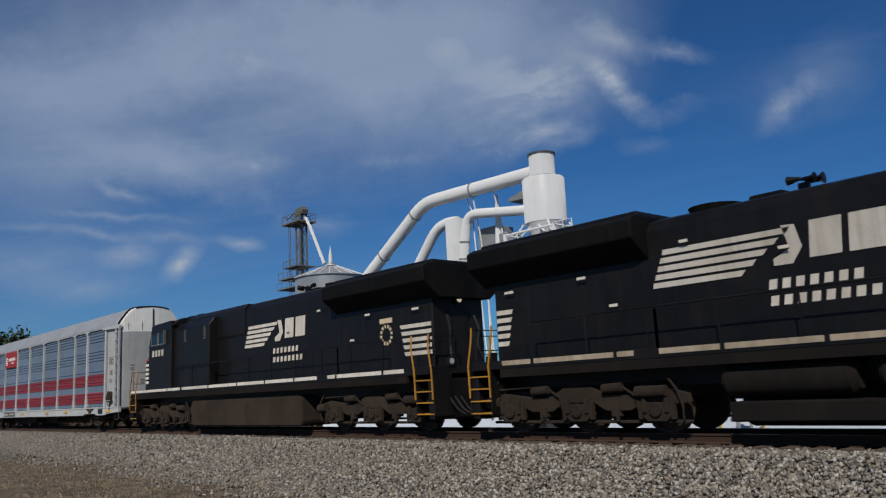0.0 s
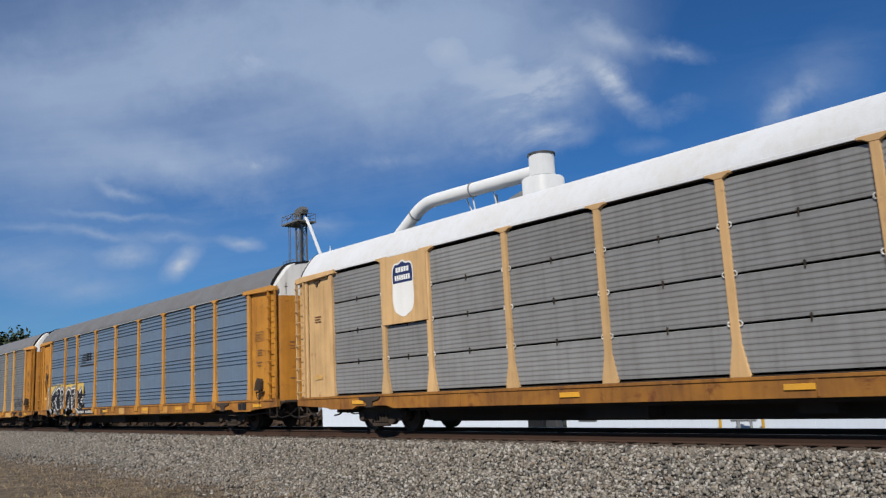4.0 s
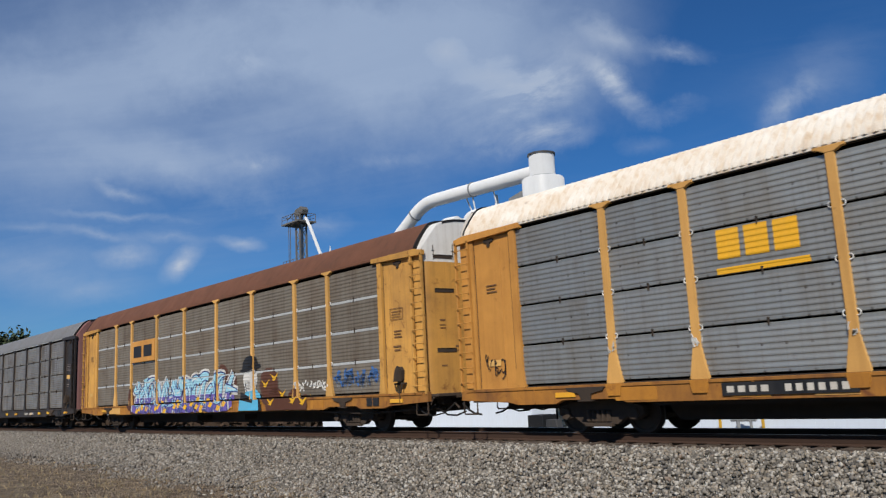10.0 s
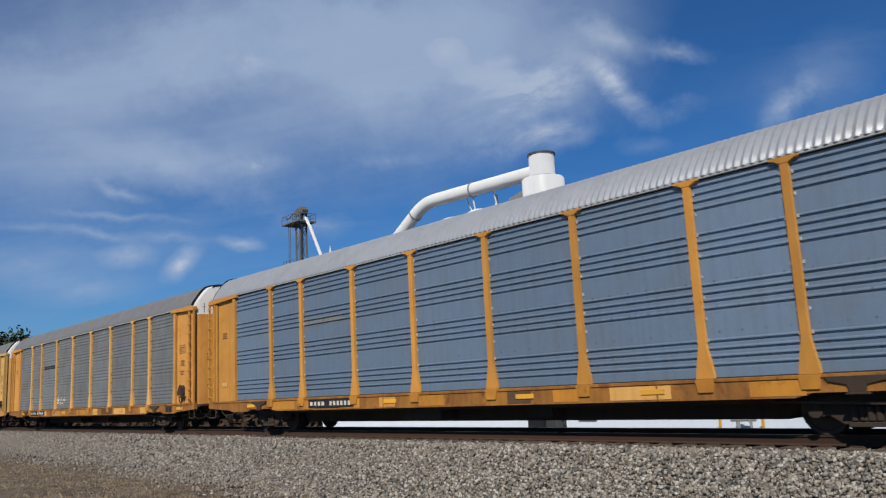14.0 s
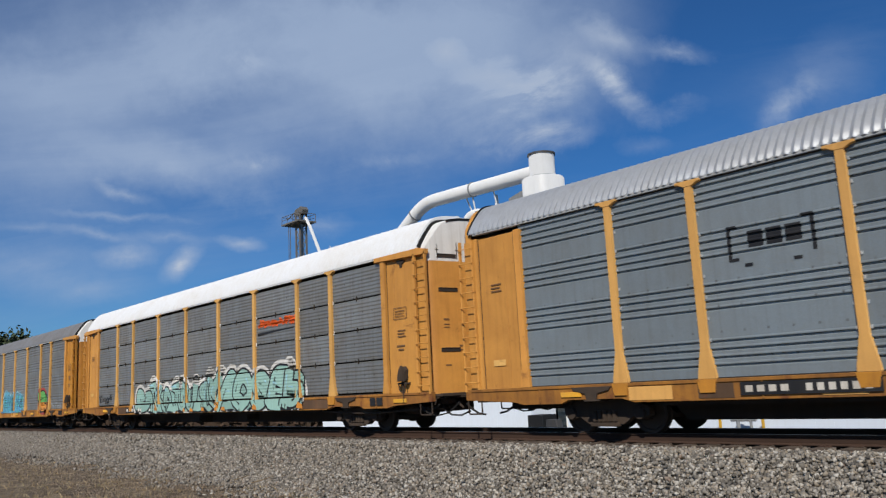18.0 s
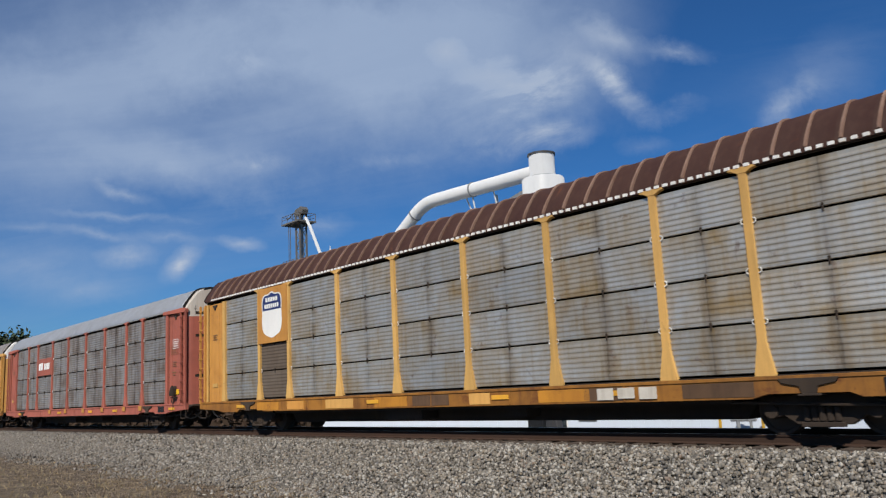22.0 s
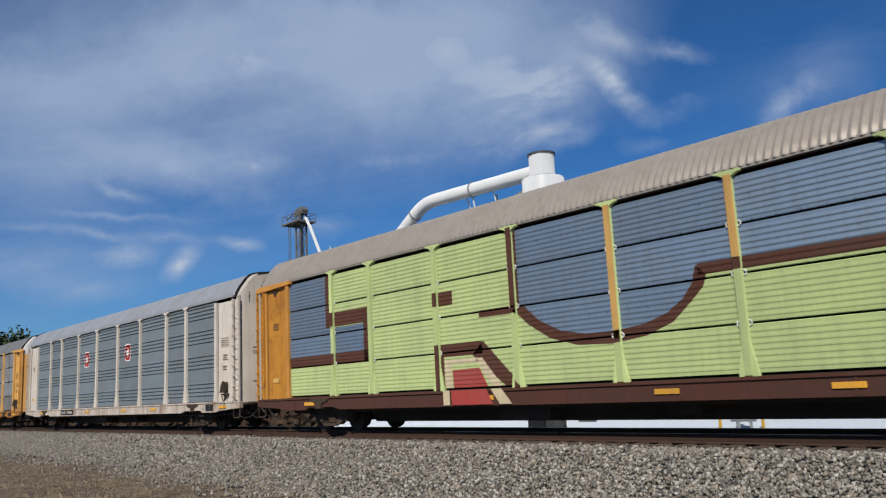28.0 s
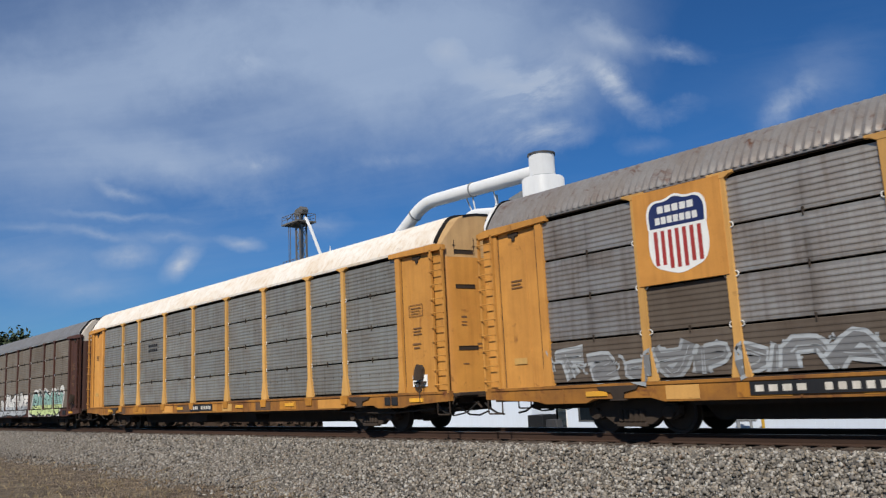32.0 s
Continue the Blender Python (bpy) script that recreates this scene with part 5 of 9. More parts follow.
        for s in (1, -1):
            sfx = "" if s == 1 else "_rear"
            put("end_post", epost, fr, car, side @ pose(s * END, 0, 0))
            for nm, mk, mt in (("side_sheet", shear_mesh, dr), ("eave_brace", eave_mesh, fr), ("ladder", ladder_mesh, dr), ("corner_post", corner_post_mesh, fr), ("end_door", end_door_mesh, PAINT[ends] if ends else dr)):
                if smooth_end and nm == "eave_brace":
                    continue
                put(nm, shared(nm + sfx, lambda: mirrored(mk(), s)), mt, car, side)
        if brake and side == Matrix.Identity(4):
            put("hand_brake", shared("brake", brake_mesh), RUNNING, car)
        for nm, mk, mt in (("sheet_joint", door_gap_mesh, UNDER), ("stirrup_step", stirrup_mesh, RUNNING)):
            for s in (1, -1):
                put(nm, shared(nm + str(s), lambda: mirrored(mk(), s)), mt, car, side)
        if style != "solid" and side == Matrix.Identity(4):
            for s in (1, -1):
                put("latch", shared("latch" + str(s), lambda: mirrored(notch_shade_mesh(), s)), UNDER, car, side)
        put("uncoupling_lever", shared("lever", lever_mesh), RUNNING, car, side)
        put("brake_rigging", shared("rigging", rigging_mesh), RUNNING, car, side)
        put("end_hood", shared("hood", hood_mesh), PAINT[hood], car, side)
        put("coupler", shared("coupler", coupler_mesh), RUNNING, car, side)
        put("air_hose", shared("hose", hose_mesh), RUBBER, car, side)
        put("brake_line", shared("loop", loop_mesh), RUBBER, car, side)
        put("door_seam", shared("seam", seam_mesh), UNDER, car, side, "black door seam bar")
        tagged(put("hood_joint", shared("hood_joint", hood_line_mesh), UNDER, car, side), kind="stuff")
        put("weather_strip", shared("strip", hood_trim_mesh), RUBBER, car, side)
        tagged(put("end_stencil", shared("end_stencil", end_mark_mesh), SPRAY["stencil" if frame != "black_brown" else "faint"], car, side), kind="stuff")
        put("roof_end_band", shared("band", roof_band_mesh), RUBBER, car, side)
        if style != "solid":
            for z in (4.64, 3.72, 2.12):
                put("grip_slot", shared("slot", slot_mesh), UNDER, car, side @ pose(0, 0, z))
    truck(car, -9.75)
    truck(car, 9.75)
    # small stencils and reflectors
    rects("stencil", car, SPRAY["stencil" if frame != "black_brown" else "faint"], [(12.05, 12.62, 3.05, 3.068), (12.05, 12.62, 3.352, 3.37), (12.05, 12.068, 3.05, 3.37), (12.602, 12.62, 3.05, 3.37), (12.12, 12.54, 3.26, 3.285), (12.12, 12.50, 3.19, 3.21), (12.12, 12.52, 3.12, 3.14),
                                           (12.15, 12.5, 2.3, 2.34), (12.2, 12.45, 2.2, 2.24), (12.2, 12.55, 2.72, 2.75), (12.2, 12.5, 2.64, 2.67), (12.2, 12.55, 2.56, 2.59),
                                           (-12.6, -12.25, 3.5, 3.53), (-12.6, -12.3, 3.42, 3.45), (-12.6, -12.25, 3.34, 3.37)], 0.004)
    rects("caution_plate", car, PAINT["pale_yellow"], [(-12.65, -12.25, 1.58, 1.72)], 0.004, "yellow caution plate")
    ref = shared("reflector", lambda: Geo().box(-0.27, 0.27, -1.566, -1.53, 0.80, 0.905).mesh("reflector", 0.004))
    for x in (-10.3, -2.5, 2.5, 5.9, 12.3):
        put("reflector", ref, SPRAY["reflector"], car, pose(x, 0, 0))
    for s in (-1, 1):
        put("jack_pad", shared("jack_pad", jack_pad_mesh), RUNNING, car, pose(s * 9.75, 0, 0))
    if ("yellow" in frame or frame == "lemon") and sill in ("", "sill_yellow", "yellow"):
        # repainted and rubbed lengths of the sill
        rp = random.Random(len(label) * 7 + 1)
        for k in range(9):
            x, w = -8.4 + 2.05 * k + rp.uniform(-0.6, 0.6), rp.choice((0.36, 0.5, 0.72))
            me = shared(("rub", w), lambda: Geo().box(-w, w, -1.545, -1.53, 0.70, 0.965).mesh("sill_patch", 0.003))
            put("sill_patch", me, PAINT[rp.choice(("yellow", "rust_yellow", "post_yellow", "sill_grime", "rust_yellow"))], car, pose(x, 0, 0))
    plate = shared("plate", lambda: Geo().box(-0.13, 0.13, -1.566, -1.53, 0.74, 0.96).mesh("data_plate", 0.004))
    for x in (11.08, 11.38):
        put("data_plate", plate, SPRAY["black"], car, pose(x, 0, 0))
    return car


def mirrored(me, s):
    if s == 1:
        return me
    bm = bmesh.new()
    bm.from_mesh(me)
    bmesh.ops.scale(bm, vec=(-1, 1, 1), verts=bm.verts)
    bmesh.ops.reverse_faces(bm, faces=bm.faces)
    bm.to_mesh(me)
    bm.free()
    return me


# ---------------------------------------------------------------- locomotives
DULL_FRAME = surface("worn_grey_frame", (0.16, 0.16, 0.155), 0.5, dirt=(0.05, 0.05, 0.05), dirt_amount=0.5)
# black taken darker to stand in for the shade under the deck
TANK = surface("grimy_shaded_tank_black", (0.009, 0.0075, 0.0065), 0.8, dirt=(0.022, 0.017, 0.013), dirt_amount=0.5, streak=0.3, spec=0.15)
LAMP, _n, _b = shader("headlight_glass")
_b.inputs["Emission Color"].default_value, _b.inputs["Emission Strength"].default_value = (1.0, 0.85, 0.6, 1), 0.6


def loco_truck(parent, x):
    top = [(-2.75, 0.62), (-2.72, 0.80), (-2.2, 0.92), (-1.35, 0.80), (-0.75, 0.82), (-0.35, 1.02), (0.35, 1.02), (0.75, 0.82), (1.35, 0.80), (2.2, 0.92), (2.72, 0.80), (2.75, 0.62)]
    low = [(2.45, 0.60), (1.65, 0.60), (1.35, 0.48), (0.75, 0.48), (0.42, 0.66), (-0.42, 0.66), (-0.75, 0.48), (-1.35, 0.48), (-1.65, 0.60), (-2.45, 0.60)]
    t = put("truck", Geo().box(-2.4, 2.4, -0.6, 0.6, 0.75, 1.0).box(-0.5, 0.5, -0.9, 0.9, 0.6, 1.15).mesh("truck_frame", 0.02), RUNNING, parent, pose(x, 0, 0))
    side = shared("loco_side", lambda: loco_side(top, low))
    put("side_frame", side, LOCO_TRUCK, t)
    put("side_frame", side, LOCO_TRUCK, t, HALF_TURN)
    wheel, axle = shared("loco_wheel", lambda: wheel_mesh(0.53)), shared("axle", axle_mesh)
    for dx in (-2.0, 0.0, 2.0):
        put("wheel", wheel, WHEEL, t, pose(dx, 0, 0.53))
        put("wheel", wheel, WHEEL, t, pose(dx, 0, 0.53, 0, 0, 180))
        put("axle", axle, RUNNING, t, pose(dx, 0, 0.53))
    return t


def loco_side(top, low):
    g = Geo()
    # the frame is cut into convex slices between matching stations
    xs = sorted({round(a, 3) for a, _ in top + low})

    def level(pts, x):
        pts = sorted(pts)
        for (a, za), (b, zb) in zip(pts[:-1], pts[1:]):
            if a <= x <= b:
                return za + (zb - za) * (x - a) / max(b - a, 1e-6)
        return pts[0][1] if x < pts[0][0] else pts[-1][1]
    upper, lower = top, [(-2.75, 0.62)] + sorted(low) + [(2.75, 0.62)]
    rows = []
    for y in (-1.16, -1.02):
        rows.append([(x, y, level(upper, x)) for x in xs])
        rows.append([(x, y, level(lower, x)) for x in xs])
    a, b, c, d = rows
    g.sheet([b, a, c, d, b])
    for s in (-2.0, 0.0, 2.0):
        g.prism([(s - 0.30, 0.64), (s - 0.36, 0.40), (s - 0.22, 0.26), (s + 0.22, 0.26), (s + 0.36, 0.40), (s + 0.30, 0.64)], "y", -1.20, -0.98)
        g.tube([(s, -1.0, 0.50), (s, -1.26, 0.50)], 0.15, 12)
    for s in (-1.0, 1.0):
        g.tube([(s * 1.05, -1.18, 0.50), (s * 1.05, -1.18, 0.26)], 0.045, 6)
    g.tube([(-2.7, -1.22, 0.70), (-2.3, -1.22, 0.72)], 0.13, 10)
    g.tube([(1.6, -1.24, 0.86), (2.3, -1.24, 0.86)], 0.12, 10)
    g.tube([(-2.6, -1.2, 1.0), (-0.6, -1.2, 1.06), (1.2, -1.2, 1.08), (2.6, -1.2, 1.12)], 0.025, 6)
    g.box(-2.65, 2.65, -1.1, -0.9, 0.22, 0.28)
    for s in (-2.0, 0.0, 2.0):
        for d in (-0.26, 0.26):
            g.tube([(s + d, -1.20, 0.44), (s + d, -1.20, 0.74)], 0.06, 8)
        for k in range(6):
            a = 1.047 * k
            g.tube([(s + 0.10 * math.cos(a), -1.25, 0.50 + 0.10 * math.sin(a)), (s + 0.10 * math.cos(a), -1.285, 0.50 + 0.10 * math.sin(a))], 0.02, 5)
        g.box(s - 0.42, s - 0.34, -1.22, -1.10, 0.30, 0.70).box(s + 0.34, s + 0.42, -1.22, -1.10, 0.30, 0.70)
    for s in (-1.0, 1.0):
        g.tube([(s - 0.25, -1.22, 0.95), (s + 0.25, -1.22, 0.97)], 0.10, 10)
        g.tube([(s + 0.25, -1.22, 0.97), (s + 0.55, -1.22, 0.78), (s + 0.6, -1.2, 0.5)], 0.03, 6)
        g.box(s - 0.10, s + 0.10, -1.20, -1.02, 0.36, 0.58)
        g.tube([(s * 2.3, -1.25, 1.2), (s * 2.55, -1.27, 0.9), (s * 2.65, -1.24, 0.55), (s * 2.62, -1.2, 0.3)], 0.028, 6)
    return g.mesh("loco_side_frame", 0.015)


def slab(name, loco, mat, poly, y0, y1, bevel=0.02, label=""):
    return put(name, Geo().prism(poly, "y", y0, y1).mesh(name, bevel), mat, loco, None, label)


def locomotive(label, near, low=0.0):
    """Six-axle diesel, cab towards -X. near: the sign of the side (in its own Y) that carries the painted marks."""
    lo = new("locomotive")
    tagged(lo, label, "locomotive", "locomotives of the freight train")
    K = LOCO_BLACK
    put("frame_deck", Geo().box(-10.35, 10.35, -1.5, 1.5, 1.50, 1.70).box(-10.0, 10.0, -0.8, 0.8, 0.95, 1.4).mesh("frame_deck", 0.01), K, lo)
    for s in (-1, 1):
        # white sill stripe in worn lengths
        cuts = [(-10.3, -8.6), (-8.55, -6.4), (-6.3, -5.1), (-4.9, -2.6), (-2.5, -0.3), (-0.2, 1.7), (1.8, 3.6), (3.7, 5.0), (5.6, 6.0), (6.1, 8.3), (8.4, 9.3)]
        for a, b in cuts:
            ya, yb = sorted((s * 1.495, s * 1.512))
            put("sill_stripe", Geo().box(a, b, ya, yb, 1.575, 1.685).mesh("sill_stripe", 0.003), DECAL_WHITE if near < 0 else DECAL_TAN, lo)
        ya, yb = sorted((s * 1.40, s * 1.49))
        put("side_skirt", Geo().box(-10.3, 9.4, ya, yb, 1.30, 1.50).mesh("side_skirt", 0.006), TANK, lo)
    # long hood with a raised roof edge
    hood = [(-0.95, 1.5), (-0.95, 4.30 - low), (-0.80, 4.52 - low), (-0.45, 4.62 - low), (0.45, 4.62 - low), (0.80, 4.52 - low), (0.95, 4.30 - low), (0.95, 1.5)]
    put("long_hood", Geo().prism(hood, "x", -6.0, 9.95).mesh("long_hood", 0.02), K, lo)
    put("equipment_blister", Geo().prism([(-0.96, 3.4), (-1.0, 3.5), (-1.0, 4.42 - low), (-0.85, 4.58 - low), (0.85, 4.58 - low), (1.0, 4.42 - low), (1.0, 3.5), (0.96, 3.4)], "x", -5.2, -0.6).mesh("equipment_blister", 0.02), K, lo)
    # overhanging radiator wings
    wing = [(-0.95, 3.55), (-1.52, 3.98), (-1.52, 4.36), (-1.30, 4.48), (1.30, 4.48), (1.52, 4.36), (1.52, 3.98), (0.95, 3.55)]
    put("radiator_wing", Geo().prism(wing, "x", 5.4, 10.3).mesh("radiator_wing", 0.02), LOCO_GRILLE, lo)
    put("radiator_top", Geo().box(5.5, 10.2, -1.1, 1.1, 4.48, 4.60).mesh("radiator_top", 0.03), K, lo)
    # cab and nose
    cab = [(-8.35, 1.5), (-8.35, 3.50), (-8.05, 4.28), (-7.75, 4.42), (-6.0, 4.46), (-6.0, 1.5)]
    slab("cab", lo, K, cab, -1.5, 1.5, 0.03)
    put("cab_roof", Geo().prism([(-1.5, 4.25), (-1.2, 4.50), (-0.6, 4.60), (0.6, 4.60), (1.2, 4.50), (1.5, 4.25)], "x", -8.0, -5.9).mesh("cab_roof", 0.02), K, lo)
    slab("nose", lo, K, [(-9.95, 1.5), (-9.95, 2.85), (-9.70, 3.12), (-8.35, 3.52), (-8.35, 1.5)], -1.02, 1.02, 0.06)
    cabinet = [(-1.36, 1.5), (-1.36, 4.02), (-1.15, 4.30), (1.15, 4.30), (1.36, 4.02), (1.36, 1.5)]
    put("electrical_cabinet", Geo().prism(cabinet, "x", -6.02, -2.75).mesh("electrical_cabinet", 0.02), K, lo)
    for k in range(3):
        put("roof_unit", Geo().box(-7.6 + k * 0.9, -7.0 + k * 0.9, -0.5, 0.5, 4.58, 4.70).mesh("roof_unit", 0.03), K, lo)
    for s in (-1, 1):
        def y(d, e):
            return sorted((s * d, s * e))
        for a, b in ((-8.0, -7.35), (-7.25, -6.65)):
            ya, yb = y(1.49, 1.512)
            w = put("cab_window", Geo().box(a, b, ya, yb, 3.56, 4.02).mesh("cab_window", 0.02), WINDOW, lo, None, "tinted cab side window")
            ya, yb = y(1.50, 1.53)
            put("window_frame", Geo().box(a - 0.05, a, ya, yb, 3.52, 4.06).box(b, b + 0.05, ya, yb, 3.52, 4.06).box(a, b, ya, yb, 3.52, 3.56).mesh("window_frame", 0.005), DULL_FRAME, w)
        ya, yb = y(1.5, 1.62)
        put("mirror", Geo().box(-6.55, -6.48, ya, yb, 3.5, 4.1).mesh("mirror", 0.01), DULL_FRAME, lo)
        # door seams, louvres, grab irons on the hood side
        for x in (-2.0, -0.5, 1.0, 2.5, 4.0, 5.3, 6.8, 8.3):
            ya, yb = y(0.945, 0.962)
            put("hood_door", Geo().box(x + 0.03, x + 1.42 if x < 8 else x + 1.3, ya, yb, 1.62, 2.52).mesh("hood_door", 0.006), K, lo)
        for x in (-5.0, -3.2):
            ya, yb = y(1.355, 1.38)
            gl = Geo()
            for k in range(6):
                gl.box(x, x + 0.16, ya, yb, 3.50 + k * 0.085, 3.54 + k * 0.085)
            put("louvre", gl.mesh("louvre"), DULL_FRAME, lo)
        # handrail with stanchions
        gl = Geo()
        xs = [-5.6 + 1.55 * k for k in range(10)]
        for x in xs:
            gl.tube([(x, s * 1.46, 1.5), (x, s * 1.46, 2.52)], 0.02, 5)
        gl.tube([(xs[0], s * 1.46, 2.52), (xs[-1], s * 1.46, 2.52)], 0.02, 5)
        put("handrail", gl.mesh("handrail"), K, lo)
        # step wells with yellow edges, and grab rails
        for e in (-1, 1):
            x0, x1 = sorted((e * 9.75, e * 10.45))
            ya, yb = y(0.85, 1.48)
            well = put("step_well", Geo().box(x0, x1, *y(0.80, 0.86), 0.42, 1.5).box(x0 - 0.02, x0 + 0.02, ya, yb, 0.42, 1.5).box(x1 - 0.02, x1 + 0.02, ya, yb, 0.42, 1.5).mesh("step_well", 0.006), K, lo)
            for k in range(4):
                z = 0.46 + k * 0.29
                put("step", Geo().box(x0, x1, *y(0.9, 1.49), z, z + 0.035).mesh("step", 0.006), STEP_YELLOW, well, None, "yellow step edge" if k == 0 else "")
            for x in (x0, x1):
                put("grab_rail", Geo().tube([(x, s * 1.5, 0.85), (x, s * 1.52, 1.6), (x - 0.12 * e, s * 1.5, 2.2), (x - 0.12 * e, s * 1.46, 2.55)], 0.024, 6).mesh("grab_rail", smooth=True), STEP_YELLOW, lo, None, "yellow grab rail")
    for e in (-1, 1):
        for q in (-1, 1):
            gl = Geo().tube([(e * 10.3, q * 1.4, 1.5), (e * 10.3, q * 1.4, 2.5), (e * 10.3, q * 0.55, 2.5), (e * 10.3, q * 0.55, 1.5)], 0.022, 6)
            put("end_rail", gl.mesh("end_rail"), K, lo)
            put("end_chain", Geo().tube([(e * 10.3, q * 1.4, 2.0), (e * 10.3, q * 0.55, 2.0)], 0.015, 5).mesh("end_chain"), K, lo)
            for k in range(3):
                yy = q * (0.5 + 0.2 * k)
                put("air_hose", Geo().tube([(e * 10.42, yy, 0.9), (e * 10.7, yy, 0.6), (e * 11.0, yy, 0.45)], 0.025, 6).mesh("air_hose", smooth=True), RUBBER, lo)
        put("pilot", Geo().prism([(-1.45, 0.35), (1.45, 0.35), (1.45, 1.38), (-1.45, 1.38)], "x", min(e * 10.2, e * 10.42), max(e * 10.2, e * 10.42)).mesh("pilot", 0.02), K, lo)
        put("coupler", Geo().box(min(e * 10.3, e * 11.0), max(e * 10.3, e * 11.0), -0.1, 0.1, 0.76, 0.94).box(min(e * 10.85, e * 11.14), max(e * 10.85, e * 11.14), -0.17, 0.17, 0.70, 1.0).mesh("coupler", 0.01), RUNNING, lo)
    lamp = put("headlight_box", Geo().box(9.94, 10.02, -0.14, 0.14, 3.42, 3.90).mesh("headlight_box", 0.01), K, lo)
    for z in (3.55, 3.77):
        put("headlight", Geo().tube([(10.015, 0, z), (10.035, 0, z)], 0.085, 14).mesh("headlight"), LAMP, lamp, None, "lit round headlight")
    for q in (-1, 1):
        ditch = put("ditch_light_box", Geo().box(10.28, 10.42, q * 0.75 - 0.11, q * 0.75 + 0.11, 1.72, 1.94).mesh("ditch_light_box", 0.01), K, lo)
        put("ditch_light", Geo().tube([(10.415, q * 0.75, 1.83), (10.43, q * 0.75, 1.83)], 0.08, 12).mesh("ditch_light"), PAINT["grey_paint"], ditch, None, "round clear ditch light")
        put("coiled_cable", Geo().tube([(10.05, q * 0.5, 3.1), (10.2, q * 0.55, 2.7), (10.12, q * 0.5, 2.3), (10.25, q * 0.6, 1.9)], 0.04, 6).mesh("coiled_cable", smooth=True), RUBBER, lo, None, "black hanging cable")
    put("hood_end_door", Geo().box(9.945, 9.97, -0.35, 0.35, 1.7, 3.3).mesh("hood_end_door", 0.01), K, lo)
    # roof fittings
    gl = Geo()
    for k in range(20):
        a0, a1 = 2 * math.pi * k / 20, 2 * math.pi * (k + 1) / 20
        gl.face((4.3 + 0.50 * math.cos(a0), 0.50 * math.sin(a0), 4.58), (4.3 + 0.50 * math.cos(a1), 0.50 * math.sin(a1), 4.58),
                (4.3 + 0.56 * math.cos(a1), 0.56 * math.sin(a1), 4.73), (4.3 + 0.56 * math.cos(a0), 0.56 * math.sin(a0), 4.73))
    gl.face(*[(4.3 + 0.55 * math.cos(2 * math.pi * k / 20), 0.55 * math.sin(2 * math.pi * k / 20), 4.72) for k in range(20)])
    put("fan_housing", gl.mesh("fan_housing"), LOCO_GRILLE, lo, pose(0, 0, -low))
    put("exhaust_pipe", Geo().box(2.7, 3.4, -0.35, 0.35, 4.6, 4.72).mesh("exhaust_pipe", 0.03), LOCO_GRILLE, lo, pose(0, 0, -low))
    gl = Geo().box(2.12, 2.32, -0.06, 0.06, 4.6, 4.84)
    for yy, ln in ((-0.16, 0.30), (0.0, 0.36), (0.16, 0.26)):
        gl.tube([(2.2, yy, 4.88), (2.2 - ln * 0.75, yy, 4.88), (2.2 - ln, yy, 4.88)], [0.035, 0.045, 0.10], 8)
    gl.tube([(2.25, 0.08, 4.92), (2.5, 0.08, 4.92)], [0.035, 0.09], 8)
    put("horn", gl.mesh("horn"), K, lo, pose(low * 1.2, 0, -low * 1.1), "black multi-chime air horn")
    # tank and reservoirs
    tank = [(-4.3, 1.15), (-4.45, 1.05), (-4.45, 0.28), (-4.3, 0.15), (3.65, 0.15), (3.8, 0.28), (3.8, 1.05), (3.6, 1.15)]
    slab("fuel_tank", lo, TANK if near > 0 else LOCO_TRUCK, tank, -1.32, 0.75, 0.05)
    slab("fuel_tank_shelf", lo, TANK, [(-4.4, 0.26), (3.7, 0.26), (3.7, 0.62), (-4.4, 0.62)], 0.75, 1.40, 0.03)
    put("air_reservoir", Geo().tube([(1.45, 1.08, 1.0), (1.55, 1.08, 1.0), (3.75, 1.08, 1.0), (3.85, 1.08, 1.0)], [0.22, 0.31, 0.31, 0.22], 16).mesh("air_reservoir", smooth=True), TANK, lo)
    put("air_reservoir", Geo().tube([(-1.1, 1.08, 1.0), (-1.0, 1.08, 1.0), (1.0, 1.08, 1.0), (1.1, 1.08, 1.0)], [0.22, 0.31, 0.31, 0.22], 16).mesh("air_reservoir", smooth=True), TANK, lo)
    loco_truck(lo, -7.4)
    loco_truck(lo, 7.4)
    # painted marks: mirrored plainly onto the side that shows
    s = near
    up = 1 if s < 0 else -1     # reading direction along X

    def mark(name, mat, polys, off=0.970):
        g = Geo()
        for q in polys:
            g.face(*[(a, s * off, b) for a, b in q])
        put(name, g.mesh(name), mat, lo)

    def slant(x0, x1, z0, z1, lean):
        return [(x0, z0), (x1, z0), (x1 + lean, z1), (x0 + lean, z1)]
    if s < 0:
        stripe_x, letter_x = -0.65, 1.55
    else:
        stripe_x, letter_x = 5.35, 2.75
    wide = 1.75 if s < 0 else 2.3
    rows = []
    for k in range(5):
        z = 2.92 + k * 0.165
        a = stripe_x + up * 0.07 * k
        rows.append([(a, z), (a + up * (wide - 0.35 + 0.16 * k), z), (a + up * (wide - 0.25 + 0.16 * k), z + 0.11), (a + up * 0.03, z + 0.11)])
    mark("stripe_decal", DECAL_WHITE, rows)
    # emblem blocks
    L = letter_x
    e = up
    blocks = [[(L, 3.02), (L + e * 0.35, 3.02), (L + e * 0.55, 3.30), (L + e * 0.45, 3.72), (L + e * 0.2, 3.74), (L + e * 0.32, 3.3), (L, 3.15)]]
    blocks += [slant(L + e * 0.66, L + e * 1.22, 3.08, 3.74, e * 0.06), slant(L + e * 1.34, L + e * 1.95, 3.08, 3.74, e * 0.06)]
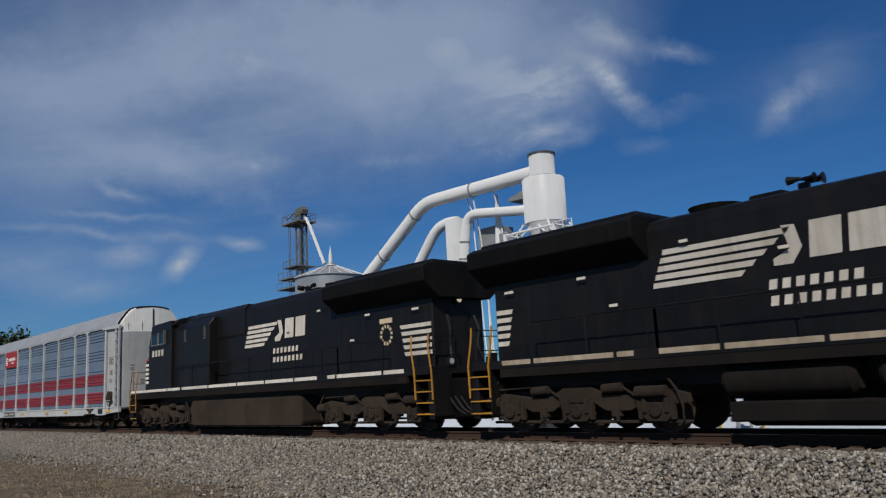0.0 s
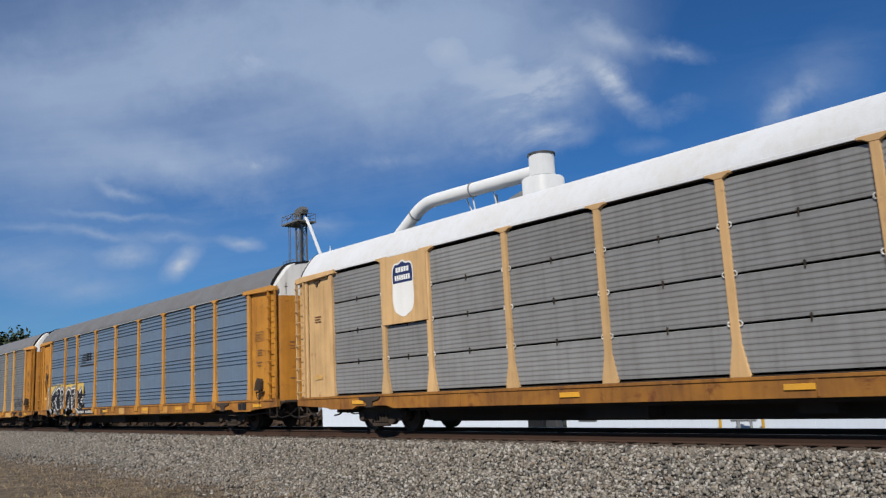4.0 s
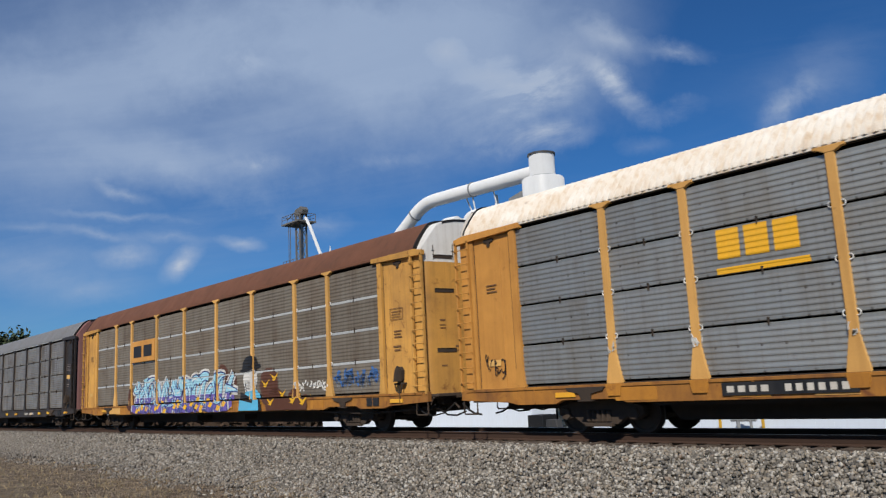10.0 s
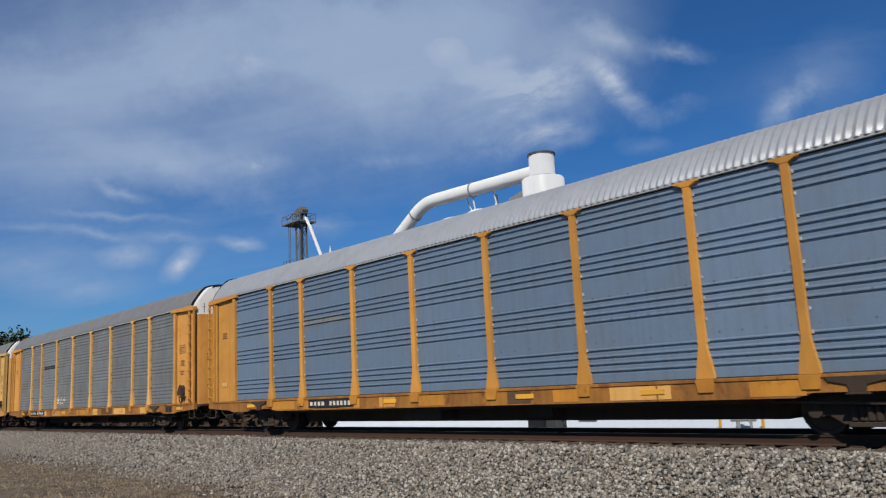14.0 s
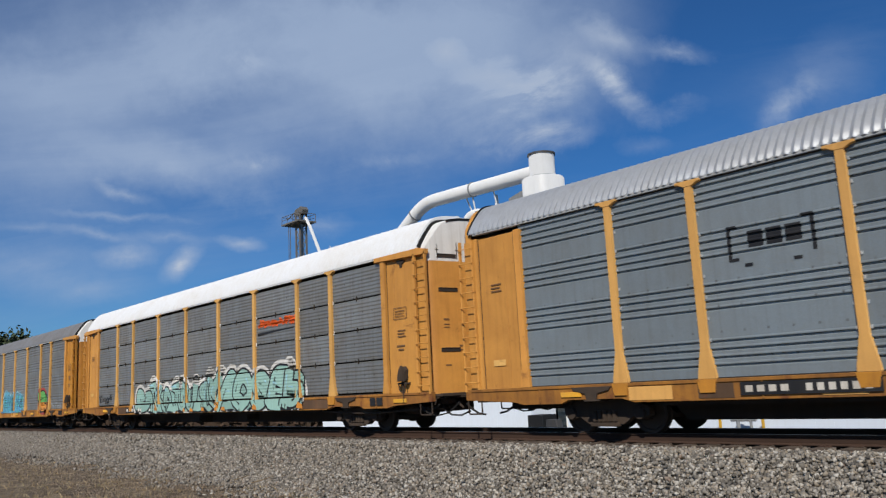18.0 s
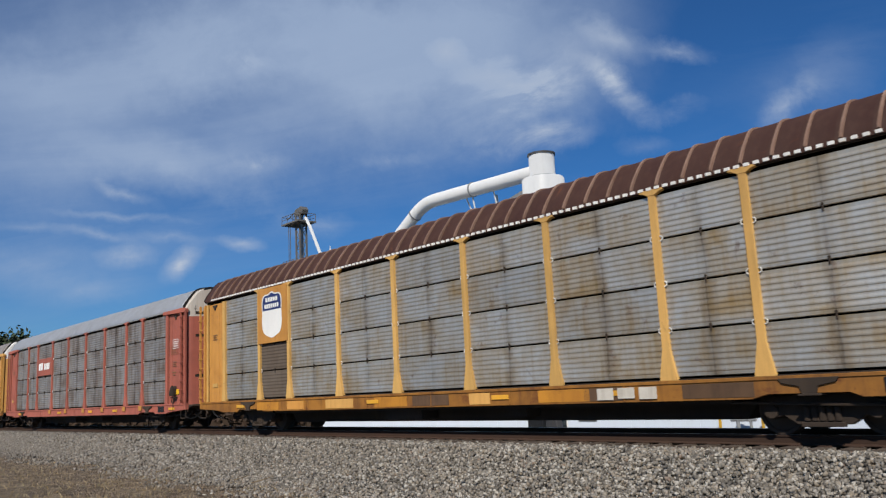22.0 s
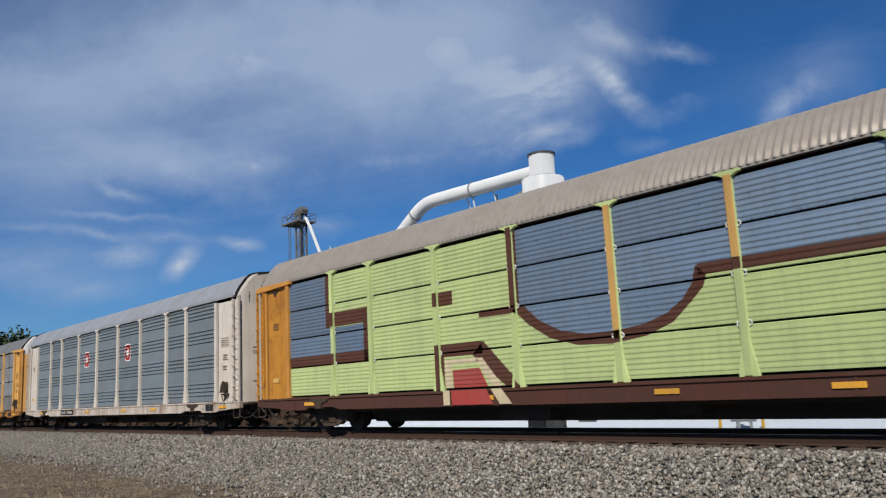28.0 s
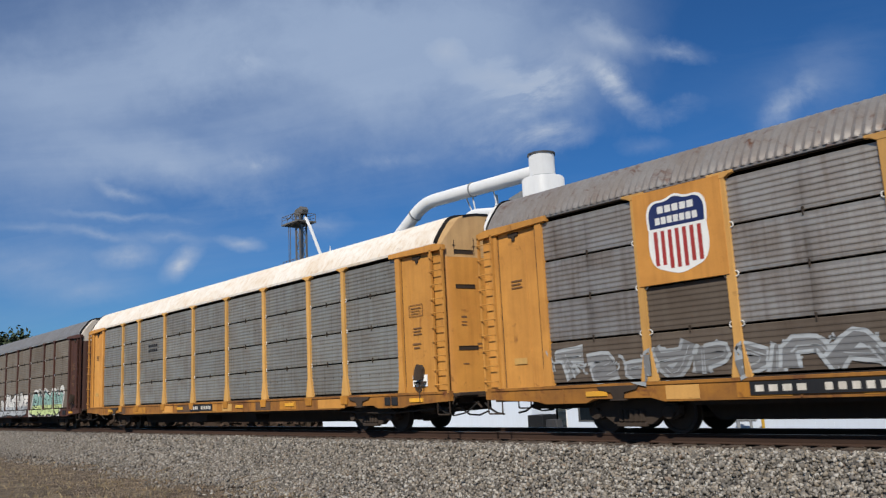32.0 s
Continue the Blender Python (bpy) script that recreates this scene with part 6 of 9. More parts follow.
    mark("emblem_decal", DECAL_WHITE, blocks)
    rows = []
    for k, n in ((0, 8), (1, 7)):
        z = 2.30 + k * 0.30
        for j in range(n):
            a = L - e * 0.15 + e * j * (2.0 if k == 0 else 1.75) / n
            rows.append([(a, z), (a + e * 0.15, z), (a + e * 0.18, z + 0.18), (a + e * 0.03, z + 0.18)])
    mark("name_lettering", DECAL_WHITE, rows)
    wide_end = 1.15 if s < 0 else 0.35
    mark("rear_banding", DECAL_WHITE, [[(9.9 - wide_end - 0.04 * k, 2.06 + k * 0.19), (9.9, 2.06 + k * 0.19), (9.9, 2.17 + k * 0.19), (9.85 - wide_end - 0.04 * k, 2.17 + k * 0.19)] for k in range(5)])
    mark("nose_banding", DECAL_WHITE, [[(-9.9, 1.98 + k * 0.19), (-9.35 + 0.07 * k, 1.98 + k * 0.19), (-9.32 + 0.07 * k, 2.09 + k * 0.19), (-9.9, 2.09 + k * 0.19)] for k in range(5)], 1.026)
    mark("nose_marker", RED_LENS, [[(-9.85, 2.98), (-9.5, 2.98), (-9.5, 3.06), (-9.85, 3.06)]], 1.026)
    mark("number_lettering", DECAL_WHITE, [slant(-7.95 + 0.32 * k, -7.74 + 0.32 * k, 3.06, 3.32, 0.02) for k in range(4)], 1.506)
    mark("small_lettering", DECAL_WHITE, [slant(a, a + w, z, z + 0.06, 0) for a, w, z in ((-7.6, 0.5, 3.42), (-7.0, 0.3, 2.9), (2.4, 0.2, 3.3), (4.4, 0.2, 3.75), (7.0, 0.25, 3.35), (9.2, 0.3, 3.3), (6.2, 0.22, 2.66))], 1.06)
    cr = []
    for k in range(12):
        a0, a1 = 2 * math.pi * k / 12, 2 * math.pi * (k + 0.62) / 12
        cr.append([(7.9 + 0.30 * math.cos(a0), 2.72 + 0.30 * math.sin(a0)), (7.9 + 0.30 * math.cos(a1), 2.72 + 0.30 * math.sin(a1)),
                   (7.9 + 0.20 * math.cos(a1), 2.72 + 0.20 * math.sin(a1)), (7.9 + 0.20 * math.cos(a0), 2.72 + 0.20 * math.sin(a0))])
    if s < 0:
        mark("crest_decal", SPRAY["cream"], cr + [[(7.6, 3.06), (8.2, 3.06), (8.2, 3.2), (7.6, 3.2)]])
    return lo


lead = locomotive("black six-axle diesel locomotive with white sill stripe, running cab first", 1, 0.18)
trail = locomotive("black six-axle diesel locomotive with dusty trucks, coupled behind the leader", -1)


# ---------------------------------------------------------------- the train of car carriers
TRAIN = []


def add(car):
    TRAIN.append(car)
    return car


W, Y = SPRAY["logo_white"], SPRAY["logo_yellow"]

# grey car with red bands
c = add(autorack("light grey covered car carrier with two dark red bands", "solid", "grey_paint", "blue_grey", "steel", "ribbed", "white"))
for a, b in zip(EDGES[:-1], EDGES[1:]):
    for lo_z, n in ((1.24, 4), (2.10, 4)):
        for k in range(n):
            z, s = lo_z + 0.137 * k, 0.137
            prof = [(z, 0.0), (z + s * 0.08, -0.026), (z + s * 0.66, -0.026), (z + s * 0.84, 0.0)]
            g = Geo().sheet([[(a + 0.09, -1.452 + d, z), (b - 0.09, -1.452 + d, z)] for z, d in prof])
            put("red_band", g.mesh("red_band"), PANEL["red_stripe"], c, None, "dark red painted rib")
put("sign_plate", Geo().box(-6.97, -4.29, -1.548, -1.44, 3.80, 4.81).mesh("sign_plate", 0.006), SPRAY["plate_red"], c, None, "dark red sign plate")
rects("sign_lettering", c, W, bars(-6.15, -4.55, 4.22, 4.42, 8) + [(-5.6, -4.9, 4.05, 4.11)], 0.004, "", -1.55)
rects("sign_mark", c, W, [(-6.78, -6.4, 4.38, 4.48), (-6.86, -6.45, 4.24, 4.32), (-6.82, -6.35, 4.10, 4.17), (-6.7, -6.42, 3.98, 4.04)], 0.004, "", -1.55)
number_board(c, -6.7, -4.2)


def squares(car, xs):
    for x in xs:
        def octagon(w, h, k):
            return [(x - w + k, 3.46 - h), (x + w - k, 3.46 - h), (x + w, 3.46 - h + k), (x + w, 3.46 + h - k), (x + w - k, 3.46 + h), (x - w + k, 3.46 + h), (x - w, 3.46 + h - k), (x - w, 3.46 - h + k)]
        for nm, mt, poly, lift in (("emblem_rim", W, octagon(0.35, 0.39, 0.10), 0.004), ("emblem", SPRAY["logo_red"], octagon(0.31, 0.35, 0.09), 0.008)):
            g = Geo()
            cover(g, poly, lift, 0.6)
            put(nm, g.mesh(nm), mt, car)
        g = Geo()
        cover(g, [(x - 0.20, 3.46), (x, 3.22), (x + 0.20, 3.46), (x, 3.70)], 0.012)
        put("emblem_diamond", g.mesh("emblem_diamond"), W, car)


c = add(autorack("yellow car carrier with greenish grey ribbed steel sides", "solid", "deep_yellow", "green_grey", "steel", "ribbed", "white"))
squares(c, (-2.95, 2.7))
number_board(c, -8.6, -6.0)

c = add(autorack("faded tan car carrier with white roof and stacked side screens", "rows", "tan", "light_grey", "white", "smooth", "white", "", "sill_yellow"))
shield_plate(c, PAINT["tan"], True, True)
rects("yellow_streak", c, Y, [(12.0, 12.16, 1.1, 1.9)], 0.006)

c = add(autorack("yellow car carrier with blue-grey sides and black-and-white graffiti", "solid", "deep_yellow", "blue_grey", "grey", "ribbed", "white", "rust_yellow"))
piece(c, 31, -11.5, -6.2, 0.92, 2.20, "black", "", "white", "grey", shine="silver", back="sky", count=6, fat=0.27, body=False, label="black letters outlined in white over pale blue and yellow")
g = Geo()
for q in blob(-11.5, -6.0, 1.35, 2.42, random.Random(3), 0.14):
    cover(g, q, 0.0029)
put("graffiti", g.mesh("graffiti"), SPRAY["yellow"], c)
rects("emblem_lettering", c, SPRAY["black"], [(-6.5 + 0.06 * k, -5.7 + 0.1 * k, 3.32 + 0.09 * k, 3.37 + 0.09 * k) for k in range(5)] + [(-5.6, -5.3, 3.4, 3.8), (-5.2, -4.95, 3.4, 3.8), (-6.6, -4.4, 3.14, 3.22)], 0.004)
scrawl(c, 5, -12.7, -12.1, 1.6, 3.7, "black", 0.05, 3)
number_board(c, -6.4, -4.0)

c = add(autorack("yellow car carrier with weathered grey ribbed sides", "solid", "yellow", "grey", "grey", "ribbed", "white", "rust_yellow"))
rects("name_lettering", c, SPRAY["grey"], bars(-6.6, -4.4, 3.26, 3.48, 8), 0.004)
outline_letters(c, 44, 9.25, 11.4, 1.1, 1.95, "soot", w=0.035, label="thin black outline letters")
scrawl(c, 45, 9.4, 11.5, 1.1, 1.9, "black", 0.03, 6)
number_board(c, -8.6, -5.9)

c = add(autorack("grimy yellow car carrier with grey sides and a shield emblem", "solid", "yellow", "grimy_grey", "grey", "ribbed", "white", brake=False))
rects("label_plate", c, Y, [(12.15, 12.75, 1.92, 2.10)], 0.008, "yellow caution plate")
rects("label_lettering", c, SPRAY["stencil"], bars(12.22, 12.68, 2.03, 2.06, 5) + bars(12.22, 12.68, 1.97, 2.0, 4), 0.012)
rects("label_plate", c, W, [(11.2, 11.42, 0.76, 0.84), (10.92, 11.02, 0.76, 0.94)], 0.036, "white data plate")
shield_plate(c, PAINT["pale_yellow"])
piece(c, 51, -4.0, -1.5, 0.72, 1.75, "pink", "", "silver", "white", shine="white", fat=0.32)
piece(c, 52, -1.15, 1.3, 0.72, 1.75, "black", "", "white", "black", sharp=True, count=4, fat=0.22, body=False)
piece(c, 53, 1.65, 4.5, 0.72, 1.95, "white", "", "black", "white", shade="grey", count=4, fat=0.26)
scrawl(c, 54, 4.5, 6.0, 1.1, 1.7, "white", 0.05, 5)
number_board(c, 4.9, 6.4)

c = add(autorack("yellow car carrier with grey sides, shield emblem and pale graffiti", "solid", "yellow", "grey", "grey", "ribbed", "white", brake=False))
shield_plate(c, PAINT["pale_yellow"])
words(c, "BUILDING", -6.5, 4.06, 0.36, SPRAY["black"])
words(c, "AMERICA", -4.05, 4.06, 0.36, SPRAY["black"])
piece(c, 61, -5.1, 0.6, 0.72, 1.75, "cream", "yellow", "black", "", shade="grey", accent="silver", sharp=True, count=8, fat=0.22)
piece(c, 62, 1.9, 7.0, 0.72, 2.0, "grey", "", "black", "silver", shine="white", accent="cream", sharp=True, count=5, fat=0.28)
piece(c, 63, 7.6, 11.5, 0.72, 2.65, "white", "", "black", "yellow", count=3, fat=0.19, sharp=True, order=(3, 1, 2), body=False, label="white letters with black outline and yellow halo")
scrawl(c, 66, 12.0, 12.7, 1.2, 2.0, "black", 0.035, 5)
scrawl(c, 67, 12.1, 12.6, 3.0, 3.4, "black", 0.03, 3)
scrawl(c, 64, -11.5, -9.7, 1.0, 2.2, "black", 0.035, 6)
scrawl(c, 65, -12.8, -12.1, 1.2, 3.4, "black", 0.03, 4)

c = add(autorack("yellow car carrier with white roof and stacked grey screens", "rows", "yellow", "grey", "stained_white", "ribbed", "off_white"))
rects("emblem_device", c, Y, bars(-6.45, -4.8, 3.22, 3.78, 3, 0.18) + [(-6.5, -4.75, 2.94, 3.06)], 0.005, "yellow block emblem with a bar")
for x in (-9.0, -7.05, -4.2):
    scrawl(c, int(70 - x), x - 0.12, x + 0.12, 1.6, 2.0, "white", 0.04, 2)
scrawl(c, 79, 9.2, 10.6, 1.3, 2.0, "black", 0.04, 3)
scrawl(c, 78, -12.8, -12.1, 1.2, 2.1, "black", 0.035, 4)
number_board(c, -6.6, -4.2)

c = add(autorack("rusty brown-roofed yellow car carrier covered in purple and turquoise graffiti", "rows", "grimy_yellow", "brown_grey", "brown", "smooth", "white", "", "sill_yellow", edges=True))
put("sign_plate", Geo().box(-6.97, -4.3, -1.545, -1.44, 2.93, 3.86).mesh("sign_plate", 0.006), PAINT["yellow"], c, None, "yellow sign plate")
rects("sign_device", c, SPRAY["black"], [(-6.65, -5.75, 3.14, 3.64), (-5.5, -4.6, 3.14, 3.64)], 0.004, "", -1.548)
brown = Geo()
rr = random.Random(80)
for cx, cz, rd in ((5.3, 1.5, 0.62), (5.7, 0.95, 0.55), (6.9, 0.95, 0.45), (7.5, 0.85, 0.32), (1.9, 1.9, 0.5), (2.6, 1.7, 0.4), (-7.0, 1.3, 0.5), (-6.6, 0.9, 0.4), (6.2, 0.8, 0.4)):
    cover(brown, [(cx + rd * math.cos(0.628 * j) * rr.uniform(0.9, 1.1), max(0.69, cz + rd * math.sin(0.628 * j) * rr.uniform(0.9, 1.1))) for j in range(10)], 0.003)
put("graffiti_cloud", brown.mesh("graffiti_cloud"), SPRAY["brown"], c, None, "brown sprayed bubbles")
wild(c, 81, -6.7, 2.9, 0.70, 2.25, "sky", "purple", "dark_blue", "white", "white", "", 13, 1.1, "turquoise and purple tangle with white rim")
wild(c, 82, -6.4, 2.6, 0.69, 1.30, "sky", "purple", "dark_blue", "", "white", "logo_yellow", 15, 0.8)
hat = Geo()
for q in ([(3.2, 2.1), (3.35, 2.0), (4.75, 2.15), (4.72, 2.28)], [(3.4, 2.1), (4.6, 2.22), (4.45, 2.5), (4.1, 2.6), (3.7, 2.55), (3.48, 2.38)]):
    cover(hat, q, 0.012)
put("graffiti_block", hat.mesh("graffiti_block"), SPRAY["black"], c, None, "black dome shape")
skull = Geo()
cover(skull, [(4.0 + 0.52 * math.cos(0.52 * j), 1.78 + 0.42 * math.sin(0.52 * j)) for j in range(12)], 0.010)
cover(skull, [(3.62, 1.35), (4.35, 1.38), (4.45, 1.7), (3.6, 1.7)], 0.010)
put("graffiti_block", skull.mesh("graffiti_block"), SPRAY["white"], c, None, "white rounded shape")
blue = Geo()
for q in ([(3.3, 0.70), (4.9, 0.70), (4.75, 1.2), (4.4, 1.42), (3.7, 1.36), (3.4, 1.1)],):
    cover(blue, q, 0.009)
put("graffiti_block", blue.mesh("graffiti_block"), SPRAY["cyan"], c)
marks = Geo()
for q in ([(3.55, 1.98), (4.5, 2.06), (4.48, 2.10), (3.55, 2.02)], [(3.62, 1.62), (3.70, 1.35), (3.75, 1.36), (3.68, 1.64)], [(3.25, 1.1), (4.3, 0.95), (4.35, 1.05), (3.3, 1.35)], [(4.75, 0.7), (4.95, 0.7), (4.8, 1.25), (4.7, 1.25)]):
    cover(marks, q, 0.014)
put("graffiti_detail", marks.mesh("graffiti_detail"), SPRAY["black"], c)
flash = Geo()
for x, z, s in ((5.0, 1.55, 0.35), (5.6, 1.75, 0.35), (6.1, 1.2, 0.3), (5.5, 0.95, 0.35), (6.9, 1.0, 0.4), (7.5, 0.95, 0.4), (4.7, 0.85, 0.3), (2.5, 1.75, 0.3)):
    cover(flash, [(x - s * 0.3, z - s * 0.2), (x + s * 0.2, z - s * 0.3), (x + s, z + s * 0.5)], 0.008)
    cover(flash, [(x - s * 0.6, z + s * 0.4), (x + s * 0.1, z - s * 0.25), (x + s * 0.15, z + s * 0.1)], 0.008)
put("graffiti_accent", flash.mesh("graffiti_accent"), SPRAY["logo_yellow"], c, None, "yellow flashes")
scrawl(c, 85, 7.0, 9.0, 1.15, 1.7, "white", 0.06, 5)
scrawl(c, 86, 9.2, 11.4, 1.10, 2.0, "blue", 0.09, 12)
scrawl(c, 87, 9.3, 11.2, 1.15, 1.9, "grey", 0.06, 9)
number_board(c, -6.2, -4.6, False)

c = add(autorack("dark brown car carrier with stacked grimy screens and black posts", "rows", "black_brown", "dark_brown", "grey", "ribbed", "mauve", "black_brown", "black_brown", rise=0.03, ends="mauve"))
rects("label_plate", c, PAINT["pale_yellow"], [(12.1, 12.62, 2.62, 2.82)], 0.008, "yellow label plate")
number_board(c, 4.5, 6.5, False)
put("sign_plate", Geo().box(-8.9, -7.15, -1.545, -1.44, 2.95, 3.9).mesh("sign_plate", 0.006), SPRAY["black"], c)
rects("sign_device", c, W, [(-8.75, -8.05, 3.62, 3.75), (-8.75, -8.05, 3.22, 3.35), (-7.9, -7.77, 3.22, 3.75), (-7.6, -7.47, 3.22, 3.75)], 0.004, "plain white bar emblem", -1.548)
scrawl(c, 91, -7.0, -4.3, 0.80, 1.85, "white", 0.06, 12)
scrawl(c, 92, -6.8, -4.7, 1.15, 2.30, "white", 0.055, 10)
scrawl(c, 93, -6.3, -5.4, 0.80, 2.20, "faint", 0.04, 4)
rects("reflector", c, Y, [(x, x + 0.5, 0.80, 0.93) for x in (-9.4, -7.4, -3.2, 0.2, 7.3, 9.0)], 0.006)

c = add(autorack("yellow car carrier with grimy brown sides and white graffiti letters", "solid", "grimy_yellow", "brown_grey", "grey", "ribbed", "white"))
rects("emblem", c, SPRAY["pink"], [(-6.1, -5.4, 3.0, 3.8)], 0.004)
rects("emblem_ruling", c, SPRAY["logo_red"], [(-6.0, -5.5, 3.1 + 0.14 * k, 3.15 + 0.14 * k) for k in range(5)], 0.008)
piece(c, 101, -4.2, 2.6, 0.70, 1.95, "bone", "", "black", "white", shade="dark_blue", accent="orange", count=6, fat=0.31, order=(7, 4, 6, 3, 0, 6), label="white block letters with black outline and blue shade")
piece(c, 102, 2.5, 8.6, 0.70, 2.15, "bone", "bone", "black", "white", shade="blue", shine="sky", accent="orange", count=5, fat=0.30, sharp=True)
piece(c, 103, -8.9, -6.6, 0.72, 1.75, "red", "faint", "black", "", shine="sky", back="faint", count=2, fat=0.30)
piece(c, 104, -6.6, -4.2, 0.90, 1.85, "grey", "", "black", "grey", shine="silver", count=2, fat=0.34)
g = Geo()
for k, q in enumerate(blob(-4.0, 8.0, 0.70, 0.98, random.Random(11), 0.3)):
    if k % 5 in (1, 2):
        cover(g, q, 0.014)
put("graffiti", g.mesh("graffiti"), SPRAY["orange"], c)

c = add(autorack("yellow car carrier with clean blue-grey ribbed sides", "solid", "deep_yellow", "blue_grey", "steel", "ribbed", "white"))
rects("name_lettering", c, SPRAY["grey"], bars(-6.85, -4.7, 3.26, 3.5, 8), 0.004)
number_board(c, -6.6, -4.2)

c = add(autorack("yellow car carrier with dull grey sides and a small white tag", "solid", "yellow", "grey", "grey", "ribbed", "white"))
scrawl(c, 121, -4.0, -2.5, 1.1, 2.0, "white", 0.06, 4)
rects("name_lettering", c, SPRAY["black"], bars(-6.6, -4.6, 3.3, 3.5, 7), 0.004)
number_board(c, -8.6, -6.0)

c = add(autorack("yellow car carrier with grey sides and dripping black outline letters", "solid", "pale_yellow", "grey", "grey", "ribbed", "white", "", "yellow"))
outline_letters(c, 131, -4.1, 3.4, 0.72, 2.2, "black", 6, 0.055, "black outline letters with drips")
outline_letters(c, 136, -11.5, -8.0, 1.08, 2.4, "black", 3, 0.055)
scrawl(c, 133, -7.8, -4.5, 1.1, 2.0, "black", 0.045, 8)
scrawl(c, 134, 3.6, 9.0, 1.1, 2.3, "black", 0.05, 7)
wild(c, 135, 3.6, 8.8, 1.1, 2.3, "grey", "", "black", "", "", "", 5, 0.5)
g = Geo()
rr = random.Random(8)
for k in range(26):
    x = rr.uniform(-4, 9)
    cover(g, [(x, 0.68), (x + 0.04, 0.68), (x + 0.05, 1.3), (x, 1.3)], 0.006)
put("graffiti", g.mesh("graffiti"), SPRAY["black"], c)
number_board(c, -6.9, -4.4, False)

c = add(autorack("yellow car carrier with greenish grey sides and torn pale end posters", "solid", "yellow", "green_grey", "steel", "ribbed", "yellow", smooth_end=True))
rects("emblem_device", c, SPRAY["black"], bars(-6.0, -4.95, 3.36, 3.66, 3, 0.18) + [(-6.4, -6.33, 3.14, 3.8), (-6.4, -6.2, 3.74, 3.8), (-6.4, -6.2, 3.14, 3.2), (-4.85, -4.78, 3.14, 3.8), (-5.0, -4.78, 3.74, 3.8), (-6.1, -5.95, 3.02, 3.08), (-5.2, -5.05, 3.02, 3.08)], 0.004, "black bracketed block emblem")
for k, (t0, t1) in enumerate(((0.30, 0.50), (0.54, 0.70), (0.74, 0.96))):
    z = 1.12
    while z < 4.3:
        top = min(4.45, z + 0.55 + 0.22 * ((k * 5 + int(z * 7)) % 3))
        pts = [arc(t0 + (t1 - t0) * j / 4) for j in range(5)]
        gg = Geo().sheet([[(x + 0.012, y - 0.006, zz) for x, y in pts] for zz in (z, top - 0.05)])
        put("poster", gg.mesh("poster"), PAINT["off_white"] if (k + int(z * 3)) % 4 else PAINT["grey_paint"], c, None, "torn white poster strip" if z == 1.12 else "")
        z = top
number_board(c, -6.4, -4.0)

c = add(autorack("yellow car carrier with bright white roof and mint-green graffiti", "rows", "yellow", "grey", "white", "ribbed", "white", rise=0.14))
piece(c, 151, -5.3, 0.4, 0.69, 2.0, "mint", "", "black", "white", shine="sky", accent="orange", sharp=True, count=7, fat=0.30, label="mint-green letters with black lines and white edge")
piece(c, 154, -6.6, -4.9, 0.80, 1.75, "mint", "", "black", "white", count=2, fat=0.36, order=(8, 5))
piece(c, 152, 0.4, 7.4, 0.69, 2.35, "mint", "", "black", "white", shine="sky", accent="orange", count=6, fat=0.25, order=(4, 3, 8, 2, 5, 0))
scrawl(c, 156, 4.4, 6.9, 3.40, 3.78, "neon", 0.11, 11)
scrawl(c, 157, 4.5, 6.8, 3.42, 3.74, "neon", 0.10, 12)
g = Geo()
for q in stroke([(4.4, 3.26), (5.4, 3.30), (6.8, 3.33)], 0.10, 0.02):
    cover(g, q, 0.006)
put("graffiti_detail", g.mesh("graffiti_detail"), SPRAY["black"], c, None, "black sprayed underline")
scrawl(c, 153, -11.4, -9.7, 1.1, 1.7, "black", 0.07, 5)
number_board(c, -7.6, -4.6)

c = add(autorack("yellow car carrier with grey sides, faded flag plate and blue graffiti", "solid", "yellow", "grey", "grey", "ribbed", "white", "rust_yellow"))
rects("flag_plate", c, SPRAY["rose"], [(-6.95, -4.35, 3.0, 3.85)], 0.004, "faded red and white striped plate")
rects("flag_banding", c, SPRAY["blush"], [(-6.9, -4.4, 3.12 + 0.22 * k, 3.22 + 0.22 * k) for k in range(4)], 0.008)
wild(c, 161, -1.2, 3.5, 0.95, 2.35, "cyan", "cyan", "black", "sky", "teal", "teal", 9, 0.9, "bright blue and turquoise tangle")
wild(c, 162, -1.1, 3.3, 0.95, 1.7, "teal", "cyan", "dark_blue", "", "sky", "teal", 8, 0.8)
scrawl(c, 167, -6.6, -5.2, 1.25, 1.7, "orange", 0.07, 4)
scrawl(c, 163, -11.2, -9.0, 1.0, 1.8, "mint", 0.08, 6)
piece(c, 164, 6.9, 8.4, 0.92, 2.30, "green", "orange", "black", "red", count=1, fat=0.24, order=(2,))
scrawl(c, 165, 9.3, 11.1, 1.0, 1.6, "silver", 0.06, 5)
scrawl(c, 166, -3.9, -2.6, 1.2, 1.7, "white", 0.06, 3)
number_board(c, -7.0, -4.4)

c = add(autorack("yellow car carrier with grey sides, shield emblem and three graffiti pieces", "solid", "yellow", "grey", "grey", "ribbed", "white", smooth_end=True))
shield_plate(c, PAINT["yellow"])
words(c, "BUILDING", -6.5, 4.04, 0.40, SPRAY["black"])
words(c, "AMERICA", -4.05, 4.04, 0.40, SPRAY["black"])
piece(c, 171, -11.3, -5.5, 0.71, 1.95, "mint", "teal", "black", "pink", shine="sky", accent="pink", sharp=True, count=6, fat=0.30, order=(5, 5, 0, 3, 6, 3), label="turquoise letters with a pink rim")
piece(c, 172, -4.0, 0.4, 0.71, 2.05, "cream", "orange", "black", "lime", shine="white", accent="mint", count=5, fat=0.27, order=(2, 6, 3, 0, 5), label="cream and orange bubble letters with a green rim")
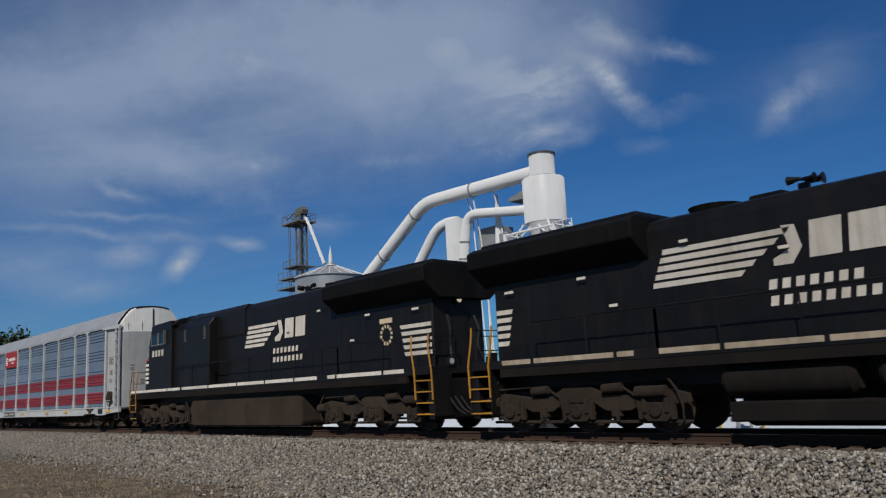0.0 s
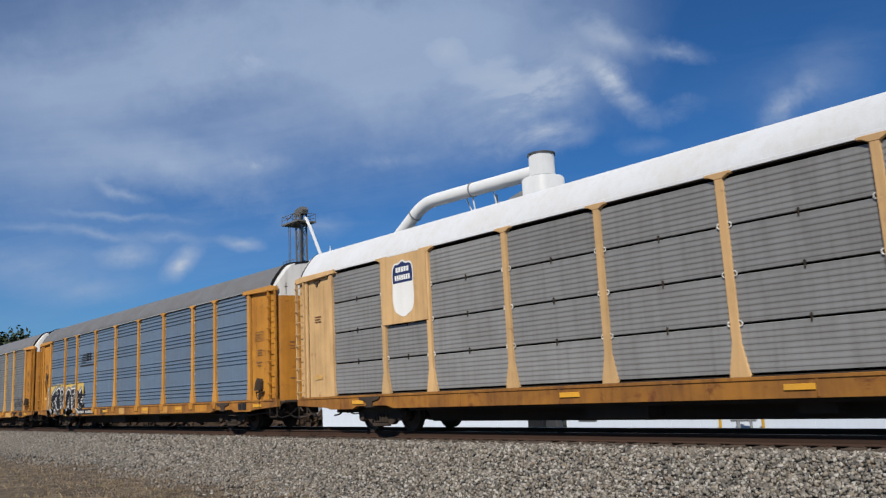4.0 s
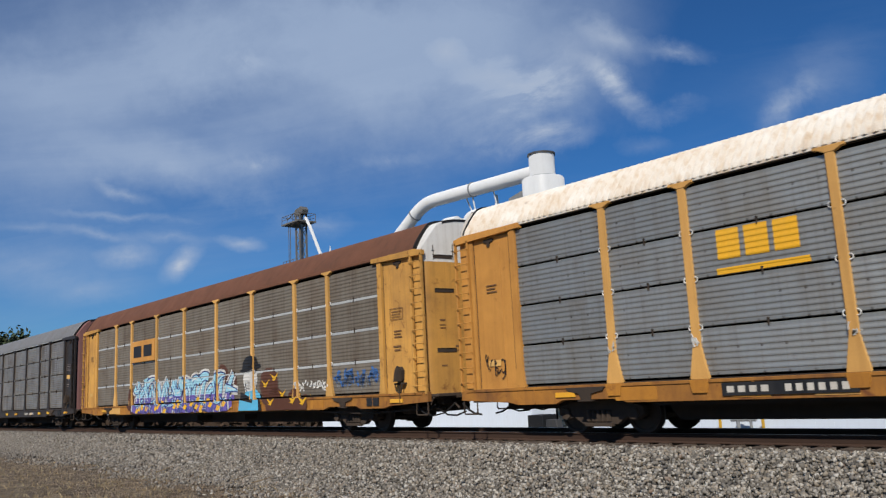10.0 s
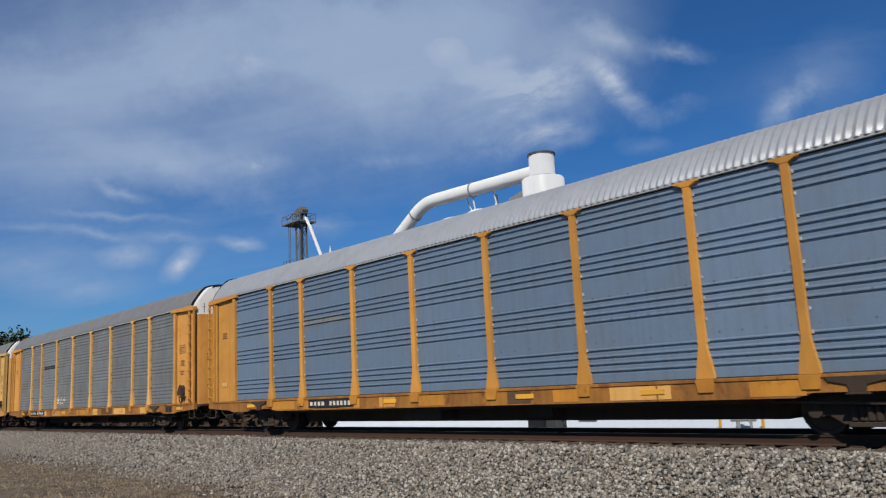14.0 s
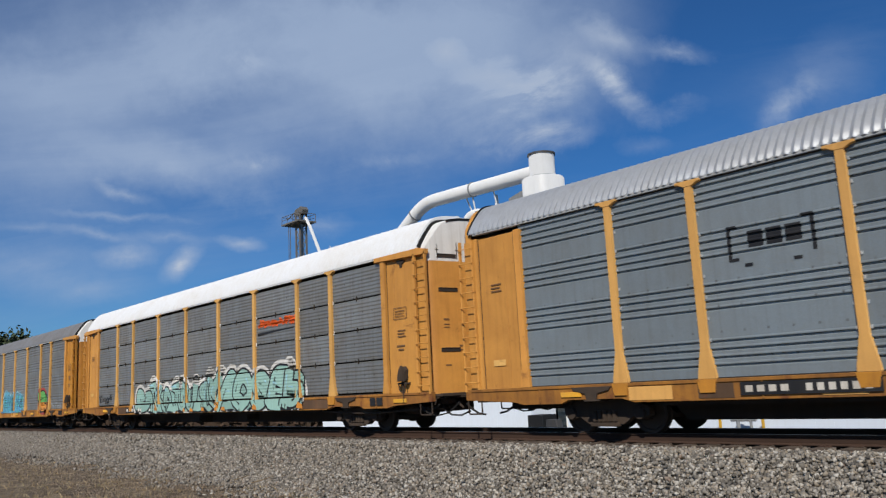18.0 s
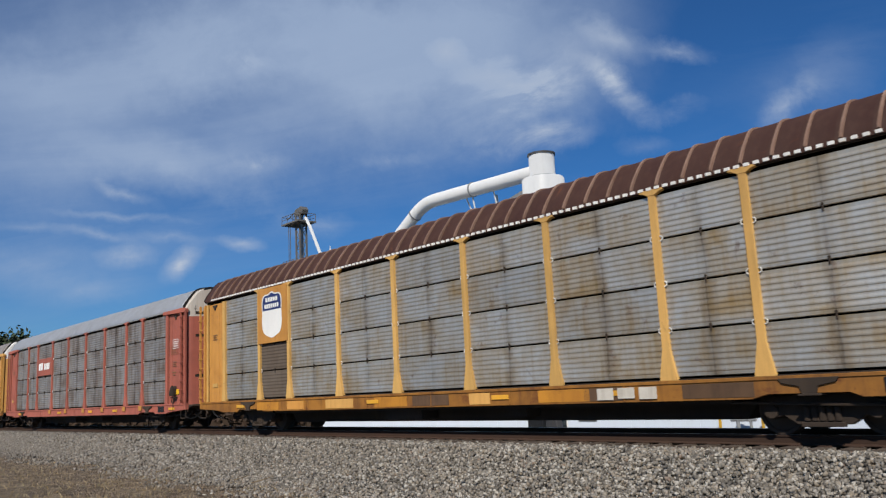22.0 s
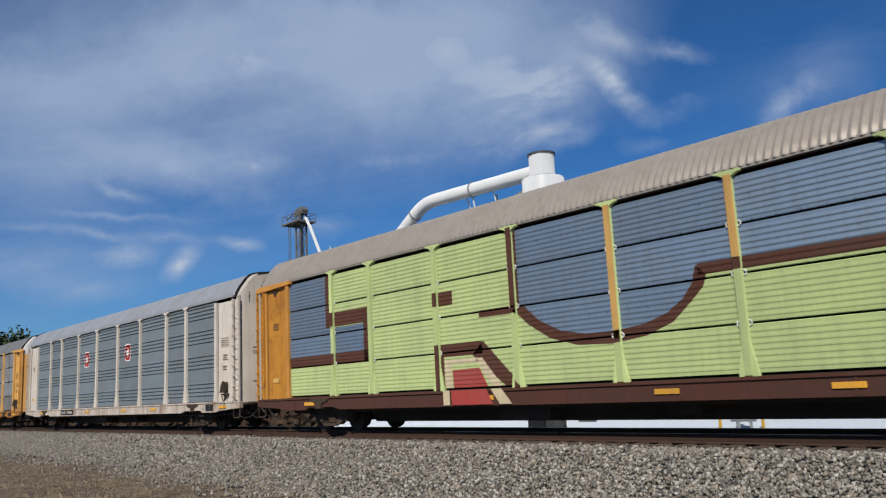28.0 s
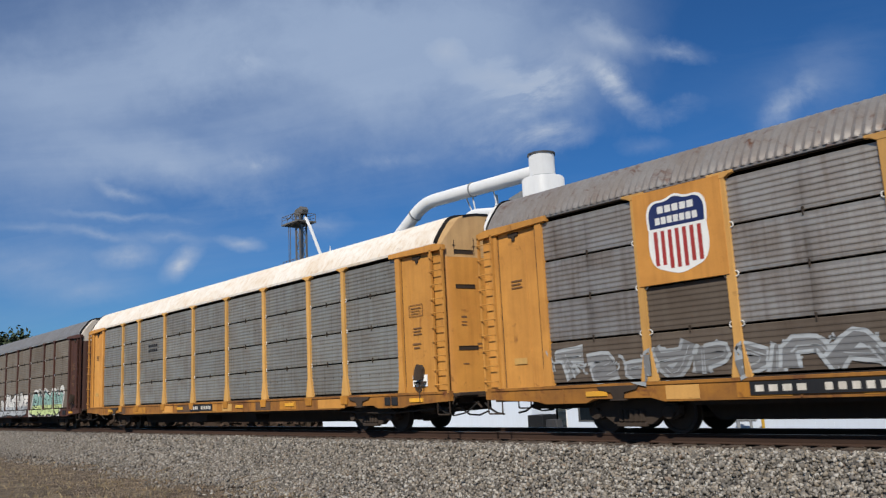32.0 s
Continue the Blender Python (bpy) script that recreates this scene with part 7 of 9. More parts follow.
piece(c, 173, 1.9, 6.5, 0.69, 2.05, "sky", "blue", "black", "teal", shine="white", sharp=True, count=5, fat=0.30, label="pale blue over deep blue letters with a green rim")

c = add(autorack("faded yellow car carrier with dark rusty roof and rust-streaked screens", "rows", "pale_yellow", "rust_grey", "dark_brown", "seamed", "off_white", "yellow", "sill_yellow", smooth_end=True))
shield_plate(c, PAINT["yellow"], True)
trio(c, 5.35, 6.9)
g = Geo()
x = -12.6
while x < 12.6:
    g.box(x, x + 0.10, -1.548, -1.50, 4.83, 4.888)
    x += 0.19
tagged(put("eave_beading", g.mesh("eave_beading"), PAINT["white"], c, None, "row of white beads under the eave"), kind="stuff")

c = add(autorack("faded red car carrier with dark grimy stacked screens", "rows", "red_paint", "dark_grey", "steel", "ribbed", "off_white", "", "red_paint"))
put("sign_plate", Geo().box(-6.95, -4.3, -1.545, -1.44, 2.98, 3.95).mesh("sign_plate", 0.006), PAINT["red_paint"], c)
rects("sign_lettering", c, W, bars(-6.6, -5.75, 3.3, 3.7, 2, 0.15) + bars(-5.55, -4.5, 3.3, 3.66, 4, 0.2), 0.004, "", -1.548)
rects("stencil_box", c, W, [(12.2, 12.8, 3.634, 3.65), (12.2, 12.8, 3.28, 3.296), (12.2, 12.216, 3.28, 3.65), (12.784, 12.8, 3.28, 3.65)] + bars(12.27, 12.74, 3.53, 3.57, 6) + bars(12.27, 12.70, 3.45, 3.49, 5) + bars(12.27, 12.72, 3.36, 3.40, 6), 0.008)
rects("label_plate", c, Y, [(12.3, 12.85, 1.42, 1.62)], 0.008, "yellow label plate")
rects("sill_patch", c, PAINT["yellow"], [(x - 0.18, x + 0.18, 0.82, 1.02) for x in EDGES[3:9]], 0.008)

c = add(autorack("yellow car carrier with dark weathered screens and a plain shield emblem", "rows", "lemon", "dark_grey", "rusty", "ribbed", "white", "", "sill_yellow"))
shield_plate(c, PAINT["lemon"], True)
trio(c, 6.75, 8.3)
number_board(c, -7.2, -4.2)
scrawl(c, 201, -12.8, -12.0, 1.5, 2.0, "black", 0.04, 4)
scrawl(c, 202, 0.4, 1.0, 0.9, 1.8, "silver", 0.03, 3)

c = add(autorack("yellow car carrier with greenish grey sides and a shield emblem", "solid", "deep_yellow", "green_grey", "steel", "ribbed", "deep_yellow", smooth_end=True))
shield_plate(c, PAINT["yellow"])
words(c, "BUILDING", -6.5, 4.06, 0.36, SPRAY["black"])
words(c, "AMERICA", -4.05, 4.06, 0.36, SPRAY["black"])
for (t0, t1), z0, z1 in (((0.30, 0.56), 1.12, 2.4), ((0.32, 0.56), 2.46, 3.5), ((0.30, 0.55), 3.55, 4.4), ((0.62, 0.80), 1.2, 2.9), ((0.62, 0.78), 3.0, 4.4)):
    gg = Geo().sheet([[(x + 0.012, y - 0.006, zz) for x, y in [arc(t0 + (t1 - t0) * j / 4) for j in range(5)]] for zz in (z0, z1)])
    put("poster", gg.mesh("poster"), PAINT["off_white"] if t0 < 0.5 else PAINT["brown_sill"], c, None, "pale strip of stuck paper" if t0 < 0.5 else "brown strip of torn paper")

c = add(autorack("yellow car carrier with grey sides and silver graffiti by the end", "solid", "deep_yellow", "grey", "grey", "ribbed", "white", "rust_yellow"))
piece(c, 221, -11.4, -8.8, 1.05, 2.2, "silver", "", "black", "grey", shine="white", sharp=True, count=3, fat=0.28, label="silver letters with black outline")
piece(c, 222, 8.0, 10.2, 1.0, 1.9, "sky", "", "silver", "", count=3, fat=0.28)
number_board(c, -6.6, -4.2)

c = add(autorack("car carrier painted with a huge lime green and brown mural", "rows", "deep_yellow", "blue_grey", "tan", "ribbed", "off_white", "rust_yellow", "brown_sill", posts=SPRAY["lime"], rise=0.11))


def mural(car, col, lift, polys):
    g = Geo()
    for q in polys:
        cover(g, q, lift, 0.5)
    put("mural", g.mesh("mural"), SPRAY[col], car, None, "huge sprayed mural" if col == "lime" else "")


def quad(x0, x1, z0, z1):
    return [(x0, z0), (x1, z0), (x1, z1), (x0, z1)]


outer = [(-1.45, 2.82), (-1.04, 2.47), (-0.42, 2.11), (0.35, 1.90), (1.31, 1.86), (2.11, 1.96), (2.74, 2.17), (3.20, 2.54), (3.46, 2.78), (3.54, 3.00)]
inner = [(-1.20, 2.96), (-0.72, 2.54), (-0.10, 2.25), (0.60, 2.12), (1.40, 2.12), (2.10, 2.20), (2.62, 2.36), (3.00, 2.60), (3.22, 2.86), (3.33, 3.20)]
# field: each strip of it lies under the arc
mural(c, "lime", 0.003, [quad(-9.05, -7.2, 3.1, 4.80), quad(-7.25, -1.4, 1.08, 4.80), quad(-11.5, -7.25, 1.08, 2.0), quad(3.54, 11.5, 1.08, 3.02)]
      + [[(a[0], 1.08), (b[0], 1.08), b, a] for a, b in zip(outer[:-1], outer[1:])])
mural(c, "brown", 0.006, [quad(-9.40, -9.08, 3.12, 4.80), quad(-9.2, -7.2, 3.13, 3.55), quad(-7.45, -7.22, 1.98, 3.15), quad(-11.55, -7.22, 1.98, 2.32),
                          quad(-4.33, -3.58, 3.21, 3.57), quad(-2.65, -1.33, 2.78, 2.95), quad(-1.52, -1.28, 2.90, 4.80),
                          quad(-4.31, -2.6, 1.90, 2.22), quad(-4.31, -4.0, 1.05, 1.92), [(-2.95, 1.90), (-2.56, 2.22), (-1.30, 1.05), (-1.78, 1.05)],
                          quad(3.36, 11.6, 3.0, 3.22), quad(-11.6, 11.6, 1.0, 1.08)]
      + [[a, b, d, e] for a, b, e, d in zip(outer[:-1], outer[1:], inner[:-1], inner[1:])])
for x, z in ((1.432, 1.95), (4.202, 3.2), (7.055, 3.2), (9.0, 3.2), (-9.0, 3.55)):
    put("post_paint", Geo().box(x - 0.074, x + 0.074, -1.546, -1.42, z, 4.76).mesh("post_paint"), PAINT["pale_yellow"] if x > 0 else SPRAY["lime"], c)
mural(c, "cream", 0.008, [quad(-3.98, -2.75, 1.70, 1.82), quad(-3.98, -3.74, 0.70, 1.72), [(-2.85, 1.80), (-2.62, 1.82), (-1.60, 0.70), (-2.0, 0.70)]])
mural(c, "red", 0.009, [[(-3.66, 0.70), (-2.22, 0.70), (-2.72, 1.58), (-3.70, 1.56)]])
rr = random.Random(23)
for k in range(5):
    z = 1.50 + 0.40 * k
    for nm, col, grow, lift in (("graffiti_outline", "purple", 1.25, 0.010), ("graffiti_fill", "lilac", 1.0, 0.014), ("graffiti_highlight", "white", 0.4, 0.018)):
        ring = [(0.58 + 0.03 * (-1) ** k + grow * 0.17 * math.cos(a) * (1 + 0.25 * math.sin(3 * a + k)), z + grow * (0.19 + 0.06 * math.cos(2 * a + k)) * math.sin(a)) for a in [2 * math.pi * j / 14 for j in range(14)]]
        g = Geo().face(*[(arc(t)[0] + lift + 0.0015 * k, arc(t)[1] - lift * 0.6, zz) for t, zz in ring])
        put(nm, g.mesh(nm), SPRAY[col], c, None, "lilac and purple bubbles sprayed on the end door" if (k, nm) == (0, "graffiti_fill") else "")

c = add(autorack("off-white car carrier with greenish grey ribbed sides and red square emblems", "solid", "off_white", "green_grey", "steel", "ribbed", "off_white", "", "sill_white", smooth_end=True))
squares(c, (-3.0, 2.62))
number_board(c, -6.6, -4.6)

c = add(autorack("yellow car carrier with weathered grey stacked screens", "rows", "lemon", "worn_grey", "grey", "ribbed", "white", "", "sill_yellow", low="dun_grey"))
put("sign_plate", Geo().box(-6.95, -4.3, -1.545, -1.44, 2.86, 3.92).mesh("sign_plate", 0.006), PAINT["lemon"], c)
rects("sign_device", c, SPRAY["black"], bars(-6.5, -4.75, 3.3, 3.75, 3, 0.18) + [(-6.4, -4.8, 3.06, 3.14)], 0.004, "", -1.548)
rects("notice", c, PAINT["rust_yellow"], [(-12.55, -12.05, 3.25, 3.75)], 0.006, "orange paper notice")
rects("notice_lettering", c, SPRAY["stencil"], bars(-12.5, -12.1, 3.62, 3.66, 4) + bars(-12.5, -12.1, 3.50, 3.54, 5) + bars(-12.5, -12.1, 3.38, 3.42, 4), 0.010)
scrawl(c, 253, -12.75, -12.45, 1.9, 4.0, "bone", 0.035, 9)
scrawl(c, 251, 11.85, 12.8, 1.15, 1.65, "white", 0.07, 6)
scrawl(c, 252, -12.8, -12.1, 1.2, 1.7, "white", 0.06, 4)
number_board(c, -8.3, -5.6)

c = add(autorack("yellow car carrier with rust-patched roof, grimy screens and shield emblem", "rows", "yellow", "dun_grey", "rusty", "ribbed", "white", "", "sill_yellow", low="deep_brown"))
shield_plate(c, PAINT["yellow"])
piece(c, 261, 6.85, 9.0, 0.72, 2.1, "white", "", "black", "silver", sharp=True, count=3, fat=0.26)
piece(c, 262, 9.2, 11.6, 1.05, 2.0, "faint", "", "brown", "", count=3, fat=0.28)
piece(c, 263, -11.5, -4.5, 1.06, 1.85, "grey", "", "silver", "", sharp=True, count=8, fat=0.30, body=False)
scrawl(c, 267, 6.9, 9.0, 0.75, 2.05, "black", 0.045, 14)
scrawl(c, 268, 6.9, 9.0, 0.75, 2.05, "silver", 0.05, 9)
scrawl(c, 269, 9.2, 11.5, 1.05, 2.0, "soot", 0.05, 12)
scrawl(c, 265, 12.0, 12.5, 1.2, 2.0, "stencil", 0.045, 8)
scrawl(c, 266, -11.6, -4.4, 1.1, 1.9, "silver", 0.06, 10)
outline_letters(c, 264, 1.3, 3.6, 1.1, 1.75, "soot", w=0.04)
trio(c, 5.1, 6.6)
number_board(c, -6.9, -4.2)

c = add(autorack("yellow car carrier with pale roof and clean grey stacked screens", "rows", "yellow", "grimy_grey", "stained_white", "smooth", "tan"))
number_board(c, -1.5, 0.4)
rects("stencil_box", c, W, [(12.1, 12.7, 1.2, 1.5)], 0.006)
rects("name_lettering", c, SPRAY["black"], bars(-6.0, -5.0, 3.3, 3.42, 5) + bars(-6.0, -5.0, 3.5, 3.62, 5), 0.004)

c = add(autorack("dark brown car carrier with grimy sides and pale graffiti", "rows", "brown_sill", "brown_grey", "grey", "ribbed", "off_white"))
piece(c, 281, -2.5, 4.0, 0.72, 2.2, "white", "silver", "black", "", shade="grey", count=6, fat=0.24)
piece(c, 282, 5.0, 10.5, 0.72, 2.2, "mint", "lime", "black", "white", sharp=True, count=5, fat=0.26)


# ---------------------------------------------------------------- ground, ballast, track
def ground_shader():
    m, N, b = shader("dry_earth")
    co = N.n("TexCoord").outputs["Object"]
    big, mid, fine = N.noise(co, 0.35, 6, 0.6), N.noise(co, 2.2, 9, 0.72, 0.6), N.noise(co, 26.0, 6, 0.75)
    col = N.ramp(mid, [(0.36, (0.095, 0.062, 0.036)), (0.49, (0.25, 0.180, 0.112)), (0.60, (0.52, 0.40, 0.25))])
    col = N.mix(N.ramp(big, [(0.45, (0, 0, 0)), (0.65, (0.45, 0.45, 0.45))]), col, (0.21, 0.160, 0.10))
    col = N.mix(N.math("MULTIPLY", fine, 0.5), col, (0.27, 0.205, 0.14))
    # much darker ground colour on the far side of the track
    sy = N.n("SeparateXYZ")
    N.link(co, sy.inputs[0])
    far_dark = N.ramp(mid, [(0.40, (0.028, 0.027, 0.022)), (0.60, (0.050, 0.056, 0.030))])
    col = N.mix(N.ramp(N.math("MULTIPLY", sy.outputs[1], 0.01), [(0.165, (0, 0, 0)), (0.175, (1, 1, 1))]), col, far_dark)
    N.link(col, b.inputs["Base Color"])
    b.inputs["Roughness"].default_value = 0.95
    bp = N.n("Bump")
    bp.inputs["Strength"].default_value, bp.inputs["Distance"].default_value = 1.0, 0.12
    N.link(N.math("ADD", fine, mid), bp.inputs["Height"])
    N.link(bp.outputs[0], b.inputs["Normal"])
    return m


def stone_shader(name, islands, soil=0.0):
    m, N, b = shader(name)
    co = N.n("TexCoord").outputs["Object"]
    fine = N.noise(co, 60.0, 3, 0.7)
    if islands:
        key = N.n("NewGeometry").outputs["Random Per Island"]
    else:
        vo = N.n("TexVoronoi")
        vo.inputs["Scale"].default_value = 14.0
        N.link(co, vo.inputs["Vector"])
        sp = N.n("SeparateColor")
        N.link(vo.outputs["Color"], sp.inputs[0])
        key = sp.outputs[0]
        bp = N.n("Bump")
        bp.inputs["Strength"].default_value, bp.inputs["Distance"].default_value = 1.0, 0.04
        bp.invert = True
        N.link(vo.outputs["Distance"], bp.inputs["Height"])
        N.link(bp.outputs[0], b.inputs["Normal"])
    col = N.ramp(key, [(0.0, (0.05, 0.043, 0.036)), (0.22, (0.15, 0.133, 0.110)), (0.5, (0.30, 0.274, 0.235)), (0.70, (0.28, 0.222, 0.155)), (0.80, (0.44, 0.405, 0.35)), (0.95, (0.60, 0.555, 0.48)), (1.0, (0.20, 0.12, 0.07))])
    patch = N.ramp(N.noise(co, 0.7, 5, 0.6), [(0.40, (0.0, 0.0, 0.0)), (0.66, (0.32, 0.32, 0.32))])
    col = N.mix(patch, col, (0.34, 0.29, 0.225))
    if soil:
        col = N.mix(soil, col, (0.27, 0.18, 0.10))
    # the stones turn darker and browner further along
    sy = N.n("SeparateXYZ")
    N.link(co, sy.inputs[0])
    dusty = N.math("MULTIPLY", N.math("MULTIPLY", N.math("ADD", sy.outputs[0], 13.0), -0.035, True), N.ramp(N.noise(co, 0.5, 4, 0.6), [(0.3, (0.5, 0.5, 0.5)), (0.7, (1, 1, 1))]))
    col = N.mix(N.math("MULTIPLY", dusty, 0.8), col, (0.185, 0.162, 0.135))
    # rust and brake dust between the rails, darkened to stand in for the train's shadow
    off = N.math("MULTIPLY", N.math("ABSOLUTE", N.math("SUBTRACT", sy.outputs[1], TRACK)), 0.5)
    col = N.mix(N.ramp(off, [(0.25, (0.75, 0.75, 0.75)), (0.5, (0.7, 0.7, 0.7)), (0.66, (0, 0, 0))]), col, (0.075, 0.048, 0.034))
    col = N.mix(N.math("MULTIPLY", fine, 0.35), col, (0.10, 0.09, 0.08))
    N.link(col, b.inputs["Base Color"])
    b.inputs["Roughness"].default_value = 0.9
    return m


EARTH, STONE, BED = ground_shader(), stone_shader("ballast_stone", True), stone_shader("ballast_bed", False)
PEBBLE = stone_shader("soiled_pebble", True, 0.7)


def earth_height(x, y):
    """Lie of the land on both sides of the track."""
    if y > 22:
        return -2.0
    if y > 17:
        return -1.3 - 0.14 * (y - 17)
    if y < 0:
        base = -0.5
    else:
        base = -0.5 - 0.85 * (y / 10.9) ** 2 if y < 10.9 else -1.35
    if -70 < x < 12 and 2 < y < 12.2:
        base += 0.10 * noise.noise((x * 0.6, y * 0.6, 0)) + 0.07 * noise.noise((x * 2.2, y * 2.2, 3)) + 0.03 * noise.noise((x * 6, y * 6, 8))
        rise = max(0.0, min(1.0, (-12.0 - x) / 16.0)) * max(0.0, 1 - abs(y - 10.3) / 2.2)
        base += 0.30 * rise
    return base


xs = [-4000, -1500, -600, -250, -120, -90] + [-70 + 0.6 * k for k in range(55)] + [-37 + 0.14 * k for k in range(230)] + [-4.8 + 0.6 * k for k in range(28)] + [20, 40, 120, 400, 1500, 4000]
ys = [-4000, -1000, -200, -40, -10, 0] + [2 + 0.4 * k for k in range(11)] + [6.4 + 0.14 * k for k in range(49)] + [14, 17, 20, 22, 30, 60, 150, 600, 1500, 4000]
g = Geo().sheet([[(x, y, earth_height(x, y)) for x in xs] for y in ys])
me = g.mesh("ground", smooth=True)
tagged(put("ground", me, EARTH), "dry brown trackside earth with sparse dead grass", "ground", kind="structure")


def bed_height(y):
    a = abs(y - TRACK)
    return -0.27 if a < 2.1 else -0.27 - (a - 2.1) * 0.48


prof = [TRACK + d for d in (-4.7, -4.0, -3.2, -2.5, -2.1, -1.4, -0.5, 0.5, 1.4, 2.1, 3.2, 4.2)]
xs = [-1600, -400, -120] + [-80 + 2 * k for k in range(50)] + [60, 400, 1600]
g = Geo().sheet([[(x, y, bed_height(y) - 0.035) for x in xs] for y in prof])
tagged(put("ballast_bed", g.mesh("ballast_bed"), BED), "grey crushed stone ballast shoulder under the track", "ballast", kind="structure")


def stones(name, count, x0, x1, y0, y1, size, seed, lay, mat=None):
    """Loose angular stones, joined."""
    r = np.random.RandomState(seed)
    base = np.array([(-1, -1, -1), (1, -1, -1), (1, 1, -1), (-1, 1, -1), (-1, -1, 1), (1, -1, 1), (1, 1, 1), (-1, 1, 1)], float) * 0.5
    faces = np.array([(0, 3, 2, 1), (4, 5, 6, 7), (0, 1, 5, 4), (1, 2, 6, 5), (2, 3, 7, 6), (3, 0, 4, 7)])
    px, py = r.uniform(x0, x1, count), r.uniform(y0, y1, count)
    pz = np.array([lay(a, b) for a, b in zip(px, py)])
    keep = pz > -50
    px, py, pz = px[keep], py[keep], pz[keep]
    n = len(px)
    v = base[None] * (1 + r.uniform(-0.45, 0.3, (n, 8, 3)))
    v *= (size * r.uniform(0.55, 1.25, (n, 1, 1))) * r.uniform(0.65, 1.3, (n, 1, 3))
    a, b_ = r.uniform(0, 6.28, n), r.uniform(-0.9, 0.9, n)
    ca, sa, cb, sb = np.cos(a)[:, None], np.sin(a)[:, None], np.cos(b_)[:, None], np.sin(b_)[:, None]
    x, y, z = v[..., 0], v[..., 1], v[..., 2]
    y, z = y * cb - z * sb, y * sb + z * cb
    x, y = x * ca - y * sa, x * sa + y * ca
    co = np.stack([x + px[:, None], y + py[:, None], z + pz[:, None] + r.uniform(-0.015, 0.045, (n, 1))], -1).reshape(-1, 3)
    me = bpy.data.meshes.new(name)
    f = (faces[None] + (np.arange(n) * 8)[:, None, None]).reshape(-1, 4)
    me.vertices.add(len(co))
    me.vertices.foreach_set("co", co.ravel())
    me.loops.add(f.size)
    me.loops.foreach_set("vertex_index", f.ravel())
    me.polygons.add(len(f))
    me.polygons.foreach_set("loop_start", np.arange(len(f)) * 4)
    me.update(calc_edges=True)
    me.materials.append(None)
    return put(name, me, mat or STONE)


def dirt_edge(x):
    """Where the ballast's foot gives way to earth."""
    return 10.55 + 0.5 * max(0.0, min(1.0, (-14 - x) / 14)) + 0.25 * noise.noise((x * 0.4, 0, 5))


def on_bed(x, y):
    deep = (dirt_edge(x) - y) * 0.42 + 0.45 * noise.noise((x * 0.7, y * 0.9, 4)) + 0.2 * noise.noise((x * 2.5, y * 2.5, 6))
    if deep > 0 and random.Random(int(x * 997 + y * 7919)).random() > 0.72 - 0.75 * deep:
        return -99.0
    return max(bed_height(y), earth_height(x, y))


tagged(stones("ballast_stones", 85000, -26, 3, 7.6, 14.15, 0.051, 1, on_bed), "loose grey and tan crushed ballast stones", "gravel", kind="stuff")
tagged(stones("ballast_stones", 38000, -62, -26, 8.2, 14.15, 0.076, 2, on_bed), "loose grey and tan crushed ballast stones", "gravel", kind="stuff")
tagged(stones("ballast_stones", 10000, -40, -8, 6.0, 11.2, 0.030, 4, lambda x, y: max(bed_height(y), earth_height(x, y)) if noise.noise((x * 0.8, y * 0.8, 2)) > -0.15 else -99.0, PEBBLE), "small brown pebbles strewn over the earth", "gravel", kind="stuff")
tagged(stones("ballast_stones", 5000, -22, 3, 14.6, 17.6, 0.07, 3, lambda x, y: bed_height(y)), "loose grey ballast stones between the rails", "gravel", kind="stuff")

RAIL_SIDE = surface("rusty_rail_steel", (0.060, 0.034, 0.024), 0.85, 0.0, spec=0.15, dirt=(0.040, 0.028, 0.021), dirt_amount=0.5, streak=0.1)
RAIL_HEAD = surface("worn_rail_head", (0.30, 0.28, 0.27), 0.28, 0.9, dirt=(0.16, 0.13, 0.11), dirt_amount=0.3, streak=0.1)
TIE = surface("weathered_timber_tie", (0.062, 0.046, 0.036), 0.85, dirt=(0.11, 0.085, 0.066), dirt_amount=0.5, streak=0.2, bump=0.5)
section = [(-0.07, -0.185), (0.07, -0.185), (0.07, -0.172), (0.012, -0.15), (0.009, -0.05), (0.036, -0.035), (0.036, -0.006), (0.028, -0.001), (-0.028, -0.001),
           (-0.036, -0.006), (-0.036, -0.035), (-0.009, -0.05), (-0.012, -0.15), (-0.07, -0.172)]
rail_me = Geo().prism(section, "x", -1600, 1600).mesh("rail")
head_me = Geo().box(-1600, 1600, -0.022, 0.022, -0.004, 0.0).mesh("rail_head")
for s in (-1, 1):
    rl = tagged(put("rail", rail_me, RAIL_SIDE, None, pose(0, TRACK + s * 0.755, 0)), "rusty brown steel rail on timber ties", "rail", "rails of the track", "structure")
    put("running_surface", head_me, RAIL_HEAD, rl, None, "polished steel running surface")
tie_me = Geo().box(-0.115, 0.115, -1.3, 1.3, -0.36, -0.187).mesh("tie", 0.012)
plate_me = Geo().box(-0.10, 0.10, -0.18, 0.18, -0.187, -0.170).mesh("tie_plate", 0.004)
track = tagged(new("track_ties"), "dark weathered timber ties bedded in ballast", "ties", kind="structure")
for k in range(150):
    t = put("tie", tie_me, TIE, track, pose(-72 + k * 0.53 + rng.uniform(-0.02, 0.02), TRACK + rng.uniform(-0.03, 0.03), rng.uniform(-0.008, 0.004), 0, 0, rng.uniform(-0.8, 0.8)))
    for s in (-1, 1):
        if k > 60:
            put("tie_plate", plate_me, RAIL_SIDE, t, pose(0, s * 0.755, 0))
g = Geo()
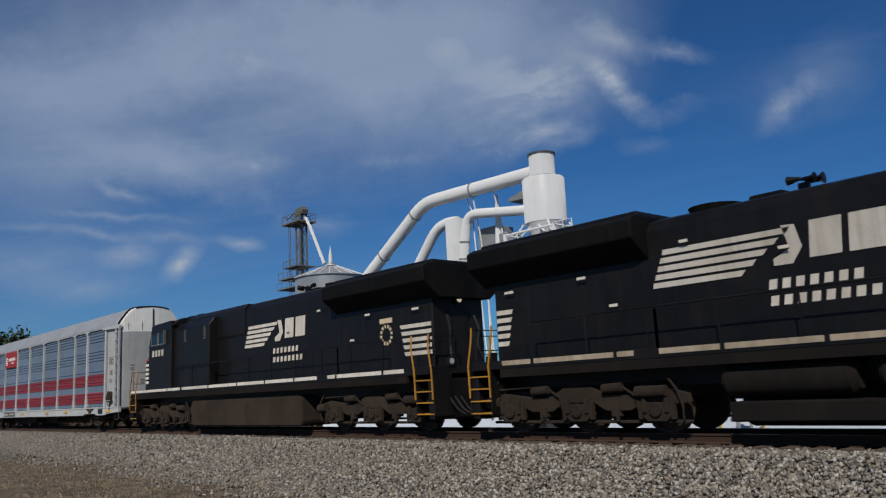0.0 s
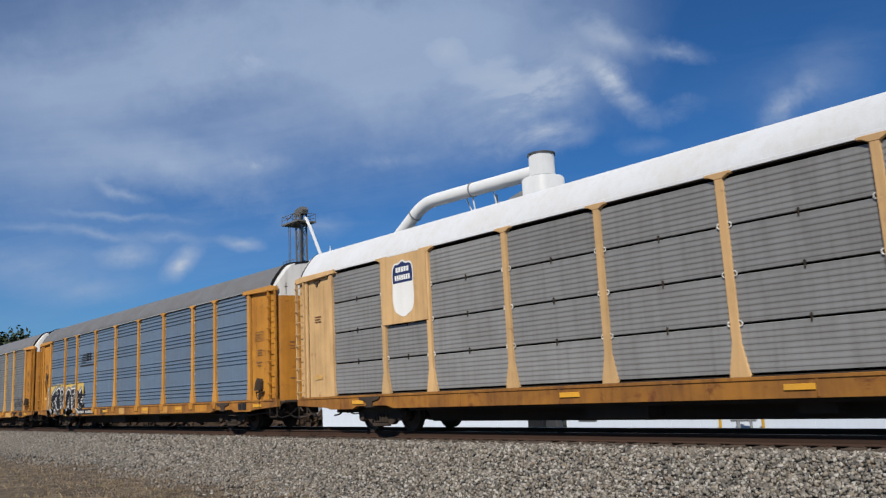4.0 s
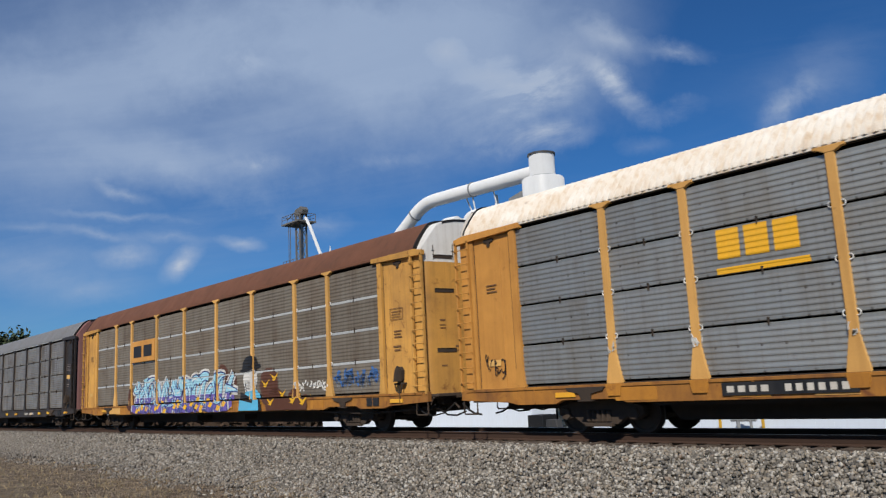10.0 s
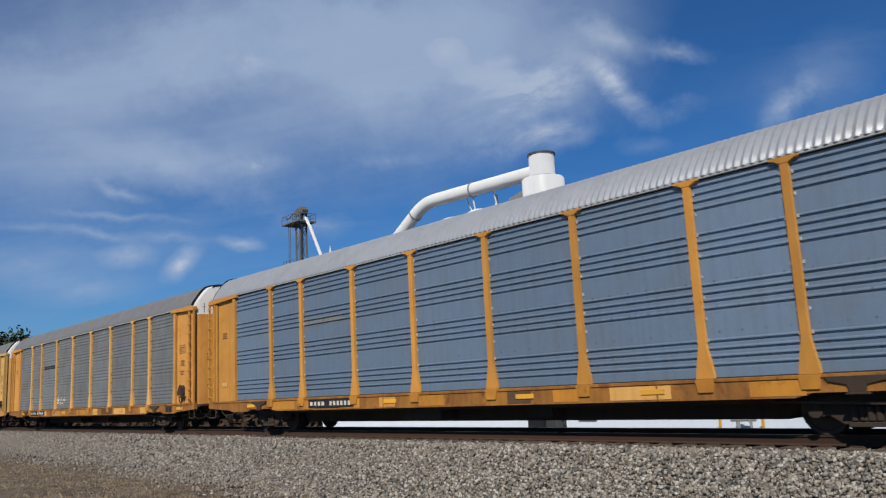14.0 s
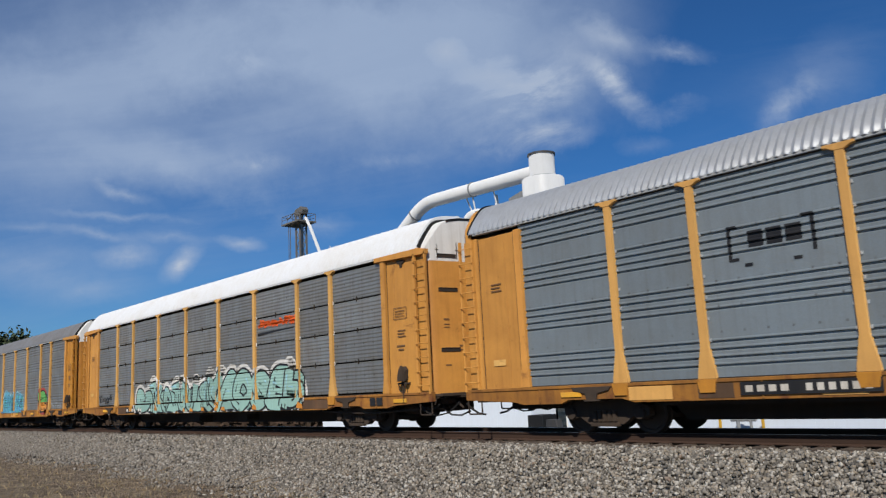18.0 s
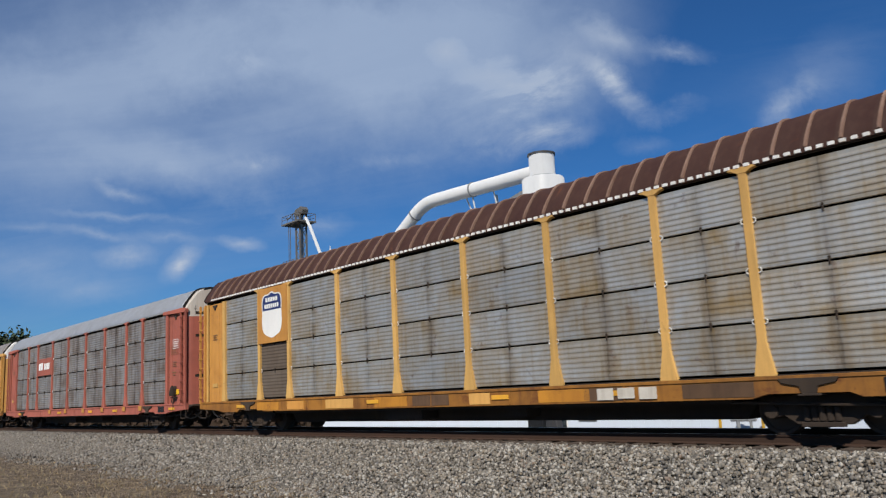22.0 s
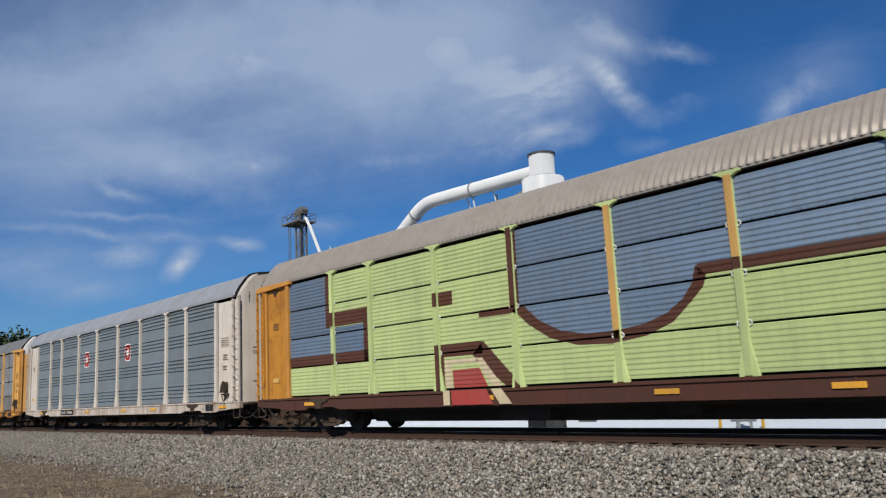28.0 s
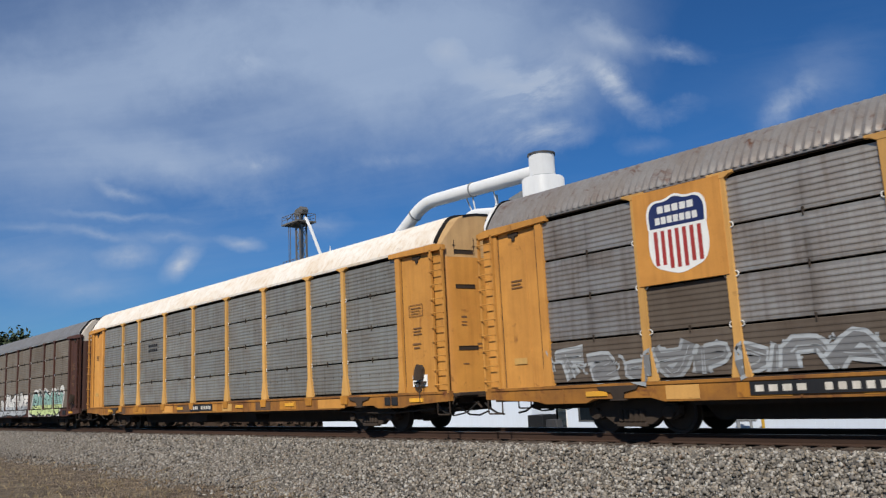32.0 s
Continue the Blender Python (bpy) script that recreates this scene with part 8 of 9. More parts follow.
for k in range(900):
    x = 8 + k * 0.53
    g.box(x - 0.115, x + 0.115, TRACK - 1.3, TRACK + 1.3, -0.36, -0.19)
    x = -72.6 - k * 0.53
    g.box(x - 0.115, x + 0.115, TRACK - 1.3, TRACK + 1.3, -0.36, -0.19)
me = bpy.data.meshes.new("ties_far")
me.from_pydata(g.v, [], g.f)
me.materials.append(None)
tagged(put("ties_far", me, TIE), "long run of timber ties under the rails", "ties", kind="stuff")


# dry grass by the ballast foot
def grass_shader():
    m, N, b = shader("dead_grass")
    key = N.n("NewGeometry").outputs["Random Per Island"]
    N.link(N.ramp(key, [(0.0, (0.20, 0.14, 0.06)), (0.5, (0.36, 0.26, 0.13)), (0.9, (0.50, 0.40, 0.23)), (1.0, (0.16, 0.15, 0.06))]), b.inputs["Base Color"])
    b.inputs["Roughness"].default_value = 0.9
    return m


g = Geo()
rg = random.Random(21)
for k in range(4000):
    x = -12 - abs(rg.gauss(0, 16))
    y = rg.uniform(4.5, 11.3)
    if noise.noise((x * 0.5, y * 0.5, 9)) < -0.1 or y > dirt_edge(x) + 0.1:
        continue
    z = earth_height(x, y) - 0.01
    if y > 10.2:
        z = max(z, bed_height(y) - 0.02)
    h, w, a, ln = rg.uniform(0.03, 0.13), 0.006, rg.uniform(0, 6.28), rg.uniform(0.02, 0.12)
    dx, dy = math.cos(a), math.sin(a)
    g.face((x - dy * w, y + dx * w, z), (x + dy * w, y - dx * w, z), (x + dx * ln * 0.5 + dy * w * 0.6, y + dy * ln * 0.5 - dx * w * 0.6, z + h * 0.7), (x + dx * ln, y + dy * ln, z + h))
me = bpy.data.meshes.new("dry_grass")
me.from_pydata(g.v, [], g.f)
me.materials.append(None)
tagged(put("dry_grass", me, grass_shader()), "sparse straw-coloured dead grass at the ballast foot", "grass", kind="stuff")
STICK = surface("dead_stick", (0.22, 0.16, 0.10), 0.9, dirt_amount=0.3)
for x, y, a, ln in ((-19.6, 10.25, 40, 0.8), (-25.0, 10.1, 15, 0.9), (-21.0, 10.6, 70, 0.5), (-17.0, 10.5, 100, 0.4)):
    z = max(earth_height(x, y), bed_height(y)) + 0.03
    d = Vector((math.cos(radians(a)), math.sin(radians(a)), 0.25)) * ln
    tagged(put("stick", Geo().tube([(0, 0, 0), (d.x * 0.5, d.y * 0.5 + 0.04, d.z * 0.5), (d.x, d.y, d.z)], [0.02, 0.016, 0.008], 5).mesh("stick", smooth=True), STICK, None, pose(x, y, z)),
           "dry grey-brown stick lying on the earth", "stick", "sticks on the ground")


# ---------------------------------------------------------------- grain plant behind the track
GROUND = -2.0
WHITE_METAL = surface("white_painted_metal", (0.80, 0.80, 0.79), 0.4, dirt=(0.55, 0.54, 0.52), dirt_amount=0.15, streak=0.15, spread=0.02)
WALL_WHITE = surface("white_wall_sheeting", (0.68, 0.735, 0.81), 0.5, dirt=(0.55, 0.575, 0.60), dirt_amount=0.2, streak=0.2, spread=0.02)
DULL = surface("dull_grey_galvanised", (0.33, 0.34, 0.35), 0.5, 0.3, dirt=(0.2, 0.2, 0.2), dirt_amount=0.3)
DARK = surface("dark_steel", (0.10, 0.10, 0.10), 0.6, 0.2, dirt_amount=0.3)
BIN = surface("galvanised_bin", (0.42, 0.43, 0.44), 0.4, 0.4, dirt=(0.3, 0.3, 0.29), dirt_amount=0.3)
PY = 45.0


def lathe(path, cx, cy, n=32):
    g = Geo()
    g.sheet([[(cx + r * math.cos(2 * math.pi * k / n), cy + r * math.sin(2 * math.pi * k / n), z) for k in range(n + 1)] for r, z in path])
    return g


def bend(pts, steps=5, cut=1.2):
    """Rounds the corners of a pipe's path."""
    pts = [Vector(q) for q in pts]
    out = [pts[0]]
    for a, b, c in zip(pts[:-2], pts[1:-1], pts[2:]):
        u, w = b + (a - b).normalized() * cut, b + (c - b).normalized() * cut
        for k in range(steps + 1):
            t = k / steps
            out.append(u * (1 - t) ** 2 + b * 2 * t * (1 - t) + w * t ** 2)
    return out + [pts[-1]]


cy = tagged(new("cyclone_tower"), "tall white cyclone separator on a braced white frame", "cyclone")
cx = -38.45
put("barrel", lathe([(0.0, 16.3), (1.55, 16.28), (1.6, 16.18), (1.6, 12.85), (1.5, 12.75), (0.5, 9.8), (0.35, 8.2), (0.0, 8.2)], cx, PY).mesh("barrel", smooth=True), WHITE_METAL, cy)
put("neck", lathe([(0.0, 16.2), (0.98, 16.2), (0.98, 18.15), (0.9, 18.2), (0.0, 18.0)], cx, PY).mesh("neck", smooth=True), WHITE_METAL, cy)
put("rim", lathe([(0.97, 18.12), (1.06, 18.12), (1.06, 18.24), (0.93, 18.24)], cx, PY).mesh("rim"), DARK, cy)
put("flange", lathe([(0.97, 16.40), (1.22, 16.40), (1.22, 16.30), (0.97, 16.30)], cx, PY).mesh("flange"), DULL, cy)
for dx in (-2.4, 2.4):
    for dy in (-2.0, 2.0):
        put("leg", Geo().box(cx + dx - 0.1, cx + dx + 0.1, PY + dy - 0.1, PY + dy + 0.1, GROUND, 12.25).mesh("leg"), WHITE_METAL, cy)
g = Geo()
for dy in (-2.0, 2.0):
    g.tube([(cx - 2.4, PY + dy, 12.15), (cx + 2.4, PY + dy, 12.15)], 0.09, 6)
    for a, b in ((-2.4, 0.0), (2.4, 0.0), (-2.4, -1.2), (2.4, 1.2)):
        g.tube([(cx + a, PY + dy, 10.9), (cx + b, PY + dy * 0.6, 12.85)], 0.08, 6)
    for zz in (3.0, 7.5):
        g.tube([(cx - 2.4, PY + dy, zz), (cx + 2.4, PY + dy, zz + 4.2)], 0.06, 6)
        g.tube([(cx + 2.4, PY + dy, zz), (cx - 2.4, PY + dy, zz + 4.2)], 0.06, 6)
for dx in (-2.4, 2.4):
    g.tube([(cx + dx, PY - 2, 12.15), (cx + dx, PY + 2, 12.15)], 0.09, 6)
    g.tube([(cx + dx, PY - 2, 11.3), (cx + dx, PY + 2, 11.3)], 0.07, 6)
put("brace_frame", g.mesh("brace_frame"), WHITE_METAL, cy)
put("handrail", Geo().tube([(cx + 2.5, PY - 2.1, 12.25), (cx + 4.1, PY - 2.1, 12.25), (cx + 4.1, PY - 2.1, 10.0)], 0.05, 5).tube([(cx + 2.5, PY - 2.1, 11.6), (cx + 4.1, PY - 2.1, 11.6)], 0.05, 5).tube([(cx + 3.3, PY - 2.1, 12.25), (cx + 3.3, PY - 2.1, 10.0)], 0.04, 5).mesh("handrail"), WHITE_METAL, cy)


def duct(name, pts, r, cut, label, bands=()):
    ob = tagged(put(name, Geo().tube(bend(pts, 5, cut), r, 20).mesh(name, smooth=True), WHITE_METAL), label, "duct", "white ducts of the plant")
    for a, b in bands:
        a, b = Vector(a), Vector(b)
        put("flange", Geo().tube([a, b], r + 0.07, 20).mesh("flange"), DULL, ob)
    return ob


duct("air_duct", [(-39.2, PY, 16.98), (-52.3, PY, 17.32), (-64.5, PY, 9.85), (-76.0, PY, 2.8), (-76.0, PY, GROUND)], 0.56, 1.5, "large white pipe rising to the cyclone's neck",
     [((-46.0, PY, 17.155), (-46.12, PY, 17.158)), ((-53.6, PY, 16.52), (-53.7, PY, 16.46)), ((-58.4, PY, 13.58), (-58.5, PY, 13.52))])
duct("air_duct", [(-39.9, PY, 14.2), (-47.0, PY, 15.25), (-47.9, PY, 9.0), (-48.4, PY, GROUND)], 0.40, 1.3, "white pipe turning down beside the cyclone",
     [((-47.55, PY, 11.6), (-47.56, PY, 11.5)), ((-47.35, PY, 13.0), (-47.36, PY, 12.9))])
duct("air_duct", [(-48.6, PY + 0.4, 15.0), (-51.0, PY + 0.4, 15.2), (-57.5, PY + 0.4, 8.2), (-62.0, PY + 0.4, GROUND)], 0.45, 1.6, "white pipe sloping from the small collector")
col = tagged(new("dust_collector"), "small white upright dust collector", "collector")
put("barrel", lathe([(0.0, 15.25), (0.85, 15.2), (0.85, 10.6), (0.3, 9.0), (0.3, GROUND), (0.0, GROUND)], -49.0, PY + 0.5, 24).mesh("barrel", smooth=True), WHITE_METAL, col)
put("stand", Geo().tube([(-50.2, PY, 10.8), (-50.2, PY, GROUND)], 0.08, 6).tube([(-47.8, PY + 1.2, 10.8), (-47.8, PY + 1.2, GROUND)], 0.08, 6).tube([(-50.2, PY, 10.8), (-47.8, PY + 1.2, 10.8)], 0.08, 6).mesh("stand"), WHITE_METAL, col)
hs = tagged(new("fan_house"), "dull grey sheet-metal fan housing on posts", "machine house")
put("body", Geo().box(-46.8, -44.6, PY + 1.0, PY + 3.0, 11.6, 14.0).mesh("body", 0.03), DULL, hs)
put("hopper", Geo().prism([(-44.6, 12.2), (-42.3, 11.6), (-42.3, 12.15), (-43.4, 13.2), (-44.6, 13.0)], "y", PY + 0.6, PY + 2.4).mesh("hopper", 0.03), DULL, hs)
put("vent_cap", Geo().prism([(-44.0, 15.9), (-41.0, 15.7), (-41.0, 16.3), (-42.5, 16.55), (-44.0, 16.2)], "y", PY + 2.0, PY + 3.5).mesh("vent_cap", 0.02), DULL, hs)
put("vent_pipe", Geo().tube([(-44.2, PY + 0.8, 16.4), (-44.2, PY + 0.8, 12.0)], [0.12, 0.34], 12).mesh("vent_pipe", smooth=True), WHITE_METAL, hs)
for x in (-46.6, -43.0):
    put("post", Geo().tube([(x, PY + 1.6, 12.0), (x, PY + 1.6, GROUND)], 0.09, 6).mesh("post"), WHITE_METAL, hs)
for x, a, b in ((-47.2, 15.6, 17.2), (-46.3, 13.0, 17.3), (-43.9, 14.0, 17.3)):
    tagged(put("guy_post", Geo().tube([(x, PY, b), (x + 0.25, PY + 0.6, a), (x + 0.6, PY + 1.4, GROUND)], 0.06, 6).mesh("guy_post"), WHITE_METAL), "thin white duct support post", "post", "duct supports")

TOWER = surface("weathered_tower_steel", (0.19, 0.185, 0.175), 0.6, 0.2, dirt=(0.09, 0.07, 0.055), dirt_amount=0.4)
# bucket elevator leg, lattice tower
ty, tx = 70.0, -113.3
tw = tagged(new("elevator_tower"), "dark lattice elevator tower with a railed head platform", "tower")
for dx in (-0.62, 0.62):
    for dy in (-0.62, 0.62):
        put("leg", Geo().box(tx + dx - 0.12, tx + dx + 0.12, ty + dy - 0.12, ty + dy + 0.12, GROUND, 31.2).mesh("leg"), TOWER, tw)
g = Geo()
z = GROUND
k = 0
while z < 29:
    for dy in (-0.62, 0.62):
        a, b = (-0.62, 0.62) if k % 2 else (0.62, -0.62)
        g.tube([(tx + a, ty + dy, z), (tx + b, ty + dy, z + 1.8)], 0.06, 5)
        g.tube([(tx - 0.62, ty + dy, z), (tx + 0.62, ty + dy, z)], 0.06, 5)
    for dx in (-0.62, 0.62):
        g.tube([(tx + dx, ty - 0.62, z), (tx + dx, ty + 0.62, z + 1.8)], 0.05, 5)
    z += 1.8
    k += 1
put("lattice", g.mesh("lattice"), TOWER, tw)
put("elevator_casing", Geo().box(tx - 0.3, tx + 0.3, ty - 0.25, ty + 0.25, GROUND, 31.6).mesh("elevator_casing"), DULL, tw)
put("head_platform", Geo().box(tx - 3.4, tx + 1.9, ty - 1.8, ty + 1.8, 29.4, 29.65).mesh("head_platform"), TOWER, tw)
put("elevator_head", Geo().prism([(tx - 1.3, 31.2), (tx - 0.9, 31.9), (tx + 0.9, 32.2), (tx + 1.5, 31.6), (tx + 1.2, 30.9), (tx - 1.3, 30.9)], "y", ty - 0.6, ty + 0.6).mesh("elevator_head", 0.05), TOWER, tw)
g = Geo()
for px in (-3.3, -1.6, 0.1, 1.8):
    for py in (-1.7, 1.7):
        g.tube([(tx + px, ty + py, 29.6), (tx + px, ty + py, 30.9)], 0.05, 5)
for py in (-1.7, 1.7):
    for zz in (30.3, 30.9):
        g.tube([(tx - 3.3, ty + py, zz), (tx + 1.8, ty + py, zz)], 0.05, 5)
for px in (-3.3, 1.8):
    g.tube([(tx + px, ty - 1.7, 30.9), (tx + px, ty + 1.7, 30.9)], 0.05, 5)
g.tube([(tx - 4.4, ty, 30.9), (tx - 1.2, ty, 32.0)], 0.09, 5)
put("platform_rail", g.mesh("platform_rail"), TOWER, tw)
for zz, wl in ((20.2, 4.6), (22.0, 3.0), (18.6, 5.2)):
    pf = put("work_platform", Geo().box(tx - wl, tx + 1.2, ty - 1.8, ty + 1.8, zz, zz + 0.18).mesh("work_platform"), TOWER, tw)
    g = Geo()
    for k in range(5):
        x = tx - wl + k * (wl + 1.2) / 4
        g.tube([(x, ty - 1.75, zz), (x, ty - 1.75, zz + 1.2)], 0.05, 5)
    g.tube([(tx - wl, ty - 1.75, zz + 1.2), (tx + 1.2, ty - 1.75, zz + 1.2)], 0.05, 5)
    put("platform_rail", g.mesh("platform_rail"), TOWER, pf)
put("ladder_cage", Geo().tube([(tx - 1.5, ty - 1.2, GROUND), (tx - 1.5, ty - 1.2, 29.5)], 0.06, 5).tube([(tx - 2.0, ty - 1.2, GROUND), (tx - 2.0, ty - 1.2, 29.5)], 0.06, 5).mesh("ladder_cage"), TOWER, tw)
put("spout", Geo().tube([(tx + 1.4, ty, 30.2), (-110.6, ty, 28.5), (-106.6, ty, 21.6)], 0.25, 8).mesh("spout"), WHITE_METAL, tw, None, "white grain spout")
bn = tagged(new("grain_bin"), "galvanised round grain bin with a conical roof", "grain bin")
put("wall", lathe([(5.6, GROUND), (5.6, 18.9), (5.75, 19.0)], -104.8, ty, 40).mesh("bin_wall", smooth=True), BIN, bn)
put("cone_roof", lathe([(5.85, 18.95), (0.7, 21.0), (0.6, 21.5), (0.0, 21.7)], -104.8, ty, 40).mesh("cone_roof"), BIN, bn)
g = Geo()
for k in range(20):
    a = 2 * math.pi * k / 20
    g.tube([(-104.8 + 5.8 * math.cos(a), ty + 5.8 * math.sin(a), 19.05), (-104.8 + 0.7 * math.cos(a), ty + 0.7 * math.sin(a), 21.1)], 0.07, 4)
put("roof_rib", g.mesh("roof_rib"), WHITE_METAL, bn)
put("vent_spire", Geo().tube([(-104.8, ty, 21.5), (-104.8, ty, 22.4), (-104.8, ty, 24.3)], [0.3, 0.3, 0.02], 8).mesh("vent_spire"), WHITE_METAL, bn)
put("roof_rail", Geo().tube([(-110.0, ty - 2.6, 20.2), (-104.8, ty - 5.9, 20.2), (-99.4, ty - 2.6, 20.2)], 0.06, 5).mesh("roof_rail"), DARK, bn)
put("bin_ring", lathe([(5.64, 14.0), (5.7, 14.05), (5.64, 14.1)], -104.8, ty, 40).mesh("bin_ring"), BIN, bn)


# white buildings
def plain_house(name, x0, x1, y0, y1, top, rise, label, windows=(), doors=()):
    h = tagged(new(name), label, "building", "white plant buildings")
    g = Geo()
    x = x0
    cuts = sorted([(a, b, c, d) for a, b, c, d in list(windows) + list(doors)])
    spans, last = [], x0
    for a, b, c, d in cuts:
        spans.append((last, a, GROUND, top))
        spans.append((a, b, GROUND, c))
        spans.append((a, b, d, top))
        last = b
    spans.append((last, x1, GROUND, top))
    for a, b, c, d in spans:
        if b - a > 0.01 and d - c > 0.01:
            g.box(a, b, y0, y0 + 0.2, c, d)
    g.box(x0, x0 + 0.2, y0 + 0.2, y1, GROUND, top).box(x1 - 0.2, x1, y0 + 0.2, y1, GROUND, top).box(x0, x1, y1 - 0.2, y1, GROUND, top)
    put("wall", g.mesh("wall"), WALL_WHITE, h)
    x = x0 + 0.3
    seams = Geo()
    while x < x1 - 0.2:
        if not any(a - 0.1 < x < b + 0.1 for a, b, _, _ in cuts):
            seams.box(x, x + 0.03, y0 - 0.006, y0, GROUND, top - 0.05)
        x += 0.9
    put("wall_rib", seams.mesh("wall_rib"), WALL_WHITE, h)
    put("roof", Geo().prism([(y0 - 0.3, top), (y0 - 0.3, top + 0.12), ((y0 + y1) / 2, top + rise), (y1 + 0.3, top + 0.12), (y1 + 0.3, top)], "x", x0 - 0.25, x1 + 0.25).mesh("house_roof"), WHITE_METAL, h)
    put("gutter", Geo().box(x0 - 0.25, x1 + 0.25, y0 - 0.42, y0 - 0.3, top, top + 0.14).mesh("gutter", 0.02), DULL, h)
    for a, b, c, d in windows:
        w = put("window", Geo().box(a, b, y0 + 0.08, y0 + 0.12, c, d).mesh("window"), WINDOW, h)
        put("window_frame", Geo().box(a, a + 0.07, y0 - 0.02, y0 + 0.1, c, d).box(b - 0.07, b, y0 - 0.02, y0 + 0.1, c, d).box(a, b, y0 - 0.02, y0 + 0.1, d - 0.07, d).box(a, b, y0 - 0.04, y0 + 0.1, c, c + 0.07).mesh("window_frame"), DARK, w)
    for a, b, c, d in doors:
        put("door", Geo().box(a + 0.03, b - 0.03, y0 + 0.06, y0 + 0.11, c, d - 0.03).mesh("door"), DULL, h)
    return h


plain_house("plant_building", -33.6, 16.0, 40.0, 43.0, 4.45, 0.7, "long low white sheet-metal plant building",
            [(-32.7, -31.3, -1.35, -0.1), (-14.0, -12.15, 0.4, 1.6), (-19.8, -18.2, 2.3, 3.1), (-27.5, -26.3, 2.3, 3.1), (-16.6, -15.4, -1.2, -0.2), (-10.2, -8.8, -1.2, -0.1)], [(-6.0, -4.6, GROUND, 0.3)])
plain_house("plant_annex", -61.8, -36.6, 40.0, 42.6, 0.85, 0.4, "low white annex wall of the plant")
plain_house("plant_store", -205.0, -150.0, 60.0, 66.0, -0.9, 0.8, "far low white store building")
# black block standing in for the dark opening between the buildings
bx = tagged(put("scale_box", Geo().box(-36.3, -35.0, 39.2, 40.6, GROUND, -0.9).mesh("scale_box", 0.03), surface("black_opening_fill", (0.014, 0.015, 0.017), 0.6, dirt=(0.03, 0.028, 0.026), dirt_amount=0.3, streak=0.2)), "black block filling the dark opening beside the white building", "cabinet")
tagged(put("grey_cabinet", Geo().prism([(-35.0, GROUND), (-33.9, GROUND), (-34.1, -1.2), (-34.9, -1.2)], "y", 39.4, 40.0).mesh("grey_cabinet", 0.03), surface("blue_grey_cabinet", (0.035, 0.042, 0.055), 0.5)), "blue-grey steel cabinet beside the white building", "cabinet")
BOL = surface("yellow_bollard_paint", (0.60, 0.36, 0.03), 0.5, dirt_amount=0.2)
bol_me = Geo().tube([(0, 0, GROUND), (0, 0, -0.75), (0, 0, -0.68)], [0.075, 0.075, 0.03], 10).mesh("bollard", smooth=True)
for x in (-22.5, -20.15):
    tagged(put("bollard", bol_me, BOL, None, pose(x, 39.0, 0)), "yellow steel guard post by the white wall", "bollard", "yellow guard posts")
mf = tagged(new("pipe_manifold"), "grey pipe manifold with a valve wheel", "pipework")
put("pipe", Geo().tube([(-21.6, 39.2, GROUND), (-21.6, 39.2, -0.95), (-20.9, 39.2, -0.95), (-20.9, 39.2, GROUND)], 0.11, 8).tube([(-22.0, 39.2, -1.25), (-20.6, 39.2, -1.25)], 0.09, 8).mesh("pipe", smooth=True), DULL, mf)
put("valve_wheel", Geo().tube([(-21.25, 39.0, -0.85), (-21.25, 39.08, -0.85)], 0.22, 12).mesh("valve_wheel"), DARK, mf)


# ---------------------------------------------------------------- trees
def leaf_shader():
    m, N, b = shader("tree_leaves")
    key = N.n("NewGeometry").outputs["Random Per Island"]
    N.link(N.ramp(key, [(0.0, (0.010, 0.018, 0.007)), (0.6, (0.024, 0.04, 0.013)), (1.0, (0.05, 0.07, 0.022))]), b.inputs["Base Color"])
    b.inputs["Roughness"].default_value = 0.7
    return m


LEAF, BARK = leaf_shader(), surface("tree_bark", (0.11, 0.085, 0.065), 0.9, dirt_amount=0.4, bump=0.6)


